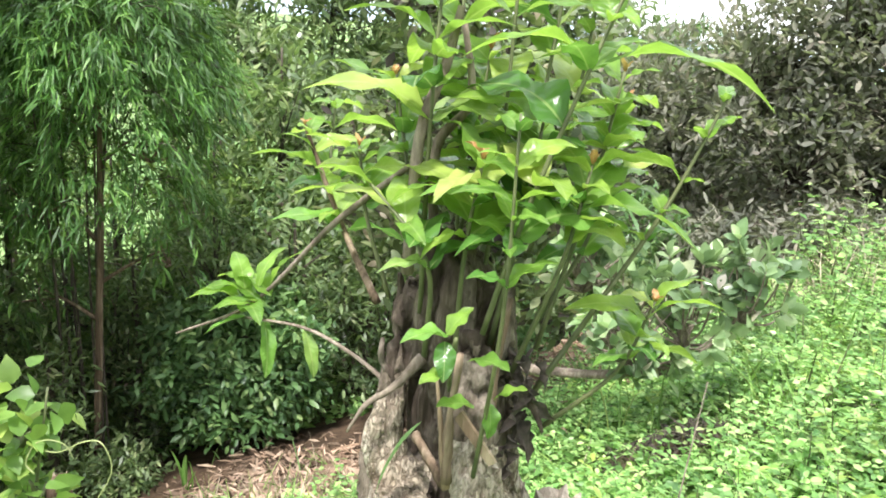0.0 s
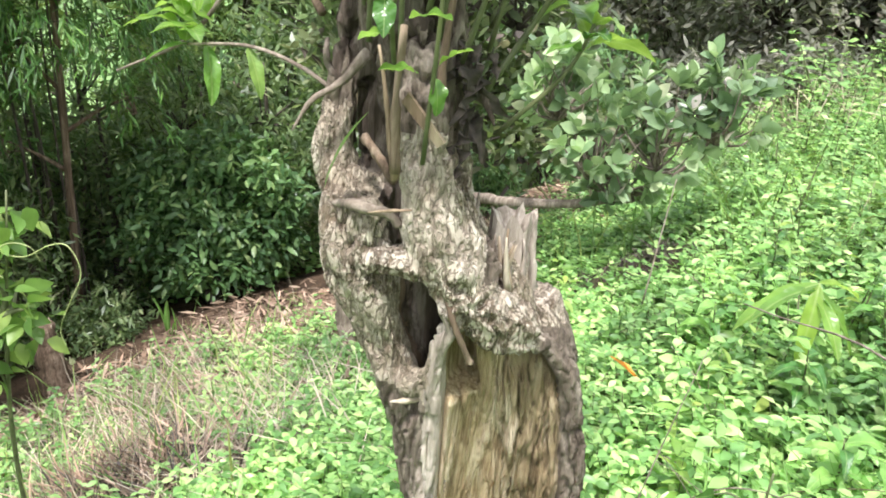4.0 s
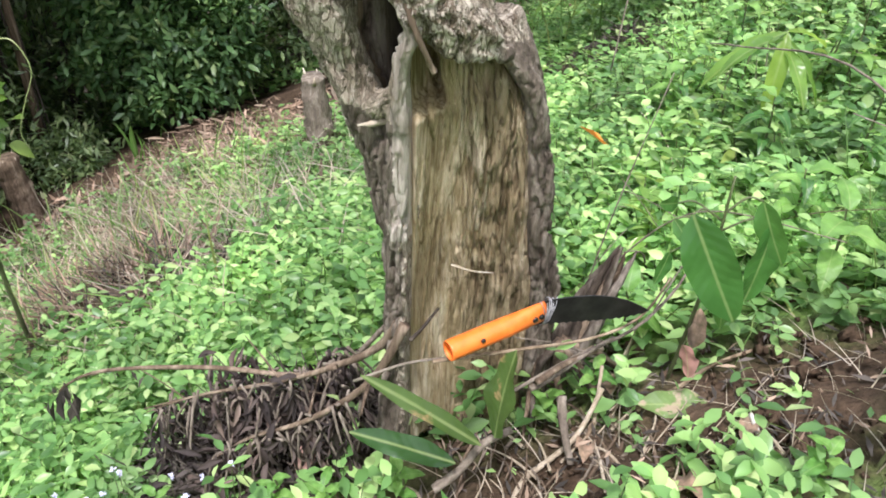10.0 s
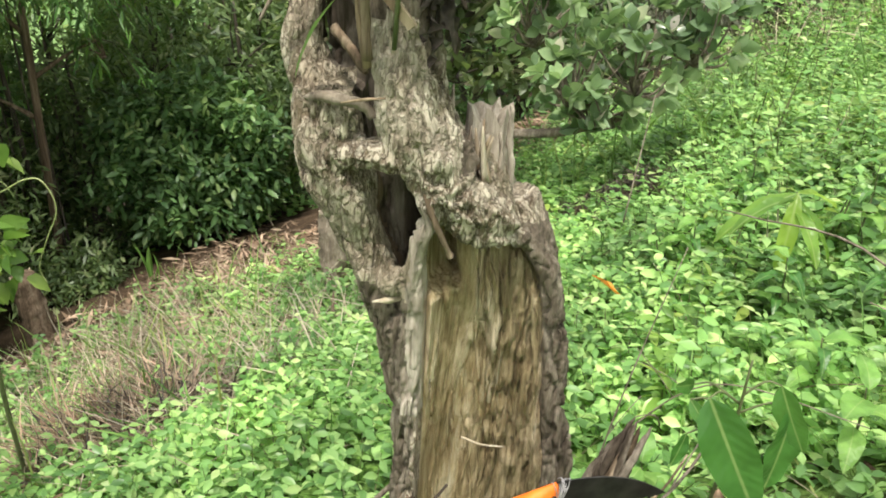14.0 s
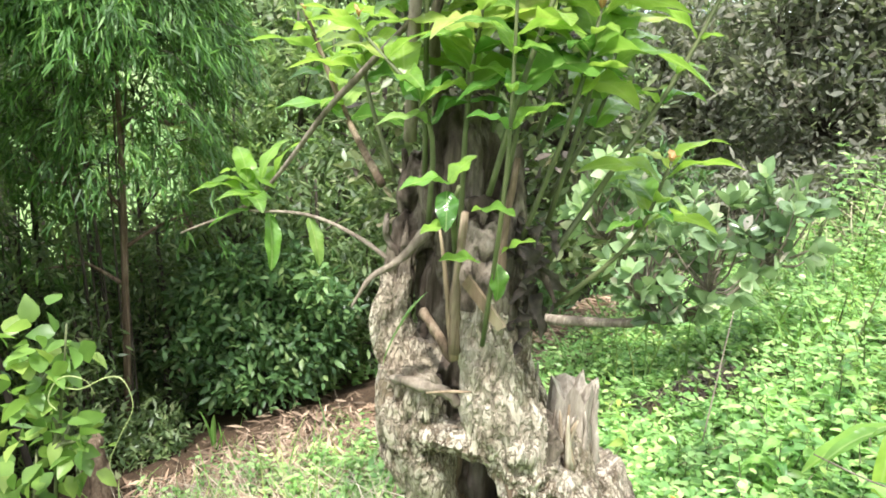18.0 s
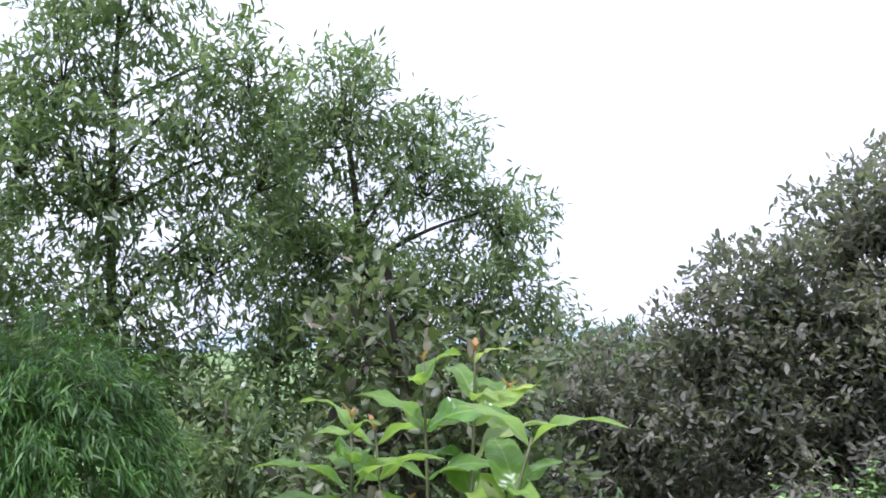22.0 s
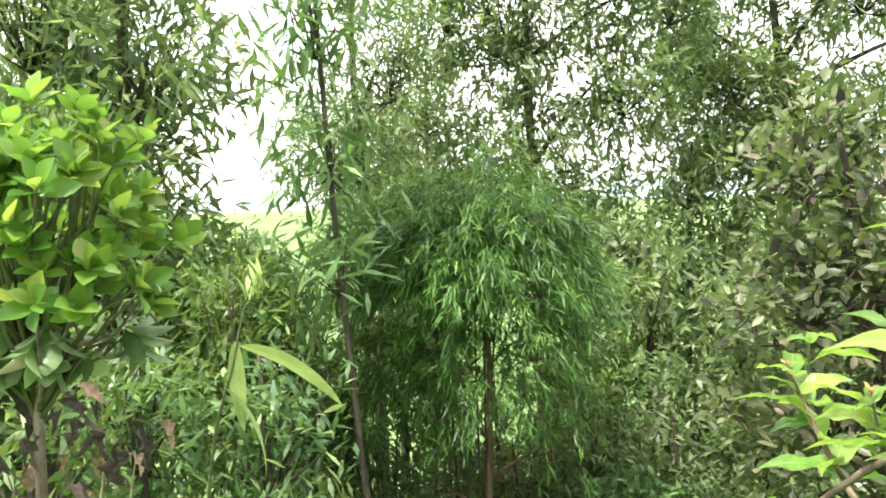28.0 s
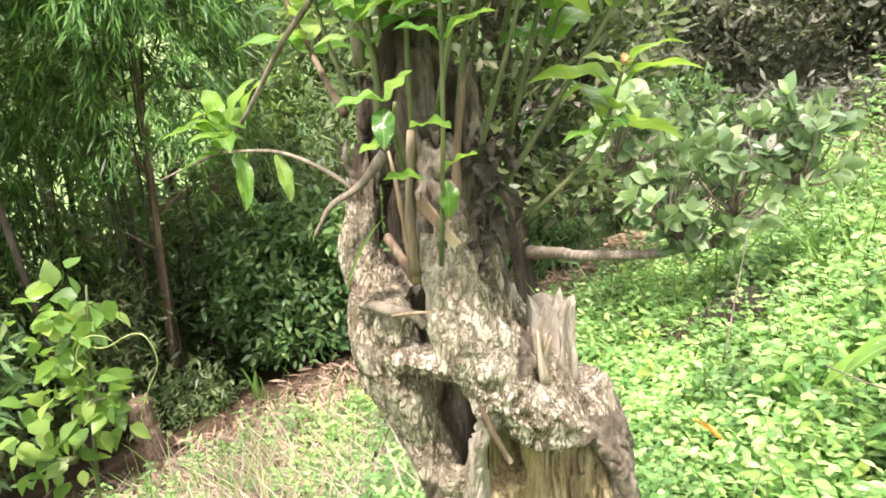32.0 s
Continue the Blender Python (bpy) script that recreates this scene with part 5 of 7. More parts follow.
# dark broad trees on the rise
DK = "broad dark-leaved tree with dull brownish foliage"
plant("broad_tree", [(4.6, 9.6, g(4.6, 9.6), 0.16), (4.5, 9.5, 0.6, 0.13), (4.8, 9.6, 2.2, 0.08), (5.0, 9.6, 3.4, 0.03)],
      [(5.3, 9.7, 3.1, 1.1, 1.1, 0.95), (3.9, 9.6, 2.1, 1.1, 1.0, 0.85), (2.9, 9.6, 1.4, 0.8, 0.9, 0.7), (4.6, 9.2, 1.3, 1.5, 1.0, 0.9), (3.4, 9.2, 0.5, 1.3, 0.9, 0.7), (5.6, 8.8, 1.6, 1.3, 1.0, 1.1), (5.4, 8.6, 0.4, 1.3, 0.9, 0.8)],
      1350, 26, 0.1, BLUNT_LEAF, 0.115, DARKLEAF, 0.0, DK, "tree", 0.8, "dark trees")
plant("broad_tree", [(7.4, 8.8, g(7.4, 8.8), 0.16), (7.4, 8.8, 1.4, 0.13), (7.4, 8.9, 3, 0.08), (7.4, 8.9, 4.4, 0.03)],
      [(7.2, 9.0, 4.0, 1.3, 1.2, 1.0), (6.6, 8.4, 2.8, 1.2, 1.1, 1.0), (7.6, 8.0, 2.0, 1.4, 1.1, 1.1), (6.8, 7.8, 1.0, 1.3, 1.0, 0.9)],
      850, 26, 0.1, BLUNT_LEAF, 0.115, DARKLEAF, 0.0, DK, "tree", 0.8, "dark trees")
plant("broad_tree", [(1.9, 10.5, g(1.9, 10.5), 0.08), (1.9, 10.5, -1, 0.06), (1.9, 10.5, 1.0, 0.02)],
      [(1.8, 10.4, 1.0, 0.9, 0.8, 0.8), (2.4, 10.2, 0.3, 1.0, 0.8, 0.8), (1.3, 10.2, -0.5, 1.0, 0.8, 0.9), (2.6, 9.6, -0.7, 1.0, 0.8, 0.6)],
      420, 26, 0.1, BLUNT_LEAF, 0.11, DARKLEAF, 0.0, "small dark-leaved tree with brownish foliage", "tree", 0.8, "dark trees")

for x, y, top in ((4.0, 12.6, 1.7), (6.2, 12.2, 2.8), (8.6, 11.4, 3.8)):
    b = g(x, y)
    plant("broad_tree", [(x, y, b, 0.1), (x, y, 0.5 * (b + top), 0.07), (x, y, top - 0.4, 0.02)],
          [(x, y, top - 0.9, 1.3, 1.0, 0.9), (x - 0.8, y, top - 2.0, 1.2, 1.0, 1.0), (x + 0.8, y, top - 2.2, 1.2, 1.0, 1.0)],
          420, 20, 0.14, BLUNT_LEAF, 0.13, DARKLEAF, 0.0, "dark-leaved tree further up the slope", "tree", 0.8, "dark trees")

# rounded dark bush and the shrubs of the thicket
SH = "dense shrub with small dark green leaves"
plant("shrub", [(-1.9, 5.9, g(-1.9, 5.9), 0.075), (-1.92, 5.95, -1.7, 0.055), (-1.95, 6.0, -0.9, 0.02)],
      [(-1.9, 6.0, -0.85, 0.3, 0.34, 0.22), (-2.25, 5.95, -1.1, 0.26, 0.34, 0.24), (-1.5, 6.0, -1.0, 0.28, 0.34, 0.22), (-1.9, 5.75, -1.3, 0.36, 0.3, 0.22), (-1.4, 5.85, -1.4, 0.26, 0.3, 0.2), (-2.35, 5.75, -1.5, 0.22, 0.28, 0.18), (-1.75, 5.6, -1.65, 0.34, 0.28, 0.16), (-2.1, 5.7, -1.75, 0.18, 0.28, 0.12), (-1.28, 5.9, -1.1, 0.18, 0.2, 0.18)],
      250, 26, 0.08, BUSH_LEAF, 0.092, BUSHLEAF, 0.15, "rounded bush with glossy dark green leaves", "shrub", 1.0, "shrubs")


def thin_sapling(x, y, tall, lean, mat, n, size=0.12):
    """A bare-stemmed sapling of the shade: crooked stems, a few leaves."""
    b = g(x, y)
    rows = [(x, y, b, 0.022), (x + 0.3 * lean, y, b + 0.35 * tall, 0.018), (x + 0.5 * lean + 0.06, y, b + 0.7 * tall, 0.013), (x + lean, y, b + tall, 0.005)]
    blobs = [(x + lean * q + d, y + 0.1, b + q * tall, 0.32, 0.3, 0.18) for q, d in ((0.4, 0.3), (0.55, -0.3), (0.7, 0.25), (0.85, -0.2), (1.0, 0.05))]
    plant("sapling", rows, blobs, n, 9, 0.09, LANCE_LEAF, size, mat, 0.35, "thin bare-stemmed sapling in the shade of the thicket", "tree", 1.3, "shade saplings", TWIG)


for x, y, tall, lean, mat, n in ((-3.5, 6.6, 2.2, 0.3, BUSHLEAF, 40), (-2.55, 7.1, 2.3, -0.35, LIGHTSHRUB, 90), (-1.15, 6.9, 1.9, 0.3, LIGHTSHRUB, 70), (-3.1, 7.6, 2.6, 0.2, LIGHTSHRUB, 100), (-1.7, 7.4, 2.2, -0.3, BUSHLEAF, 46), (-3.9, 7.0, 2.0, -0.3, LIGHTSHRUB, 40), (-0.6, 7.3, 1.6, 0.25, BUSHLEAF, 40)):
    thin_sapling(x, y, tall, lean, mat, n)


def shrub(x, y, top, r, mat, size, n):
    b = g(x, y)
    h = top - b
    plant("shrub", [(x, y, b, 0.04), (x + 0.05, y, b + 0.5 * h, 0.03), (x, y, top - 0.2, 0.01)],
          [(x, y, top - 0.22 * h, r * 0.75, r * 0.7, 0.22 * h), (x - 0.35 * r, y, top - 0.5 * h, r * 0.7, r * 0.7, 0.25 * h), (x + 0.4 * r, y, top - 0.55 * h, r * 0.7, r * 0.7, 0.25 * h), (x, y, top - 0.78 * h, r * 0.8, r * 0.7, 0.2 * h)],
          n, 18, 0.09, LANCE_LEAF if mat is not ACACIA else SICKLE_LEAF, size, mat, 0.2, SH if mat is BUSHLEAF else "low shrub with dull brownish leaves" if mat is DARKLEAF else "loose shrub with narrow light green leaves", "shrub", 1.3, "shrubs")


shrub(-1.3, 7.8, 0.9, 1.0, ACACIA, 0.16, 200)
shrub(-2.3, 8.3, 1.3, 1.0, ACACIA, 0.16, 180)
shrub(-0.2, 8.2, 0.8, 0.9, BUSHLEAF, 0.14, 170)
shrub(0.9, 7.6, 0.1, 0.8, BUSHLEAF, 0.13, 170)
shrub(-4.6, 7.0, 0.9, 0.8, ACACIA, 0.15, 180)
shrub(-3.0, 3.2, 1.0, 0.6, BUSHLEAF, 0.11, 190)
shrub(-3.9, 3.1, 1.2, 0.7, BUSHLEAF, 0.12, 180)
shrub(-3.75, 3.75, 1.42, 0.55, LIGHTSHRUB, 0.11, 230)
shrub(-4.7, 4.7, 1.45, 0.7, LIGHTSHRUB, 0.12, 230)
shrub(-3.4, 2.2, 1.2, 0.6, LIGHTSHRUB, 0.12, 150)
shrub(-5.3, 5.7, 1.3, 0.9, LIGHTSHRUB, 0.12, 300)
shrub(-4.0, 4.3, 1.15, 0.6, LIGHTSHRUB, 0.1, 300)
shrub(-4.6, 5.2, 1.2, 0.7, BUSHLEAF, 0.1, 260)
shrub(1.5, 8.4, 0.0, 0.8, BUSHLEAF, 0.13, 120)
shrub(-4.3, 5.4, 0.3, 0.6, BUSHLEAF, 0.1, 170)
shrub(-3.3, 9.2, 0.9, 1.0, ACACIA, 0.16, 190)
shrub(-2.9, 8.0, 0.3, 1.0, LIGHTSHRUB, 0.14, 200)
shrub(-5.9, 7.0, 0.0, 1.0, BUSHLEAF, 0.14, 180)
shrub(-3.57, 6.30, -0.49, 0.50, ACACIA, 0.11, 90)
shrub(-3.3, 7.0, -0.6, 0.6, ACACIA, 0.12, 110)
shrub(-2.5, 7.5, -0.5, 0.7, ACACIA, 0.13, 120)
shrub(-4.2, 6.2, -0.7, 0.6, ACACIA, 0.12, 110)
shrub(-3.6, 7.2, 0.2, 0.9, LIGHTSHRUB, 0.14, 110)
shrub(-4.4, 8.0, -0.2, 1.0, LIGHTSHRUB, 0.15, 120)
shrub(-0.8, 9.2, -0.3, 1.1, BUSHLEAF, 0.15, 190)
shrub(2.6, 8.3, -0.1, 0.7, DARKLEAF, 0.13, 120)
shrub(3.7, 8.2, 0.1, 0.7, DARKLEAF, 0.13, 120)
shrub(4.8, 7.9, 0.6, 0.7, DARKLEAF, 0.13, 120)
shrub(-6.8, 5.2, 0.8, 1.0, ACACIA, 0.15, 170)
shrub(-2.35, 6.6, -0.1, 0.5, ACACIA, 0.1, 120)
shrub(-1.6, 6.5, 0.0, 0.5, ACACIA, 0.1, 120)
shrub(-0.95, 6.6, 0.1, 0.45, ACACIA, 0.1, 110)
shrub(-2.95, 6.3, -0.55, 0.35, ACACIA, 0.09, 90)
shrub(-3.4, 6.0, -1.3, 0.35, LIGHTSHRUB, 0.09, 90)
shrub(-3.05, 5.15, -0.85, 0.3, ACACIA, 0.085, 70)
shrub(-2.55, 5.2, -1.85, 0.28, ACACIA, 0.08, 70)
shrub(-3.75, 5.3, -1.2, 0.4, LIGHTSHRUB, 0.09, 100)
shrub(-2.6, 6.9, -0.6, 0.7, LIGHTSHRUB, 0.12, 160)
shrub(0.1, 6.5, -0.7, 0.6, BUSHLEAF, 0.11, 140)

plant("shrub", [(-4.4, 4.6, g(-4.4, 4.6), 0.04), (-4.4, 4.6, 0.0, 0.03), (-4.4, 4.6, 1.0, 0.01)],
      [(-3.9, 4.0, 0.95, 0.5, 0.4, 0.38), (-4.5, 4.6, 0.98, 0.5, 0.4, 0.38), (-5.1, 5.2, 0.95, 0.6, 0.4, 0.4), (-4.4, 4.5, 0.35, 0.9, 0.6, 0.45), (-5.2, 4.6, 0.6, 0.6, 0.5, 0.5)],
      460, 17, 0.09, LANCE_LEAF, 0.1, LIGHTSHRUB, 0.2, "wide loose shrub with narrow yellow-green leaves", "shrub", 1.3, "shrubs")

# bright shrub close by, with dry twigs below its leaves
def build_lime_shrub():
    base = np.array((-1.5, 0.9, g(-1.5, 0.9)))
    ob = empty("lime_shrub", base, "leafy shrub with bright lime-green rounded leaves", "shrub")
    stem = [(0, 0, 0, 0.016), (0.04, 0.03, 0.5 * (1.1 - base[2]), 0.013), (0.08, 0.05, 1.15 - base[2], 0.01), (0.08, 0.05, 1.7 - base[2], 0.004)]
    add("trunk", mesh_of("trunk", *tube(stem, 9, 6, 0.05), TWIG), ob)
    tips, out, old_tips, old_out = [], [], [], []
    for k in range(125):
        d = unit(rng.standard_normal(3)) * rng.uniform(0.5, 1.0)
        q = np.array((-1.4, 0.97, 1.55)) + d * (0.26, 0.24, 0.27)
        h = np.array((-1.42, 0.95, rng.uniform(1.2, 1.45)))
        low = q[2] < 1.4
        (old_tips if low else tips).append(q - base)
        (old_out if low else out).append(0.8 * d)
        add("branch", mesh_of("branch", *tube([(*(h - base), 0.006), (*(0.5 * (h + q) - base + 0.02 * rng.standard_normal(3)), 0.0035), (*(q - base), 0.002)], 6, 4), GREENSTEM if q[2] > 1.45 else TWIG), ob)
    v, f = whorls(np.array(tips), np.array(out), 9, SPOON_LEAF, 0.06, 0.6, 1.0)
    add("foliage", quads_mesh("foliage", v, f, LIME), ob, "bright rosettes of rounded young leaves")
    v, f = whorls(np.array(old_tips), np.array(old_out) - (0, 0, 0.5), 6, SPOON_LEAF, 0.085, -0.2, 0.95)
    add("old_foliage", quads_mesh("old_foliage", v, f, CASHEW), ob, "older dull grey-green leaves below")
    return ob


lime = build_lime_shrub()
for k in range(30):
    p = (-1.42 + rng.uniform(-0.14, 0.2), 0.97 + rng.uniform(-0.12, 0.12), rng.uniform(1.08, 1.3))
    leaf_at(lime, p, (rng.uniform(-0.7, 0.7), rng.uniform(-0.7, 0.5), rng.uniform(-1.0, -0.2)), rng.uniform(0.045, 0.085), SHREDS if k % 4 else DRY_SHREDS, rng.uniform(-1, 1), "withered_leaf", "withered grey leaf under the green ones" if k == 0 else "")
for k in range(14):
    p = np.array((0.06 + rng.uniform(-0.1, 0.14), 0.05 + rng.uniform(-0.1, 0.1), 1.55 + rng.uniform(-0.1, 0.25)))
    d = np.array((rng.uniform(-0.1, 0.12), rng.uniform(-0.08, 0.08), rng.uniform(0.08, 0.25)))
    add("dry_twig", mesh_of("dry_twig", *tube([(*p, 0.003), (*(p + 0.5 * d + 0.01 * rng.standard_normal(3)), 0.0025), (*(p + d), 0.001)], 5, 4), (TWIG, PALE)[k % 2]), lime)

# leafy weed with a curling vine beside the old cut stump
plant("vine_shrub", [(-1.16, 2.0, g(-1.16, 2.0), 0.008), (-1.15, 2.0, -0.3, 0.007), (-1.03, 1.98, 0.45, 0.003)],
      [(-1.12, 1.98, 0.32, 0.11, 0.12, 0.13), (-1.1, 1.97, 0.12, 0.11, 0.12, 0.13), (-1.16, 1.95, -0.06, 0.1, 0.1, 0.12)],
      38, 7, 0.045, HEART_LEAF, 0.066, WEED, 0.35, "climbing weed with bright heart-shaped leaves", "weed", 1.1, "", GREENSTEM)

# ---- ground cover ----
def litter_line(x):
    return np.interp(x, [-3.4, -2.6, -1.95, -1.6, -1.08, -0.7, -0.3, 0.15, 0.5, 1.4, 3.0, 5.0], [2.1, 2.55, 3.3, 3.95, 3.95, 3.9, 4.1, 4.9, 5.5, 6.9, 8.0, 8.6])


def scatter(n, x0, x1, y0, y1):
    p = np.stack([rng.uniform(x0, x1, n), rng.uniform(y0, y1, n)], -1)
    return p[:, 0], p[:, 1]


def on_ground(x, y, lift=0.0):
    return np.stack([x, y, height(x, y) + lift], -1)


def patchy(x, y, s, seed):
    return np.sin(s * x + seed) * np.sin(1.3 * s * y + 2 * seed) + 0.6 * np.sin(2.3 * s * x - 1.1 * s * y + seed)


def soil_bare(x, y):
    """How bare the soil is: a dug patch beside the stump, and the dry ground down the slope."""
    a = np.exp(-(((x - 0.82) / 0.4) ** 2 + ((y - 0.9) / 0.25) ** 2))
    b = np.exp(-(((x - 0.38) / 0.36) ** 2 + ((y - 0.82) / 0.2) ** 2))
    c = 0.82 * np.exp(-(((x + 1.35) / 0.45) ** 2 + ((y - 3.25) / 0.5) ** 2))
    d = np.exp(-(((x + 0.15) / 0.3) ** 2 + ((y - 1.12) / 0.2) ** 2))
    e = np.exp(-(((x - 1.1) / 0.34) ** 2 + ((y - 3.68) / 0.2) ** 2))
    f = np.exp(-(((x + 0.95) / 0.3) ** 2 + ((y - 2.27) / 0.22) ** 2))
    h = 0.72 * np.exp(-(((x + 0.75) / 0.6) ** 2 + ((y - 2.6) / 0.55) ** 2)) * np.clip(0.6 + patchy(x, y, 5.0, 1.3), 0, 1.4)
    return np.maximum(np.maximum(np.maximum(a, b), np.maximum(c, d)), np.maximum(np.maximum(e, f), h))


def build_ground():
    r = np.concatenate([np.linspace(0, 9, 75), np.geomspace(9.3, 4500, 60)])
    a = np.linspace(0, 2 * np.pi, 160, endpoint=False)
    x, y = r[:, None] * np.cos(a), r[:, None] * np.sin(a) + 2.0
    z = height(x, y)
    near = np.clip((14 - r) / 8, 0, 1)[:, None]
    z += near * (0.012 * np.sin(17 * x + 5 * np.sin(9 * y)) + 0.012 * np.sin(19 * y + 4 * np.sin(11 * x)))
    verts = np.stack([x, y, z], -1).reshape(-1, 3)
    n, faces = len(a), []
    for i in range(len(r) - 1):
        for j in range(n):
            faces.append((i * n + j, (i + 1) * n + j, (i + 1) * n + (j + 1) % n, i * n + (j + 1) % n))
    me = quads_mesh("ground", verts, faces, SOIL)
    cover = np.clip((litter_line(verts[:, 0]) - 0.2 - verts[:, 1]) / 0.3, 0, 1) * np.clip(1.1 - 1.5 * soil_bare(verts[:, 0], verts[:, 1]), 0, 1)
    back = np.clip(2.6 - verts[:, 1], 0, 30)
    cover *= np.clip((verts[:, 0] + 3.2 + 1.3 * back + 0.5 * np.sin(2.1 * verts[:, 1]) * np.sin(1.3 * verts[:, 0] + 1)) / 0.9, 0, 1)
    me.attributes.new("cover", "FLOAT", "POINT").data.foreach_set("value", cover.astype(np.float32))
    add("ground", me, None, "brown hillside soil falling to green valley fields", "ground", "", "structure")


build_ground()


def herbs(name, n, x0, x1, y0, y1, tall, size, per, label, keep, form=OVATE_LEAF, mat=HERB):
    x, y = scatter(n, x0, x1, y0, y1)
    edge = litter_line(x) - 0.1 + 0.16 * rng.standard_normal(n)
    ok = ((y > edge + 2.3) if name == "shade_herbs" else (y < edge)) & keep(x, y)
    ok &= (rng.random(n) > 1.25 * soil_bare(x, y)) | (name == "small_herbs")
    ok &= rng.random(n) < 0.75 + 0.35 * patchy(x, y, 2.1, 0.7)
    x, y = x[ok], y[ok]
    n = len(x)
    h = tall * rng.uniform(0.45, 1.2, n) * (1 + 0.3 * patchy(x, y, 1.7, 2.2))
    base = on_ground(x, y)
    lean = 0.35 * rng.standard_normal((n, 3)) * (1, 1, 0)
    idx = np.repeat(np.arange(n), per)
    k = np.tile(np.arange(per), n)
    t = 0.25 + 0.75 * (k // 2) / max(1, (per - 1) // 2)
    turn = rng.uniform(0, 6.28, n)[idx] + (k // 2) * 1.57 + (k % 2) * 3.14 + 0.3 * rng.standard_normal(len(idx))
    place = base[idx] + (t * h[idx])[:, None] * (np.array((0, 0, 1.0)) + lean[idx])
    way = np.stack([np.cos(turn), np.sin(turn), 0.12 + 0.2 * rng.standard_normal(len(idx))], -1)
    s = size * rng.uniform(0.6, 1.25, len(idx)) * (1.15 - 0.4 * t)
    v, f = leaves(form, place, way, s, np.tile((0.0, 0.0, 1.0), (len(idx), 1)) + 0.42 * rng.standard_normal((len(idx), 3)))
    ob = add(name, quads_mesh(name, v, f, mat), None, label, "herbs", "", "stuff")
    stems = quads_mesh("stems", *blades(base, np.tile((0.0, 0.0, 1.0), (n, 1)) + lean, h, 0.03), GREENSTEM)
    tagged(add("stem_work", stems, ob), kind="stuff")
    return ob


def blades(place, way, size, width):
    form = leaf_form([width, width * 0.9, 0.004], 0.0, 0.3)
    return leaves(form, place, way, size)


def tufts(name, n, centre, spread, tall, mat, label, width=0.035, lay=0.5, keep=None, category="grass"):
    x = centre[0] + spread[0] * rng.standard_normal(n)
    y = centre[1] + spread[1] * rng.standard_normal(n)
    if keep is not None:
        ok = keep(x, y)
        x, y = x[ok], y[ok]
    m = len(x)
    form = leaf_form([width, width, width * 0.7, 0.003], 0.3, 0.2)
    way = np.stack([lay * rng.standard_normal(m), lay * rng.standard_normal(m), rng.uniform(0.2, 1.0, m)], -1)
    v, f = leaves(form, on_ground(x, y), way, tall * rng.uniform(0.5, 1.3, m))
    return add(name, quads_mesh(name, v, f, mat), None, label, category, "", "stuff")


def near(x, y):
    return (x - 0.2) ** 2 + (y - 0.1) ** 2 < 3.3**2


HB = "low carpet of fresh green oval-leaved herbs"
herbs("herb_carpet", 9500, -1.9, 2.4, 0.55, 3.4, 0.13, 0.047, 8, HB, near, HERB_LEAF)
herbs("herb_carpet", 21000, -2.6, 5.8, 0.4, 8.2, 0.15, 0.055, 8, HB + " up the slope", lambda x, y: ~near(x, y) & (x < rng.uniform(4.2, 5.8, len(x))))
herbs("herb_carpet", 7000, -4.4, 6.4, -4.6, 0.6, 0.11, 0.055, 6, HB + " behind and beside the path", lambda x, y: ((x - 0.15) ** 2 + (y - 0.13) ** 2 > 0.2) & (((x - 1.0) / 5.2) ** 2 + (y / 4.4) ** 2 < rng.uniform(0.35, 1.0, len(x))))
herbs("tall_weeds", 120, 1.25, 1.90, 3.98, 4.63, 0.28, 0.075, 12, "taller yellow-green weeds under the low branch", lambda x, y: y > 0)
herbs("tall_weeds", 900, 0.55, 4.0, 1.2, 7.5, 0.3, 0.062, 14, "taller green weeds standing out of the carpet", lambda x, y: (x > 0.55 + 0.12 * y) & (patchy(x, y, 2.4, 1.9) > 0.1))
herbs("tall_weeds", 420, 0.7, 3.4, 1.25, 5.0, 0.2, 0.07, 10, "darker pointed weeds among the herbs", lambda x, y: patchy(x, y, 3.1, 0.4) > 0.05, BUSH_LEAF, WEED)
herbs("small_herbs", 45, 0.5, 1.3, 0.6, 1.1, 0.06, 0.03, 6, "small green weeds sprouting on the dug soil", lambda x, y: rng.random(len(x)) < 0.9, HERB_LEAF)
herbs("tall_weeds", 200, 0.85, 1.75, 1.0, 2.5, 0.22, 0.06, 12, "leafy pointed weeds beside the dug soil", lambda x, y: (x > 1.0) | (y > 1.25), HERB_LEAF)
herbs("tall_weeds", 160, 2.2, 4.6, 5.6, 8.6, 0.55, 0.1, 14, "rank yellow-green weeds below the dark trees", lambda x, y: y > 5.2)
herbs("shade_herbs", 1500, -5.2, -0.4, 6.2, 9.2, 0.2, 0.09, 8, "green herbs on the shaded slope below the thicket", lambda x, y: y > 0)
tufts("dry_grass", 1900, (-1.15, 2.95), (0.45, 0.55), 0.25, STRAW, "straw-coloured dry grass, part flattened", 0.014, 0.75)
tufts("dry_grass", 700, (2.9, 6.7), (0.6, 0.5), 0.4, STRAW, "dry straw weeds at the foot of the dark trees", 0.02, 0.5)
tufts("dead_grass", 1500, (-0.95, 2.28), (0.17, 0.19), 0.24, DRYLEAF, "matted clump of brown dead grass", 0.03, 0.8)
tufts("dead_grass", 700, (-0.95, 2.28), (0.17, 0.18), 0.2, DEADLEAF, "dark rotting stems in the dead grass", 0.04, 0.8)
tufts("dry_grass", 1500, (-0.65, 2.6), (0.5, 0.5), 0.26, STRAW, "pale dry stems lying among the herbs", 0.017, 1.0)
tufts("green_grass", 900, (-1.05, 3.1), (0.6, 0.7), 0.26, GRASS, "thin green grass among the herbs", 0.03, 0.5)
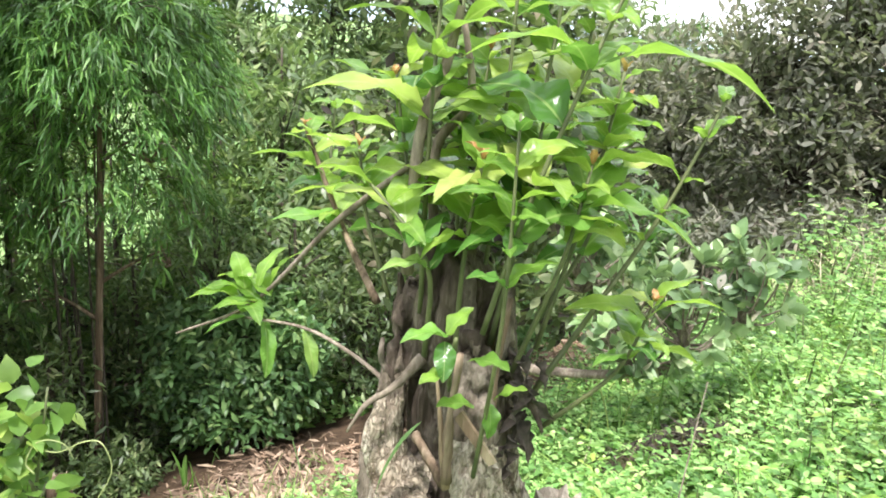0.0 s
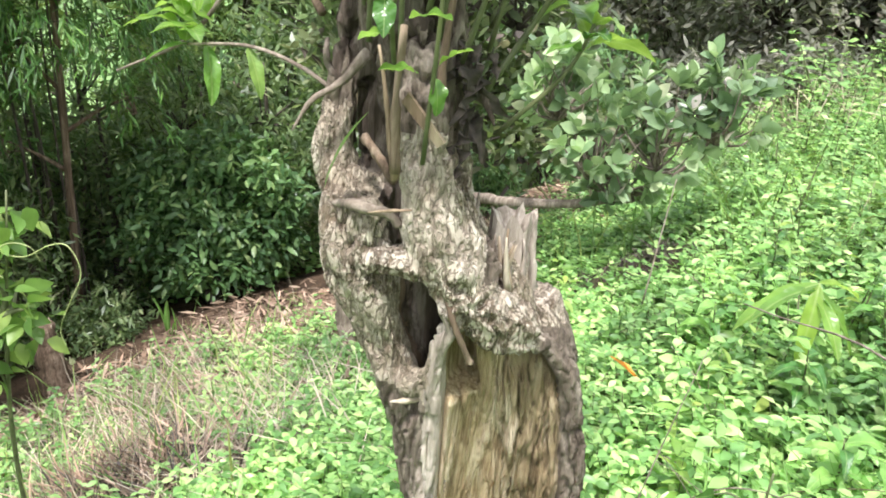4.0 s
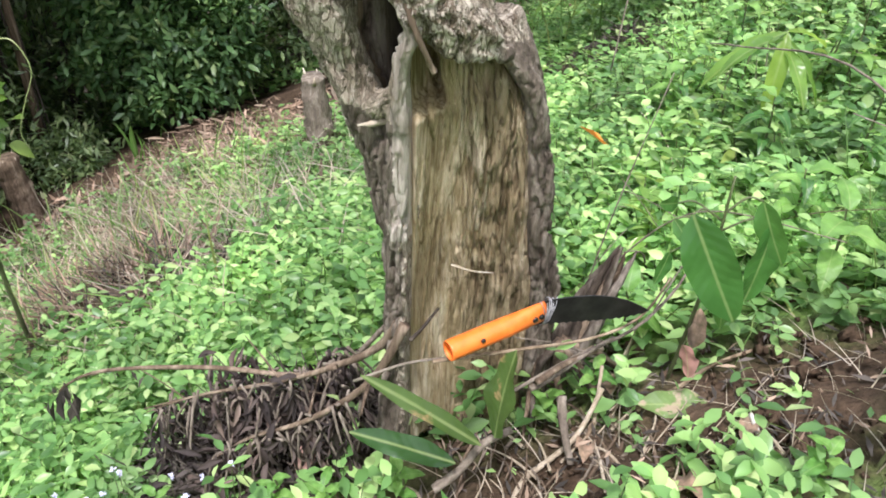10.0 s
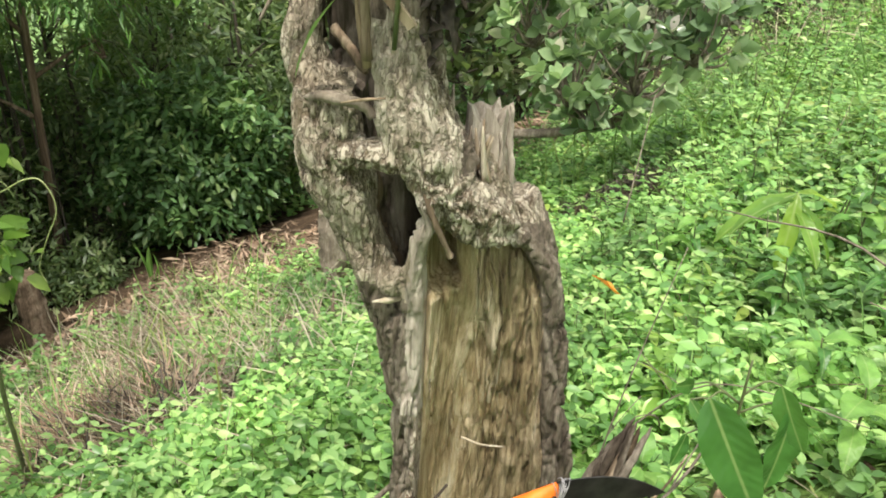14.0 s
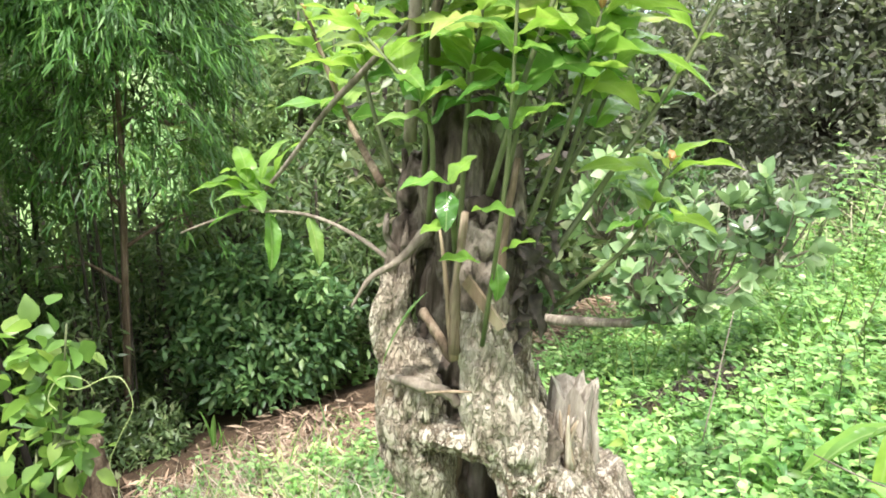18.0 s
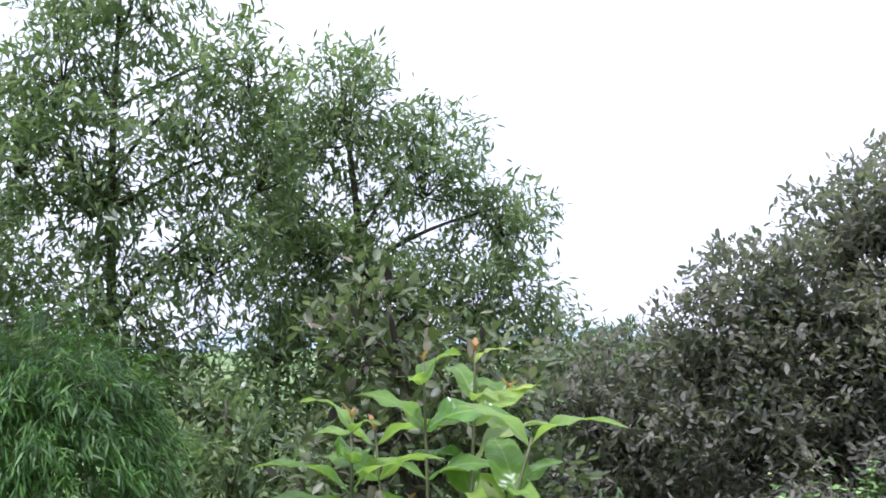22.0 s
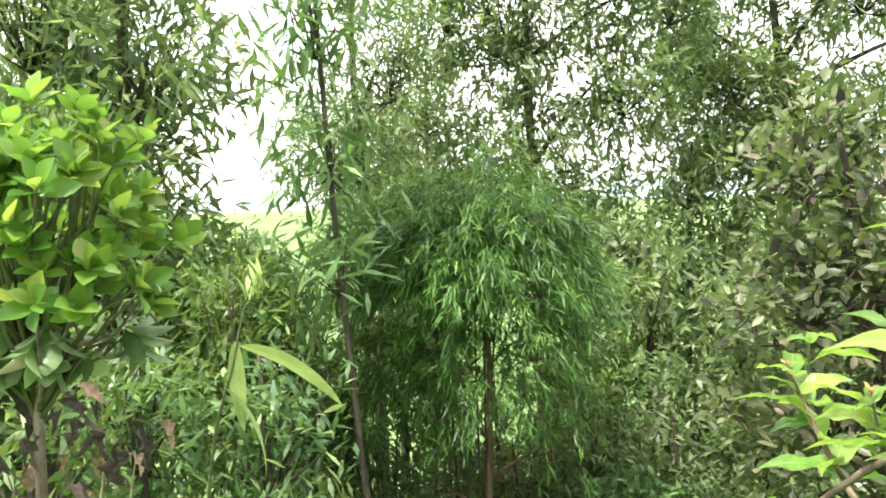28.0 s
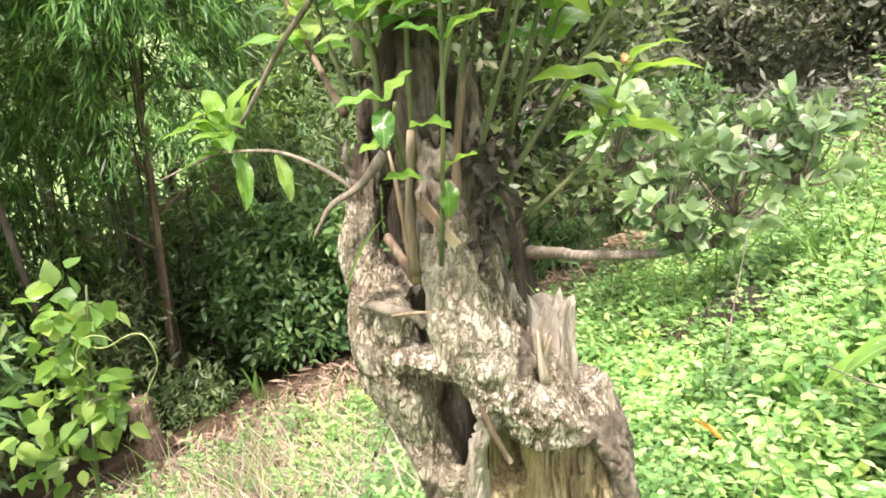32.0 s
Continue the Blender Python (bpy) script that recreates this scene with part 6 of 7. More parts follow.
tufts("green_grass", 260, (1.12, 1.35), (0.16, 0.16), 0.22, GRASS, "arching green grass among the weeds", 0.02, 0.6)
tufts("green_grass", 260, (-0.3, 1.9), (0.4, 0.3), 0.16, GRASS, "thin green grass among the herbs", 0.03, 0.7)
tufts("green_grass", 500, (1.6, 4.4), (0.6, 0.6), 0.35, GRASS, "tall green grass under the low branch", 0.03, 0.45)


def litter(name, n, mat, size, form, label, where, lift=0.02):
    x, y = where(n)
    m = len(x)
    way = np.stack([rng.standard_normal(m), rng.standard_normal(m), 0.25 * rng.standard_normal(m)], -1)
    v, f = leaves(form, on_ground(x, y, lift) + 0.02 * rng.random((m, 1)) * (0, 0, 1), way, size * rng.uniform(0.5, 1.3, m), np.tile((0.0, 0.0, 1.0), (m, 1)) + 0.5 * rng.standard_normal((m, 3)))
    return add(name, quads_mesh(name, v, f, mat), None, label, "leaf litter", "", "stuff")


def band(n):
    x = rng.uniform(-3.6, 1.2, n)
    return x, litter_line(x) + 0.2 + 0.55 * rng.standard_normal(n)


def dug(n):
    return 0.7 + 0.4 * rng.standard_normal(n), 0.85 + 0.2 * rng.standard_normal(n)


def below(n):
    return -1.2 + 0.5 * rng.standard_normal(n), 2.9 + 0.6 * rng.standard_normal(n)


litter("leaf_litter", 15000, DRYLEAF, 0.11, LANCE_LEAF, "thick bed of dry brown acacia leaves", band)
litter("leaf_litter", 260, DRYLEAF, 0.028, LANCE_LEAF, "scattered dry leaves on bare soil", dug, 0.01)
litter("leaf_litter", 900, DEADLEAF, 0.028, SICKLE_LEAF, "dark rotting leaf scraps on bare soil", dug, 0.006)
litter("leaf_litter", 900, DRYLEAF, 0.05, LANCE_LEAF, "dry leaves caught in the grass", below)

litter("green_scraps", 140, HERB, 0.018, OVATE_LEAF, "scraps of green leaf strewn over the dug soil", dug, 0.014)
tufts("dry_grass", 260, (0.78, 0.85), (0.22, 0.12), 0.09, STRAW, "short pale straw strewn over the dug soil", 0.02, 1.2)


def crumbs():
    x, y = dug(900)
    r = 0.004 + 0.012 * rng.random(900) ** 3
    corner = np.array([(-1, -1, -0.6), (1, -0.8, -0.5), (0.9, 1, -0.6), (-1, 0.8, -0.5), (-0.6, -0.6, 0.7), (0.7, -0.5, 0.6), (0.5, 0.7, 0.8), (-0.7, 0.5, 0.6)])
    q = np.array([(0, 1, 5, 4), (1, 2, 6, 5), (2, 3, 7, 6), (3, 0, 4, 7), (4, 5, 6, 7), (3, 2, 1, 0)])
    v = on_ground(x, y, 0.004)[:, None] + r[:, None, None] * (corner + 0.3 * rng.standard_normal((900, 8, 3)))
    f = (q[None] + 8 * np.arange(900)[:, None, None]).reshape(-1, 4)
    add("soil_crumbs", quads_mesh("soil_crumbs", v.reshape(-1, 3), f, SOIL), None, "loose crumbs of brown soil on the dug patch", "soil", "", "stuff")


crumbs()

# ---- things round the stump ----
def build_saw():
    a, b = Vector((0.252, 0.862, 0.334)), Vector((0.402, 0.945, 0.345))
    saw = empty("pruning_saw", a, "pruning saw with bright orange tube handle and dark blade", "saw")
    w = b - a
    orange = plain_material("orange painted tube", (0.78, 0.16, 0.022), (0.86, 0.21, 0.035), 0.35, 60, 0, (1, 1, 1), 0.1)
    steel = plain_material("dark blued steel", (0.02, 0.02, 0.02), (0.05, 0.047, 0.045), 0.4, 30, 0.6)
    side = 20
    x = w.normalized()
    y = Vector((0, 0, 1)).cross(x).normalized()
    z = x.cross(y)
    rot = Matrix((x, y, z)).transposed()
    length = w.length
    verts, faces = [], []
    # open tube with a wall, flattened towards the blade
    for r, order in ((0.0165, 1), (0.0145, -1)):
        for t in (0, 0.02, 0.3, 0.6, 0.8, 0.92, 1.0):
            flat = 1 - 0.55 * max(0.0, (t - 0.6) / 0.4) ** 1.3
            tall = 1 + 0.25 * max(0.0, (t - 0.6) / 0.4)
            for j in range(side):
                c = 2 * math.pi * j / side
                verts.append(rot @ Vector((t * length, r * flat * math.cos(c), r * tall * math.sin(c))))
    rows = 7
    for k in range(2):
        for i in range(rows - 1):
            for j in range(side):
                q = (j + 1) % side
                o = k * rows * side
                f = (o + i * side + j, o + i * side + q, o + (i + 1) * side + q, o + (i + 1) * side + j)
                faces.append(f if k else f[::-1])
    for j in range(side):
        q = (j + 1) % side
        for i in (0, rows - 1):
            f = (i * side + j, i * side + q, (rows + i) * side + q, (rows + i) * side + j)
            faces.append(f if i == 0 else f[::-1])
    h = add("handle", mesh_of("handle", verts, faces, orange), saw, "hollow orange tube handle")
    for t, s in ((0.3, 0.004), (0.86, 0.005), (0.93, 0.005)):
        p = rot @ Vector((t * length, -0.0145 * (1 if t < 0.6 else 0.72), 0.002 if t > 0.6 else 0.009))
        d = rot @ Vector((0, -1, 0))
        add("rivet", mesh_of("rivet", *tube([(*p, s), (*(p + d * 0.003), s * 0.9)], 10, 1), steel), h, "dark rivet hole")
    # curved blade with teeth, folded out nearly level
    n = 30
    bx = (Vector((0.59, 1.0, 0.304)) - Vector((0.405, 0.945, 0.343))).normalized()
    by = Vector((0, 0, 1)).cross(bx).normalized()
    brot = Matrix((bx, by, bx.cross(by))).transposed()
    start = w * 0.96
    top, low = [], []
    for i in range(n + 1):
        t = i / n
        bow = 0.012 * math.sin(math.pi * t)
        top.append((0.205 * t, bow + 0.024 * (1 - t**3)))
        low.append((0.205 * t, 0.4 * bow - 0.026 * (1 - t**4) + (0.003 if i % 2 else 0.0)))
    bv = [start + brot @ Vector((u, s, q)) for s in (-0.0012, 0.0012) for u, q in top + low]
    m = 2 * (n + 1)
    bf = []
    for i in range(n):
        a1, a2, b1, b2 = i, i + 1, n + 1 + i, n + 2 + i
        bf += [(a1, a2, b2, b1), (m + a2, m + a1, m + b1, m + b2), (a2, a1, m + a1, m + a2), (b1, b2, m + b2, m + b1)]
    bf += [(0, n + 1, m + n + 1, m), (n, m + n, m + m - 1, m - 1)]
    add("blade", mesh_of("blade", bv, bf, steel, False), saw, "curved dark steel blade with fine teeth")
    # string tied at the joint
    cord = plain_material("clear wound string", (0.2, 0.19, 0.2), (0.45, 0.43, 0.45), 0.4, 80)
    loops = []
    for k in range(9):
        u, tilt, q = length + rng.uniform(-0.004, 0.014), rng.uniform(-0.012, 0.012), rng.uniform(0.75, 1.25)
        ring = [(*(rot @ Vector((u + tilt * math.sin(c), 0.008 * q * math.cos(c), 0.022 * q * math.sin(c)))), 0.0007) for c in np.linspace(rng.uniform(0, 2), 6.0, 12)]
        loops.append(tube(ring, 5, 2))
    add("string", mesh_of("string", *joined(loops), cord), saw, "pale string wound round the joint")


build_saw()


def stick(points, r0, r1, label, mat=TWIG, name="dead_stick", group="dead sticks", forks=0):
    base = np.array(points[0], float)
    n = len(points)
    rows = [(*(np.array(p) - base), r0 + (r1 - r0) * i / (n - 1)) for i, p in enumerate(points)]
    ob = add(name, mesh_of(name, *tube(rows, 7, 5, 0.06), mat), None, label, "stick", group)
    ob.location = base
    path = spline(np.array(rows), 6)
    for k in range(forks):
        p = path[int((0.3 + 0.6 * k / forks) * (len(path) - 1))]
        d = unit(rng.standard_normal(3) * (1, 1, 0.5) + (0, 0, 0.4))
        add("side_twig", mesh_of("side_twig", *tube([(*p[:3], p[3] * 0.6), (*(p[:3] + 0.06 * d), p[3] * 0.5), (*(p[:3] + 0.13 * d + (0, 0, -0.01)), 0.001)], 5, 4), mat), ob)
    return ob


def lying_leaf(base, tip, mesh, label, category="leaf", group="fallen leaves", name="fallen_leaf", roll=0.0):
    a, b = Vector(base), Vector(tip)
    w = (b - a).normalized()
    side = Vector((0, 0, 1)).cross(w).normalized()
    m = Matrix((w, side, w.cross(side))).transposed().to_4x4() @ Matrix.Rotation(roll, 4, "X")
    ob = add(name, mesh, None, label, category, group)
    s = (b - a).length
    ob.matrix_world = Matrix.Translation(a) @ m @ Matrix.Diagonal((s, s, s, 1))
    return ob


# fallen branch with shrivelled leaves, and loose sticks about the foot of the stump
MAIN_BRANCH = [(0.173, 0.98, 0.279), (0.144, 0.996, 0.211), (0.102, 1.011, 0.162), (0.049, 1.027, 0.119), (-0.018, 1.042, 0.078), (-0.178, 1.058, 0.075), (-0.344, 1.073, 0.05), (-0.432, 1.089, 0.014), (-0.491, 1.104, -0.033), (-0.526, 1.12, -0.075)]
SIDE_BRANCH = [(0.063, 1.0, 0.149), (-0.013, 1.02, 0.096), (-0.083, 1.04, 0.052), (-0.189, 1.06, 0.003), (-0.278, 1.08, -0.049), (-0.352, 1.1, -0.098)]
LOW_BRANCH = [(0.184, 0.96, 0.292), (0.161, 0.957, 0.23), (0.136, 0.953, 0.179), (0.102, 0.95, 0.136), (0.054, 0.962, 0.079), (-0.013, 0.975, 0.019), (-0.081, 0.988, -0.026), (-0.131, 1.0, -0.069), (-0.2, 1.02, -0.15)]
br = stick(MAIN_BRANCH, 0.0085, 0.0018, "long bent fallen branch with a few shrivelled leaves", STEM, "fallen_branch", "fallen branches", 0)
for (x, y, z), n, s in (((-0.52, 1.12, -0.085), 11, 0.065), ((-0.352, 1.074, 0.045), 5, 0.028)):
    v, f = leaves(OVATE_LEAF, np.array([(x - 0.173, y - 0.98, z - 0.279)]) + (0.018, 0.012, 0.012) * rng.standard_normal((n, 3)), np.array([(0.05, 0, -1.0)]) + 0.28 * rng.standard_normal((n, 3)), s, None, 0.6)
    add("shrivelled_leaves", quads_mesh("shrivelled_leaves", v, f, DEADLEAF), br, "black shrivelled leaves hanging from the branch")
stick(SIDE_BRANCH, 0.0055, 0.0015, "thin fallen branch lying over the brush", STEM, "fallen_branch", "fallen branches", 4)
stick(LOW_BRANCH, 0.0095, 0.002, "bark-covered branch leaning on the trunk over the brush", STEM, "fallen_branch", "fallen branches", 2)
stick([(0.102, 0.92, 0.2), (0.186, 0.9, 0.264), (0.247, 0.88, 0.301)], 0.0028, 0.002, "thin grey twig reaching to the saw")
stick([(0.256, 1.03, 0.364), (0.29, 1.02, 0.36), (0.327, 1.03, 0.349)], 0.002, 0.001, "pale thread of wood on the heartwood", PALE)
stick([(0.23, 0.87, 0.303), (0.373, 0.916, 0.289), (0.482, 0.962, 0.269), (0.558, 1.008, 0.26), (0.607, 1.054, 0.259), (0.65, 1.1, 0.293)], 0.0032, 0.002, "tan stick crossing the saw blade", SPLIT)
stick([(0.194, 0.93, 0.287), (0.213, 0.94, 0.306), (0.237, 0.95, 0.34)], 0.0035, 0.002, "thin dark twig leaning on the trunk", ROT_AND_SHADE)
stick([(0.239, 0.8, 0.079), (0.278, 0.82, 0.1), (0.317, 0.84, 0.148), (0.363, 0.86, 0.16)], 0.0085, 0.006, "grey stick at the foot of the stump")
stick([(0.365, 0.78, 0.06), (0.392, 0.837, 0.06), (0.477, 0.893, 0.1), (0.525, 0.95, 0.167)], 0.006, 0.004, "straight dry stalk leaning in the litter", PALE)
stick([(0.449, 0.92, 0.177), (0.452, 0.88, 0.146), (0.465, 0.84, 0.101)], 0.0085, 0.006, "thick broken bark-stripped stick", TWIG)
stick([(0.422, 0.79, 0.063), (0.473, 0.855, 0.058), (0.513, 0.92, 0.114)], 0.006, 0.004, "dry reed stalk lying on the soil", SPLIT)
stick([(0.481, 0.8, 0.05), (0.509, 0.89, 0.06), (0.525, 0.98, 0.191)], 0.005, 0.003, "dry reed stalk lying on the soil", PALE)
stick([(0.4, 0.9, 0.232), (0.46, 0.96, 0.217), (0.532, 1.02, 0.193)], 0.006, 0.004, "short stout stick beside the stump", STEM)
stick([(0.393, 0.9, 0.218), (0.423, 0.94, 0.189), (0.492, 0.98, 0.218), (0.547, 1.02, 0.221)], 0.0055, 0.003, "grey stick propped against the rootstock")
stick([(0.37, 0.99, 0.1), (0.48, 1.0, 0.19), (0.584, 1.03, 0.235), (0.676, 1.12, 0.26), (0.73, 1.2, 0.3)], 0.004, 0.002, "slender stick passing under the saw blade", TWIG, "dead_stick", "dead sticks", 2)
stick([(0.74, 0.86, 0.214), (0.741, 0.79, 0.211), (0.745, 0.72, 0.196)], 0.0042, 0.0035, "white peeled stick on the soil", BLEACHED)
stick([(0.707, 0.72, 0.174), (0.808, 0.75, 0.162), (0.905, 0.78, 0.187)], 0.004, 0.003, "thin pale stalk lying in the weeds", PALE)
stick([(0.594, 0.95, 0.111), (0.672, 0.992, 0.125), (0.741, 1.035, 0.141), (0.838, 1.078, 0.145), (0.947, 1.12, 0.135)], 0.0055, 0.002, "brown stalk lying across the dug soil", SPLIT)
stick([(0.583, 0.76, 0.112), (0.568, 0.83, 0.125), (0.564, 0.9, 0.139)], 0.004, 0.002, "thin brown twig on the litter", STEM)
stick([(0.0, 1.3, -0.21), (0.07, 1.3, -0.12), (0.134, 1.3, -0.03)], 0.007, 0.006, "cut grey stick behind the stump", TWIG)
stick([(0.6, 1.3, 0.16), (0.68, 1.26, 0.3), (0.76, 1.2, 0.37), (0.9, 1.05, 0.42)], 0.0018, 0.001, "bare arching twig among the weeds", TWIG, "dead_stick", "dead sticks", 1)
stick([(0.52, 1.2, 0.1), (0.56, 1.22, 0.35), (0.63, 1.28, 0.6)], 0.002, 0.0008, "thin upright dead twig", TWIG, "dead_stick", "dead sticks", 2)
stick([(1.12, 0.7, 0.35), (0.95, 0.95, 0.6), (0.88, 1.2, 0.66), (0.83, 1.5, 0.56), (0.82, 1.66, 0.5)], 0.0026, 0.0014, "long thin branch arching over the weeds", TWIG, "dead_stick", "dead sticks", 1)
for k in range(90):
    x, y = 0.42 + 0.17 * rng.standard_normal(), 0.84 + 0.1 * rng.standard_normal()
    a, s = rng.uniform(0.7, 2.2), rng.uniform(0.08, 0.22)
    p0 = (x, y, g(x, y) + 0.012)
    x1, y1 = x + s * math.cos(a), y + s * math.sin(a)
    stick([p0, (0.5 * (x + x1) + 0.01, 0.5 * (y + y1), g(0.5 * (x + x1), 0.5 * (y + y1)) + 0.025), (x1, y1, g(x1, y1) + 0.015)], rng.uniform(0.0012, 0.004), 0.0008, "dry broken stalk in the trampled litter", (PALE, TWIG, STEM)[k % 3], "dry_stalk", "dry stalks")

# thin dead stems among the herbs up the slope
for k in range(46):
    x, y = rng.uniform(0.6, 2.2), rng.uniform(1.3, 3.6)
    a, s = rng.uniform(0, 6.28), rng.uniform(0.12, 0.4)
    p0, p1 = (x, y, g(x, y) + 0.02), (x + s * math.cos(a), y + s * math.sin(a), g(x + s * math.cos(a), y + s * math.sin(a)) + rng.uniform(0.1, 0.28))
    stick([p0, (0.5 * (p0[0] + p1[0]) + 0.02, 0.5 * (p0[1] + p1[1]), 0.5 * (p0[2] + p1[2]) + 0.03), p1], rng.uniform(0.0014, 0.003), 0.0008, "thin dead stem among the green herbs", (TWIG, PALE, STEM)[k % 3])

# frayed dead root stock behind the saw
root = empty("dead_rootstock", (0.47, 1.08, 0.06), "dark frayed dead rootstock beside the trunk", "stump")
for k in range(19):
    a = 0.33 * k
    q = np.array((0.026 * math.cos(2.4 * k), 0.02 * math.sin(2.4 * k), 0.0))
    e = np.array((0.088, 0.045, 0.25)) + q * 0.4 + np.array((0.012, 0.008, 0.03)) * rng.standard_normal(3) - (0.03, 0.01, 0.09) * np.array(k % 4 == 0)
    m = 0.5 * (q + e) + 0.01 * rng.standard_normal(3)
    add("fibre", mesh_of("fibre", *tube([(*q, 0.014), (*m, 0.01), (*(0.25 * m + 0.75 * e), 0.006), (*e, 0.0012)], 6, 4, 0.2), (ROT_AND_SHADE, ROT_AND_SHADE, ROT_AND_SHADE, STEM)[k % 4]), root)
for k in range(9):
    a = rng.uniform(-2.6, 0.3)
    add("root", mesh_of("root", *tube([(0, 0, 0.09, 0.011), (0.07 * math.cos(a), 0.07 * math.sin(a), 0.06 + 0.02 * rng.random(), 0.007), (0.16 * math.cos(a + 0.3), 0.16 * math.sin(a + 0.3), -0.02, 0.003)], 6, 5, 0.15), (ROT_AND_SHADE, STEM)[k % 2]), root)


# brush heap
def brush_heap(name, cx, cy, rx, ry, high, twigs, dead, label):
    wood = []
    for k in range(twigs):
        a, q = rng.uniform(0, 6.28), rng.random() ** 0.6
        x, y = cx + rx * q * math.cos(a), cy + ry * q * math.sin(a)
        b = rng.uniform(0, 6.28)
        s = rng.uniform(0.05, 0.14)
        z = g(x, y) + high * (1 - q) * rng.random()
        d = np.array((math.cos(b), math.sin(b), 0.1 + 0.35 * rng.standard_normal()))
        p = np.array((x, y, z + 0.01))
        wood.append(tube([(*p, rng.uniform(0.0015, 0.004)), (*(p + 0.5 * s * d + 0.01 * rng.standard_normal(3)), 0.002), (*(p + s * d), 0.0008)], 5, 3))
    ob = add(name, mesh_of(name, *joined(wood), TREEBARK), None, label, "brush", "", "stuff")
    a, q = rng.uniform(0, 6.28, dead), rng.random(dead) ** 0.6
    x, y = cx + rx * q * np.cos(a), cy + ry * q * np.sin(a)
    place = on_ground(x, y) + np.stack([0 * x, 0 * x, 0.01 + high * (1 - q) * rng.random(dead)], -1)
    v, f = leaves(SICKLE_LEAF, place, rng.standard_normal((dead, 3)) * (0.8, 0.8, 0.6) - (0, 0, 0.5), 0.04 * rng.uniform(0.5, 1.4, dead), None, 1.4)
    tagged(add("dead_foliage", quads_mesh("dead_foliage", v, f, DEADLEAF), ob), kind="stuff")


brush_heap("brush_heap", -0.14, 1.12, 0.31, 0.19, 0.2, 620, 500, "heap of dark dry twigs and shrivelled leaves")


def hanging_dead_leaves():
    """Withered fronds that hang from the fallen branches down to the heap."""
    lines = np.vstack([spline(np.array(SIDE_BRANCH), 14)[6:], spline(np.array(LOW_BRANCH[3:]), 14), spline(np.array(MAIN_BRANCH[2:6]), 10) + (0, 0.05, -0.04)])
    fronds = []
    place, way, size = [], [], []
    for k in range(130):
        p = lines[int(rng.integers(len(lines)))] + 0.012 * rng.standard_normal(3)
        drop = rng.uniform(0.06, 0.24)
        q = p + np.array((rng.uniform(-0.05, 0.05), rng.uniform(-0.02, 0.05), -drop))
        q[2] = max(q[2], g(q[0], q[1]) + 0.01)
        mid = 0.5 * (p + q) + 0.018 * rng.standard_normal(3)
        fronds.append(tube([(*p, 0.003), (*mid, 0.0022), (*q, 0.0008)], 5, 3))
        for c in range(9):
            t = rng.random()
            place.append(p + t * (q - p) + 0.01 * rng.standard_normal(3))
            way.append(np.array((0, 0, -0.8)) + 0.55 * rng.standard_normal(3))
            size.append(rng.uniform(0.018, 0.055))
    ob = add("dead_fronds", mesh_of("dead_fronds", *joined(fronds), TWIG), None, "withered brown fronds hanging over the brush heap", "brush", "", "stuff")
    v, f = leaves(CURLED, np.array(place), np.array(way), np.array(size))
    tagged(add("dead_foliage", quads_mesh("dead_foliage", v, f, WITHERED), ob), kind="stuff")
    n = 330
    a, q = rng.uniform(0, 6.28, n), rng.random(n) ** 0.5
    x, y = -0.14 + 0.33 * q * np.cos(a), 1.1 + 0.2 * q * np.sin(a)
    v, f = leaves(CURLED, on_ground(x, y) + np.stack([0 * x, 0 * x, 0.02 + 0.15 * (1 - q) * rng.random(n)], -1), rng.standard_normal((n, 3)) * (1, 1, 0.4), rng.uniform(0.035, 0.1, n))
    add("dead_leaf_pile", quads_mesh("dead_leaf_pile", v, f, WITHERED), None, "pile of curled grey-brown dead leaves", "leaf litter", "", "stuff")


CURLED = leaf_form([0.04, 0.2, 0.26, 0.16, 0.02], 0.5, 0.6)
WITHERED = leaf_material("withered grey-brown leaf", [(0.0, (0.0236, 0.0199, 0.0179)), (0.5, (0.0525, 0.0446, 0.0378)), (0.85, (0.0945, 0.0788, 0.0656)), (1.0, (0.189, 0.158, 0.121))], 0.12, 0.75, False, (0.2, 0.1, 0.05))
hanging_dead_leaves()
brush_heap("brush_heap", -0.95, 2.26, 0.26, 0.17, 0.2, 90, 260, "small heap of dead grass and dark twigs")
brush_heap("brush_heap", 1.1, 3.68, 0.36, 0.2, 0.16, 150, 420, "dark dead twigs in a hollow of the slope")

# leaves lying about
GREEN_LEAF = big_leaf_mesh("fallen_green_leaf", 0.14, 0.1, 0.12, 0.12, FALLEN)
GLOSSY = leaf_material("glossy dark leaf", [(0.0, (0.014, 0.046, 0.007)), (1.0, (0.022, 0.065, 0.01))], 0.1, 0.28, True)
DARK_LEAF = big_leaf_mesh("fallen_dark_leaf", 0.24, 0.1, 0.12, 0.12, GLOSSY)
EATEN = leaf_material("pale eaten leaf", [(0.0, (0.12, 0.22, 0.04)), (1.0, (0.16, 0.26, 0.06))], 0.3, 0.5, True, (0.3, 0.4, 0.05), (3.5, 0.6, (0.42, 0.33, 0.22)))
PALE_LEAF = big_leaf_mesh("pale_leaf", 0.46, 0.12, 0.08, 0.14, EATEN)
OVAL_LEAF = big_leaf_mesh("fallen_oval_leaf", 0.5, 0.12, 0.08, 0.1, FALLEN)
BROWN_LEAF = big_leaf_mesh("fallen_brown_leaf", 0.45, 0.3, 0.3, 0.25, DRYLEAF)
ORANGE = leaf_material("orange dead leaf", [(0.0, (0.7, 0.24, 0.02)), (1.0, (0.8, 0.32, 0.03))], 0.2, 0.6, True, (0.4, 0.15, 0.0))
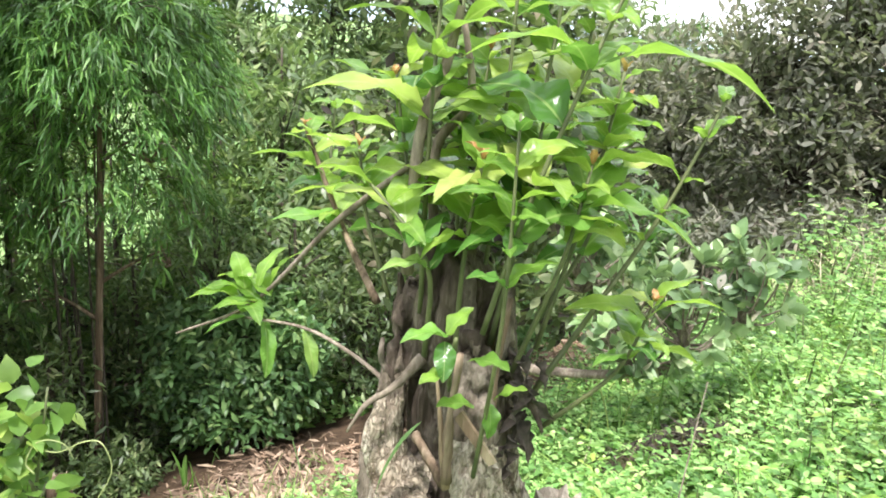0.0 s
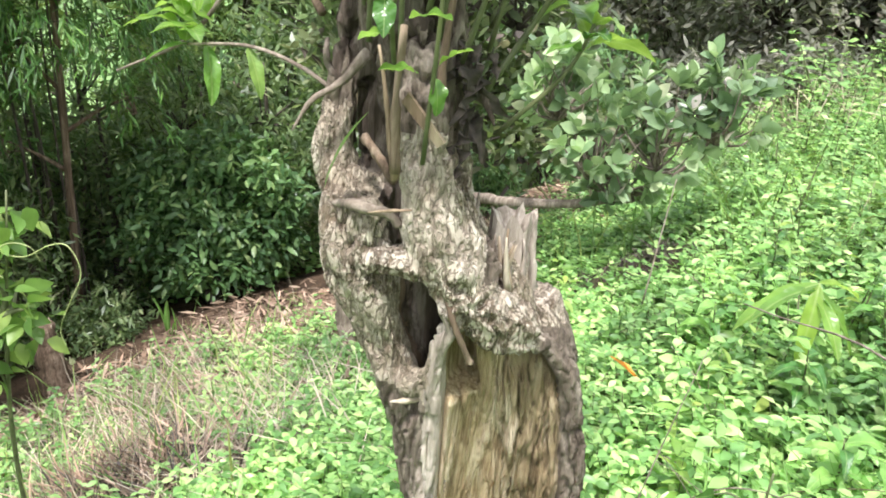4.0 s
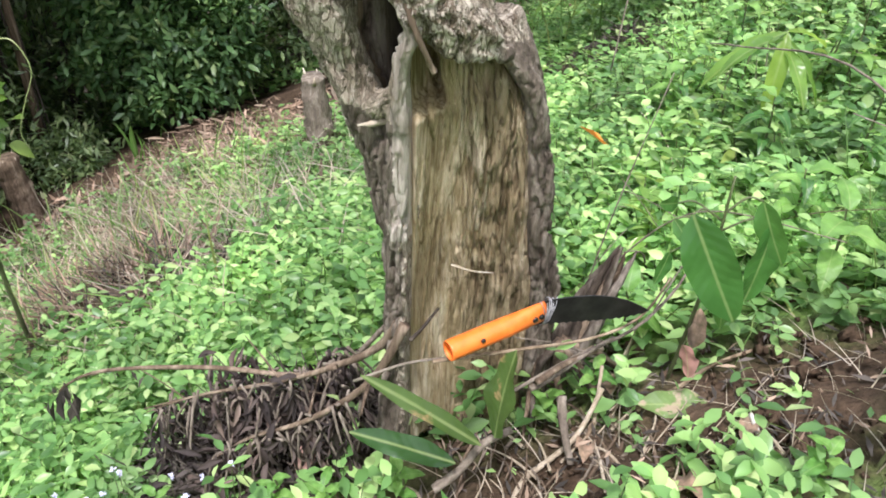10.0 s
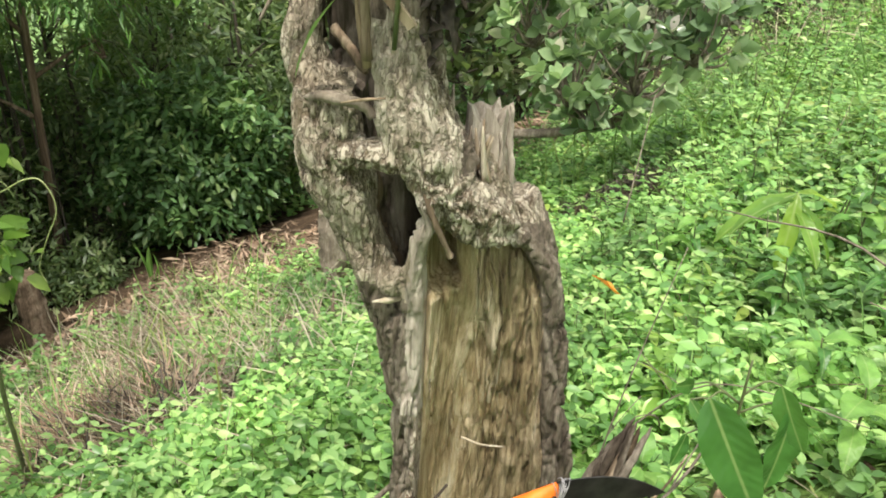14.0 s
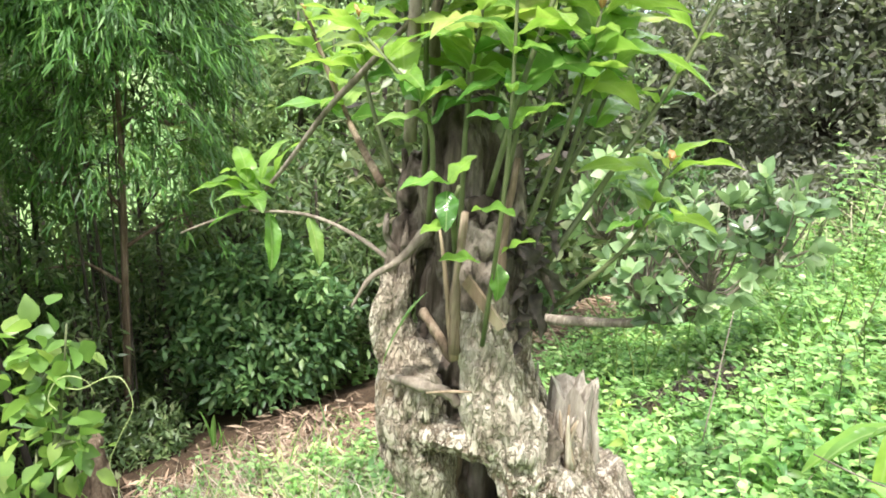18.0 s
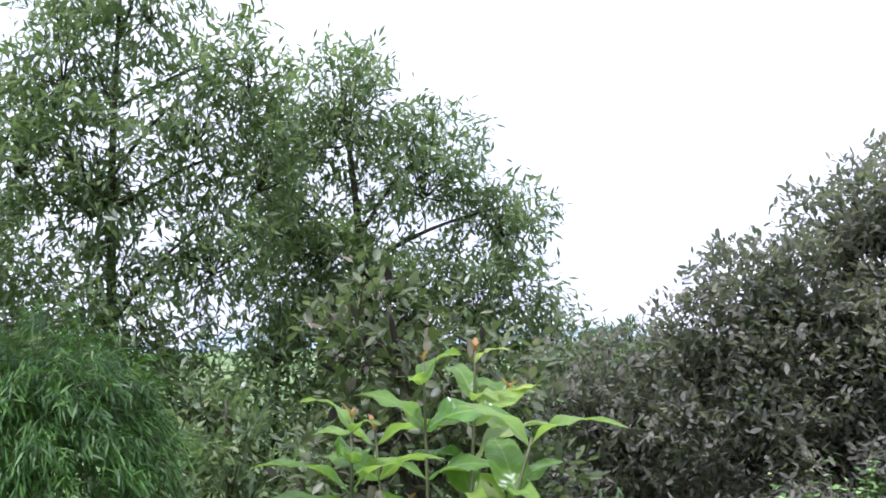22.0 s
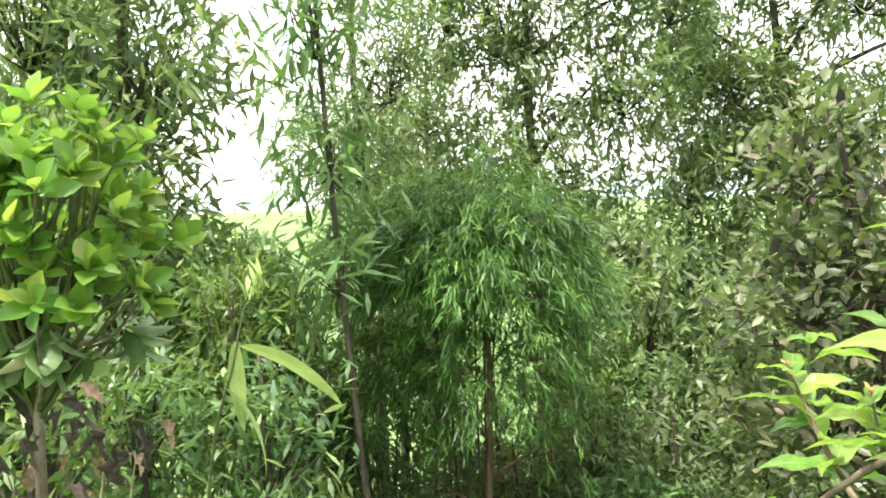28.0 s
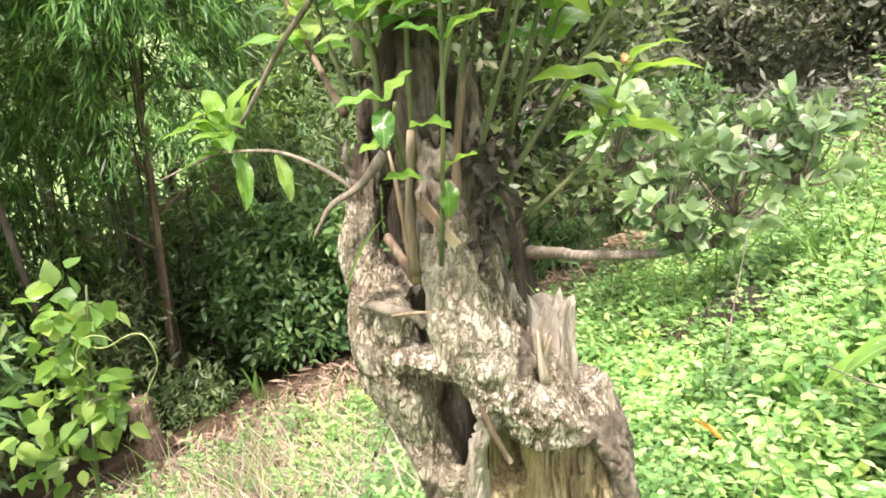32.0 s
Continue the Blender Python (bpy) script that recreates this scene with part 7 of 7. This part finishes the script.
RUST = leaf_material("rusty pink dead leaf", [(0.0, (0.34, 0.2, 0.15)), (1.0, (0.5, 0.38, 0.3))], 0.15, 0.7, True, (0.3, 0.15, 0.08))
RUST_LEAF = big_leaf_mesh("rust_leaf", 0.42, 0.25, 0.2, 0.15, RUST)
ORANGE_LEAF = big_leaf_mesh("orange_leaf", 0.26, 0.15, 0.3, 0.1, ORANGE)
lying_leaf((0.308, 0.8, 0.195), (0.112, 0.84, 0.279), GREEN_LEAF, "long fresh cut leaf lying at the stump foot", roll=-0.35)
lying_leaf((0.271, 0.8, 0.149), (0.102, 0.82, 0.178), DARK_LEAF, "dark fresh leaf lying on the litter", roll=-0.4)
lying_leaf((0.331, 0.82, 0.188), (0.381, 0.88, 0.316), OVAL_LEAF, "glossy green leaf with a grey dead patch propped against sticks", roll=-0.5)
lying_leaf((0.712, 0.93, 0.15), (0.592, 0.94, 0.122), PALE_LEAF, "pale green leaf with brown eaten margin on bare soil", roll=-0.25)
lying_leaf((0.605, 0.8, 0.125), (0.656, 0.8, 0.156), OVAL_LEAF, "small round green leaf on the soil", roll=0.4)
lying_leaf((-0.026, 0.98, -0.13), (0.043, 1.0, -0.047), RUST_LEAF, "rust-red dead leaf in the brush heap", roll=0.4)
lying_leaf((0.65, 0.92, 0.23), (0.625, 0.92, 0.3), RUST_LEAF, "pale pinkish dry leaf standing on edge", roll=0.9)
lying_leaf((0.69, 1.02, 0.2), (0.7, 1.06, 0.26), BROWN_LEAF, "curled tan dry leaf standing on edge")
lying_leaf((0.69, 2.24, -0.03), (0.78, 2.16, -0.1), ORANGE_LEAF, "narrow bright orange dead leaf on the herbs", roll=-0.6)
for x, y in ((0.46, 0.74), (0.5, 0.9), (0.6, 0.76), (0.43, 0.66), (0.75, 0.86), (0.55, 1.02), (0.12, 0.9), (0.02, 0.98), (0.7, 0.7)):
    a = rng.uniform(0, 6.28)
    z = g(x, y) + 0.012
    x1, y1 = x + 0.07 * math.cos(a), y + 0.07 * math.sin(a)
    lying_leaf((x, y, z), (x1, y1, g(x1, y1) + 0.02), BROWN_LEAF, "curled dry brown leaf on the soil", roll=rng.uniform(-0.4, 0.4))

# seedlings with broad leaves
SEED_LEAF = [big_leaf_mesh("seedling_leaf", 0.58, 0.35, 0.08, 0.08, HERB_BY_LEAF), big_leaf_mesh("seedling_leaf", 0.5, 0.6, 0.1, 0.1, HERB_BY_LEAF)]


def seedling(x, y, tall, specs, label, mesh=None, mat=GREENSTEM, group="seedlings"):
    base = (x, y, g(x, y))
    ob = empty("seedling", base, label, "seedling", group)
    add("stem", mesh_of("stem", *tube([(0, 0, -0.02, 0.0035), (0.01, 0.005, 0.6 * tall, 0.003), (0.0, 0.01, tall, 0.0015)], 6, 4), mat), ob)
    for t, way, s in specs:
        leaf_at(ob, (x, y, base[2] + t * tall), way, s, mesh or SEED_LEAF)


large = empty("seedling", (0.67, 1.04, g(0.67, 1.04)), "seedling with large drooping bright green oval leaves", "seedling", "seedlings")
add("stem", mesh_of("stem", *tube([(0, 0, -0.02, 0.004), (0.01, -0.01, 0.24, 0.0032), (0.0, -0.02, 0.46, 0.0018)], 6, 5), GREENSTEM), large)
WIDE_LEAF = big_leaf_mesh("wide_leaf", 0.44, 0.12, 0.1, 0.08, DEEP)
for base, tip, roll in (((0.615, 1.0, 0.5), (0.722, 0.97, 0.315), 0.2), ((0.748, 1.01, 0.48), (0.715, 1.0, 0.33), -0.2), ((0.6, 1.03, 0.5), (0.545, 1.0, 0.52), 0.0), ((0.6, 1.03, 0.47), (0.64, 1.0, 0.43), 0.0), ((0.725, 1.02, 0.515), (0.79, 1.0, 0.41), 0.6), ((0.6, 1.01, 0.42), (0.575, 1.0, 0.36), 0.0), ((0.7, 0.99, 0.42), (0.718, 0.96, 0.29), 0.5)):
    d = 0.87 * (Vector(tip) - Vector(base))
    leaf_at(large, base, tuple(d.normalized()), d.length, WIDE_LEAF, roll + math.copysign(1.3, d.x))
    p = Vector(base) - large.location
    add("stalk", mesh_of("stalk", *tube([(0.005, -0.012, min(p.z, 0.44) - 0.03, 0.002), (0.6 * p.x, 0.6 * p.y, p.z, 0.0018), (*p, 0.0014)], 5, 4), GREENSTEM), large)
seedling(0.62, 1.22, 0.14, ((0.9, (-0.5, -0.6, -0.3), 0.1), (0.8, (0.5, -0.5, 0.0), 0.09), (1.0, (0.2, 0.6, 0.4), 0.07)), "small broad-leaved green seedling")
seedling(0.98, 1.2, 0.22, ((0.9, (-0.6, -0.6, 0.1), 0.1), (0.8, (0.7, -0.4, 0.0), 0.1), (1.0, (0.1, 0.7, 0.4), 0.08), (0.6, (-0.4, -0.8, -0.2), 0.09)), "leafy green weed with pointed leaves")
POINTED = [big_leaf_mesh("pointed_leaf", 0.5, 0.3, 0.14, 0.1, HERB_BY_LEAF, 0.4), big_leaf_mesh("pointed_leaf", 0.44, 0.5, 0.16, 0.12, DEEP, 0.4)]
for x, y, t in ((1.45, 2.2, 0.34), (1.3, 1.75, 0.3), (1.62, 2.0, 0.34), (1.12, 1.9, 0.26), (1.15, 1.3, 0.26), (1.0, 2.3, 0.28), (1.02, 1.45, 0.22), (1.75, 2.6, 0.36), (1.3, 2.7, 0.3)):
    k = rng.uniform(0, 6.28)
    seedling(x, y, t, tuple((0.35 + 0.08 * i, (math.cos(k + 1.75 * i), math.sin(k + 1.75 * i), 0.35 - 0.03 * i), rng.uniform(0.06, 0.095)) for i in range(9)), "leafy weed with pointed green leaves in tiers", POINTED, GREENSTEM, "leafy weeds")
LONG_LEAF = [big_leaf_mesh("drooping_leaf", 0.24, 0.3, 0.15, 0.08, YOUNG), big_leaf_mesh("drooping_leaf", 0.2, 0.5, 0.15, 0.1, YOUNG)]
seedling(1.2, 2.12, 0.36, ((1.0, (-0.75, -0.1, -0.6), 0.27), (1.0, (-0.15, -0.4, -0.9), 0.25), (0.95, (-0.85, -0.3, -0.25), 0.22), (0.95, (0.5, -0.3, -0.8), 0.22), (1.0, (0.6, 0.3, -0.3), 0.2), (0.9, (0.15, -0.6, -0.5), 0.2)), "sapling with long limp yellow-green hanging leaves", LONG_LEAF)
for x, y, t in ((0.75, 0.68, 0.1), (0.86, 0.72, 0.12), (0.6, 0.6, 0.09), (0.95, 0.85, 0.13), (0.05, 0.86, 0.1), (-0.05, 0.9, 0.12), (0.18, 0.84, 0.11), (0.52, 1.0, 0.1), (0.44, 0.98, 0.08), (1.05, 1.0, 0.15), (-0.3, 0.95, 0.12)):
    k = rng.uniform(0, 6.28)
    seedling(x, y, t, tuple((0.5 + 0.1 * i, (math.cos(k + 1.7 * i), math.sin(k + 1.7 * i), 0.35), rng.uniform(0.03, 0.047)) for i in range(7)), "small fresh green weed with oval leaves", None, GREENSTEM, "small weeds")

# white-blue flower heads low in the herbs
PETAL = plain_material("pale lilac petal", (0.55, 0.55, 0.75), (0.75, 0.75, 0.85), 0.7, 50)
for k in range(16):
    x, y = -0.42 + 0.13 * rng.standard_normal(), 0.98 + 0.05 * rng.standard_normal()
    z = g(x, y)
    fl = empty("flower", (x, y, z), "tiny pale lilac flower head on a thin stem", "flower", "lilac flowers")
    h = rng.uniform(0.13, 0.18)
    add("stem", mesh_of("stem", *tube([(0, 0, 0, 0.0012), (0.004, 0, 0.6 * h, 0.001), (0.006, 0.004, h, 0.001)], 5, 3), GREENSTEM), fl)
    d = unit(rng.standard_normal((12, 3)) + (0, 0, 0.8))
    v, f = leaves(OVATE_LEAF, np.tile((0.006, 0.004, h), (12, 1)), d, 0.009)
    add("head", quads_mesh("head", v, f, PETAL), fl)

# reed by the bright shrub
reed = empty("reed", (-1.36, 1.24, g(-1.36, 1.24)), "tall reed with long pale green blades", "reed")
hz = 1.43 - reed.location.z
add("stem", mesh_of("stem", *tube([(0, 0, 0, 0.005), (0.01, 0.03, 0.9 * hz - 0.4, 0.004), (0.08, 0.08, 0.93 * hz, 0.003), (0.11, 0.11, hz, 0.001)], 6, 6), GREENSTEM), reed)
REED_LEAF = big_leaf_mesh("reed_blade", 0.18, 0.4, 0.12, 0.02, LONG_BLADE)
leaf_at(reed, (-1.27, 1.32, 1.29), (0.62, 0.4, -0.42), 0.26, REED_LEAF, -0.9, "blade")
leaf_at(reed, (-1.275, 1.315, 1.3), (-0.05, 0.1, -1), 0.2, REED_LEAF, -0.5, "blade")
leaf_at(reed, (-1.3, 1.3, 1.2), (0.3, 0.25, -0.8), 0.22, REED_LEAF, 0, "blade")
for k in range(6):
    leaf_at(reed, (-1.26 + 0.01 * k, 1.34, 1.38 + 0.008 * k), (rng.uniform(-0.5, 0.6), rng.uniform(-0.3, 0.5), 0.7), 0.07, REED_LEAF, 0, "blade")

# stiff sword leaves, the old cut stump and the stub below the thicket
sword = empty("sword_plant", (-1.88, 4.85, g(-1.88, 4.85)), "clump of stiff upright sword-shaped green leaves", "plant")
SWORD_LEAF = big_leaf_mesh("sword_leaf", 0.14, 0.18, 0.2, 0.0, HERB_BY_LEAF)
for k, (dx, s) in enumerate(((-0.35, 0.34), (0.1, 0.3), (0.45, 0.2), (-0.15, 0.26))):
    leaf_at(sword, (-1.88 + 0.02 * k, 4.85, g(-1.88, 4.85) + 0.005), (dx, -0.1, 0.9), s, SWORD_LEAF)


def cut_stump(x, y, tall, r, label, mat, lean=0.0):
    ob = empty("cut_stump", (x, y, g(x, y)), label, "stump", "cut stumps")
    add("body", mesh_of("body", *tube([(0, 0, -0.08, r * 1.3), (0.3 * lean, 0, 0.3 * tall, r), (0.7 * lean, 0, 0.7 * tall, r * 0.9), (lean, 0, tall, r * 0.8)], 12, 6, 0.09), mat), ob)
    for k in range(5):
        a = 1.26 * k
        add("splinter", mesh_of("splinter", *tube([(lean + 0.6 * r * math.cos(a), 0.6 * r * math.sin(a), 0.93 * tall, 0.2 * r), (lean + 0.8 * r * math.cos(a), 0.8 * r * math.sin(a), tall * (1.0 + 0.03 * (k % 3)), 0.03 * r)], 6, 2), PALE), ob)


cut_stump(-2.45, 4.35, 0.5, 0.09, "brown weathered cut stump beside the vine", STEM, -0.05)
stick([(0.773, 2.300, 0.133), (0.821, 2.400, 0.524)], 0.0025, 0.0015, "thin pale dead stem standing in the weeds", TWIG)
cut_stump(-0.34, 3.6, 0.42, 0.072, "brown stub of a cut trunk at the thicket edge", TWIG, -0.03)
VINE = plain_material("pale yellow vine skin", (0.24, 0.28, 0.1), (0.36, 0.4, 0.18), 0.5, 40)
stick([(-1.088, 1.970, 0.269), (-1.008, 1.970, 0.258), (-0.925, 1.970, 0.304), (-0.874, 1.970, 0.303), (-0.850, 1.970, 0.223), (-0.895, 1.970, 0.124), (-0.932, 1.970, 0.034), (-0.920, 1.970, -0.021)], 0.0022, 0.0012, "curling pale yellow vine tendril", VINE, "vine_tendril", "vines")
stick([(-1.050, 1.930, 0.208), (-1.073, 1.930, 0.239), (-1.045, 1.930, 0.299), (-1.004, 1.930, 0.320), (-0.957, 1.930, 0.311), (-0.935, 1.930, 0.272)], 0.0024, 0.0012, "looped pale yellow vine tendril", VINE, "vine_tendril", "vines")
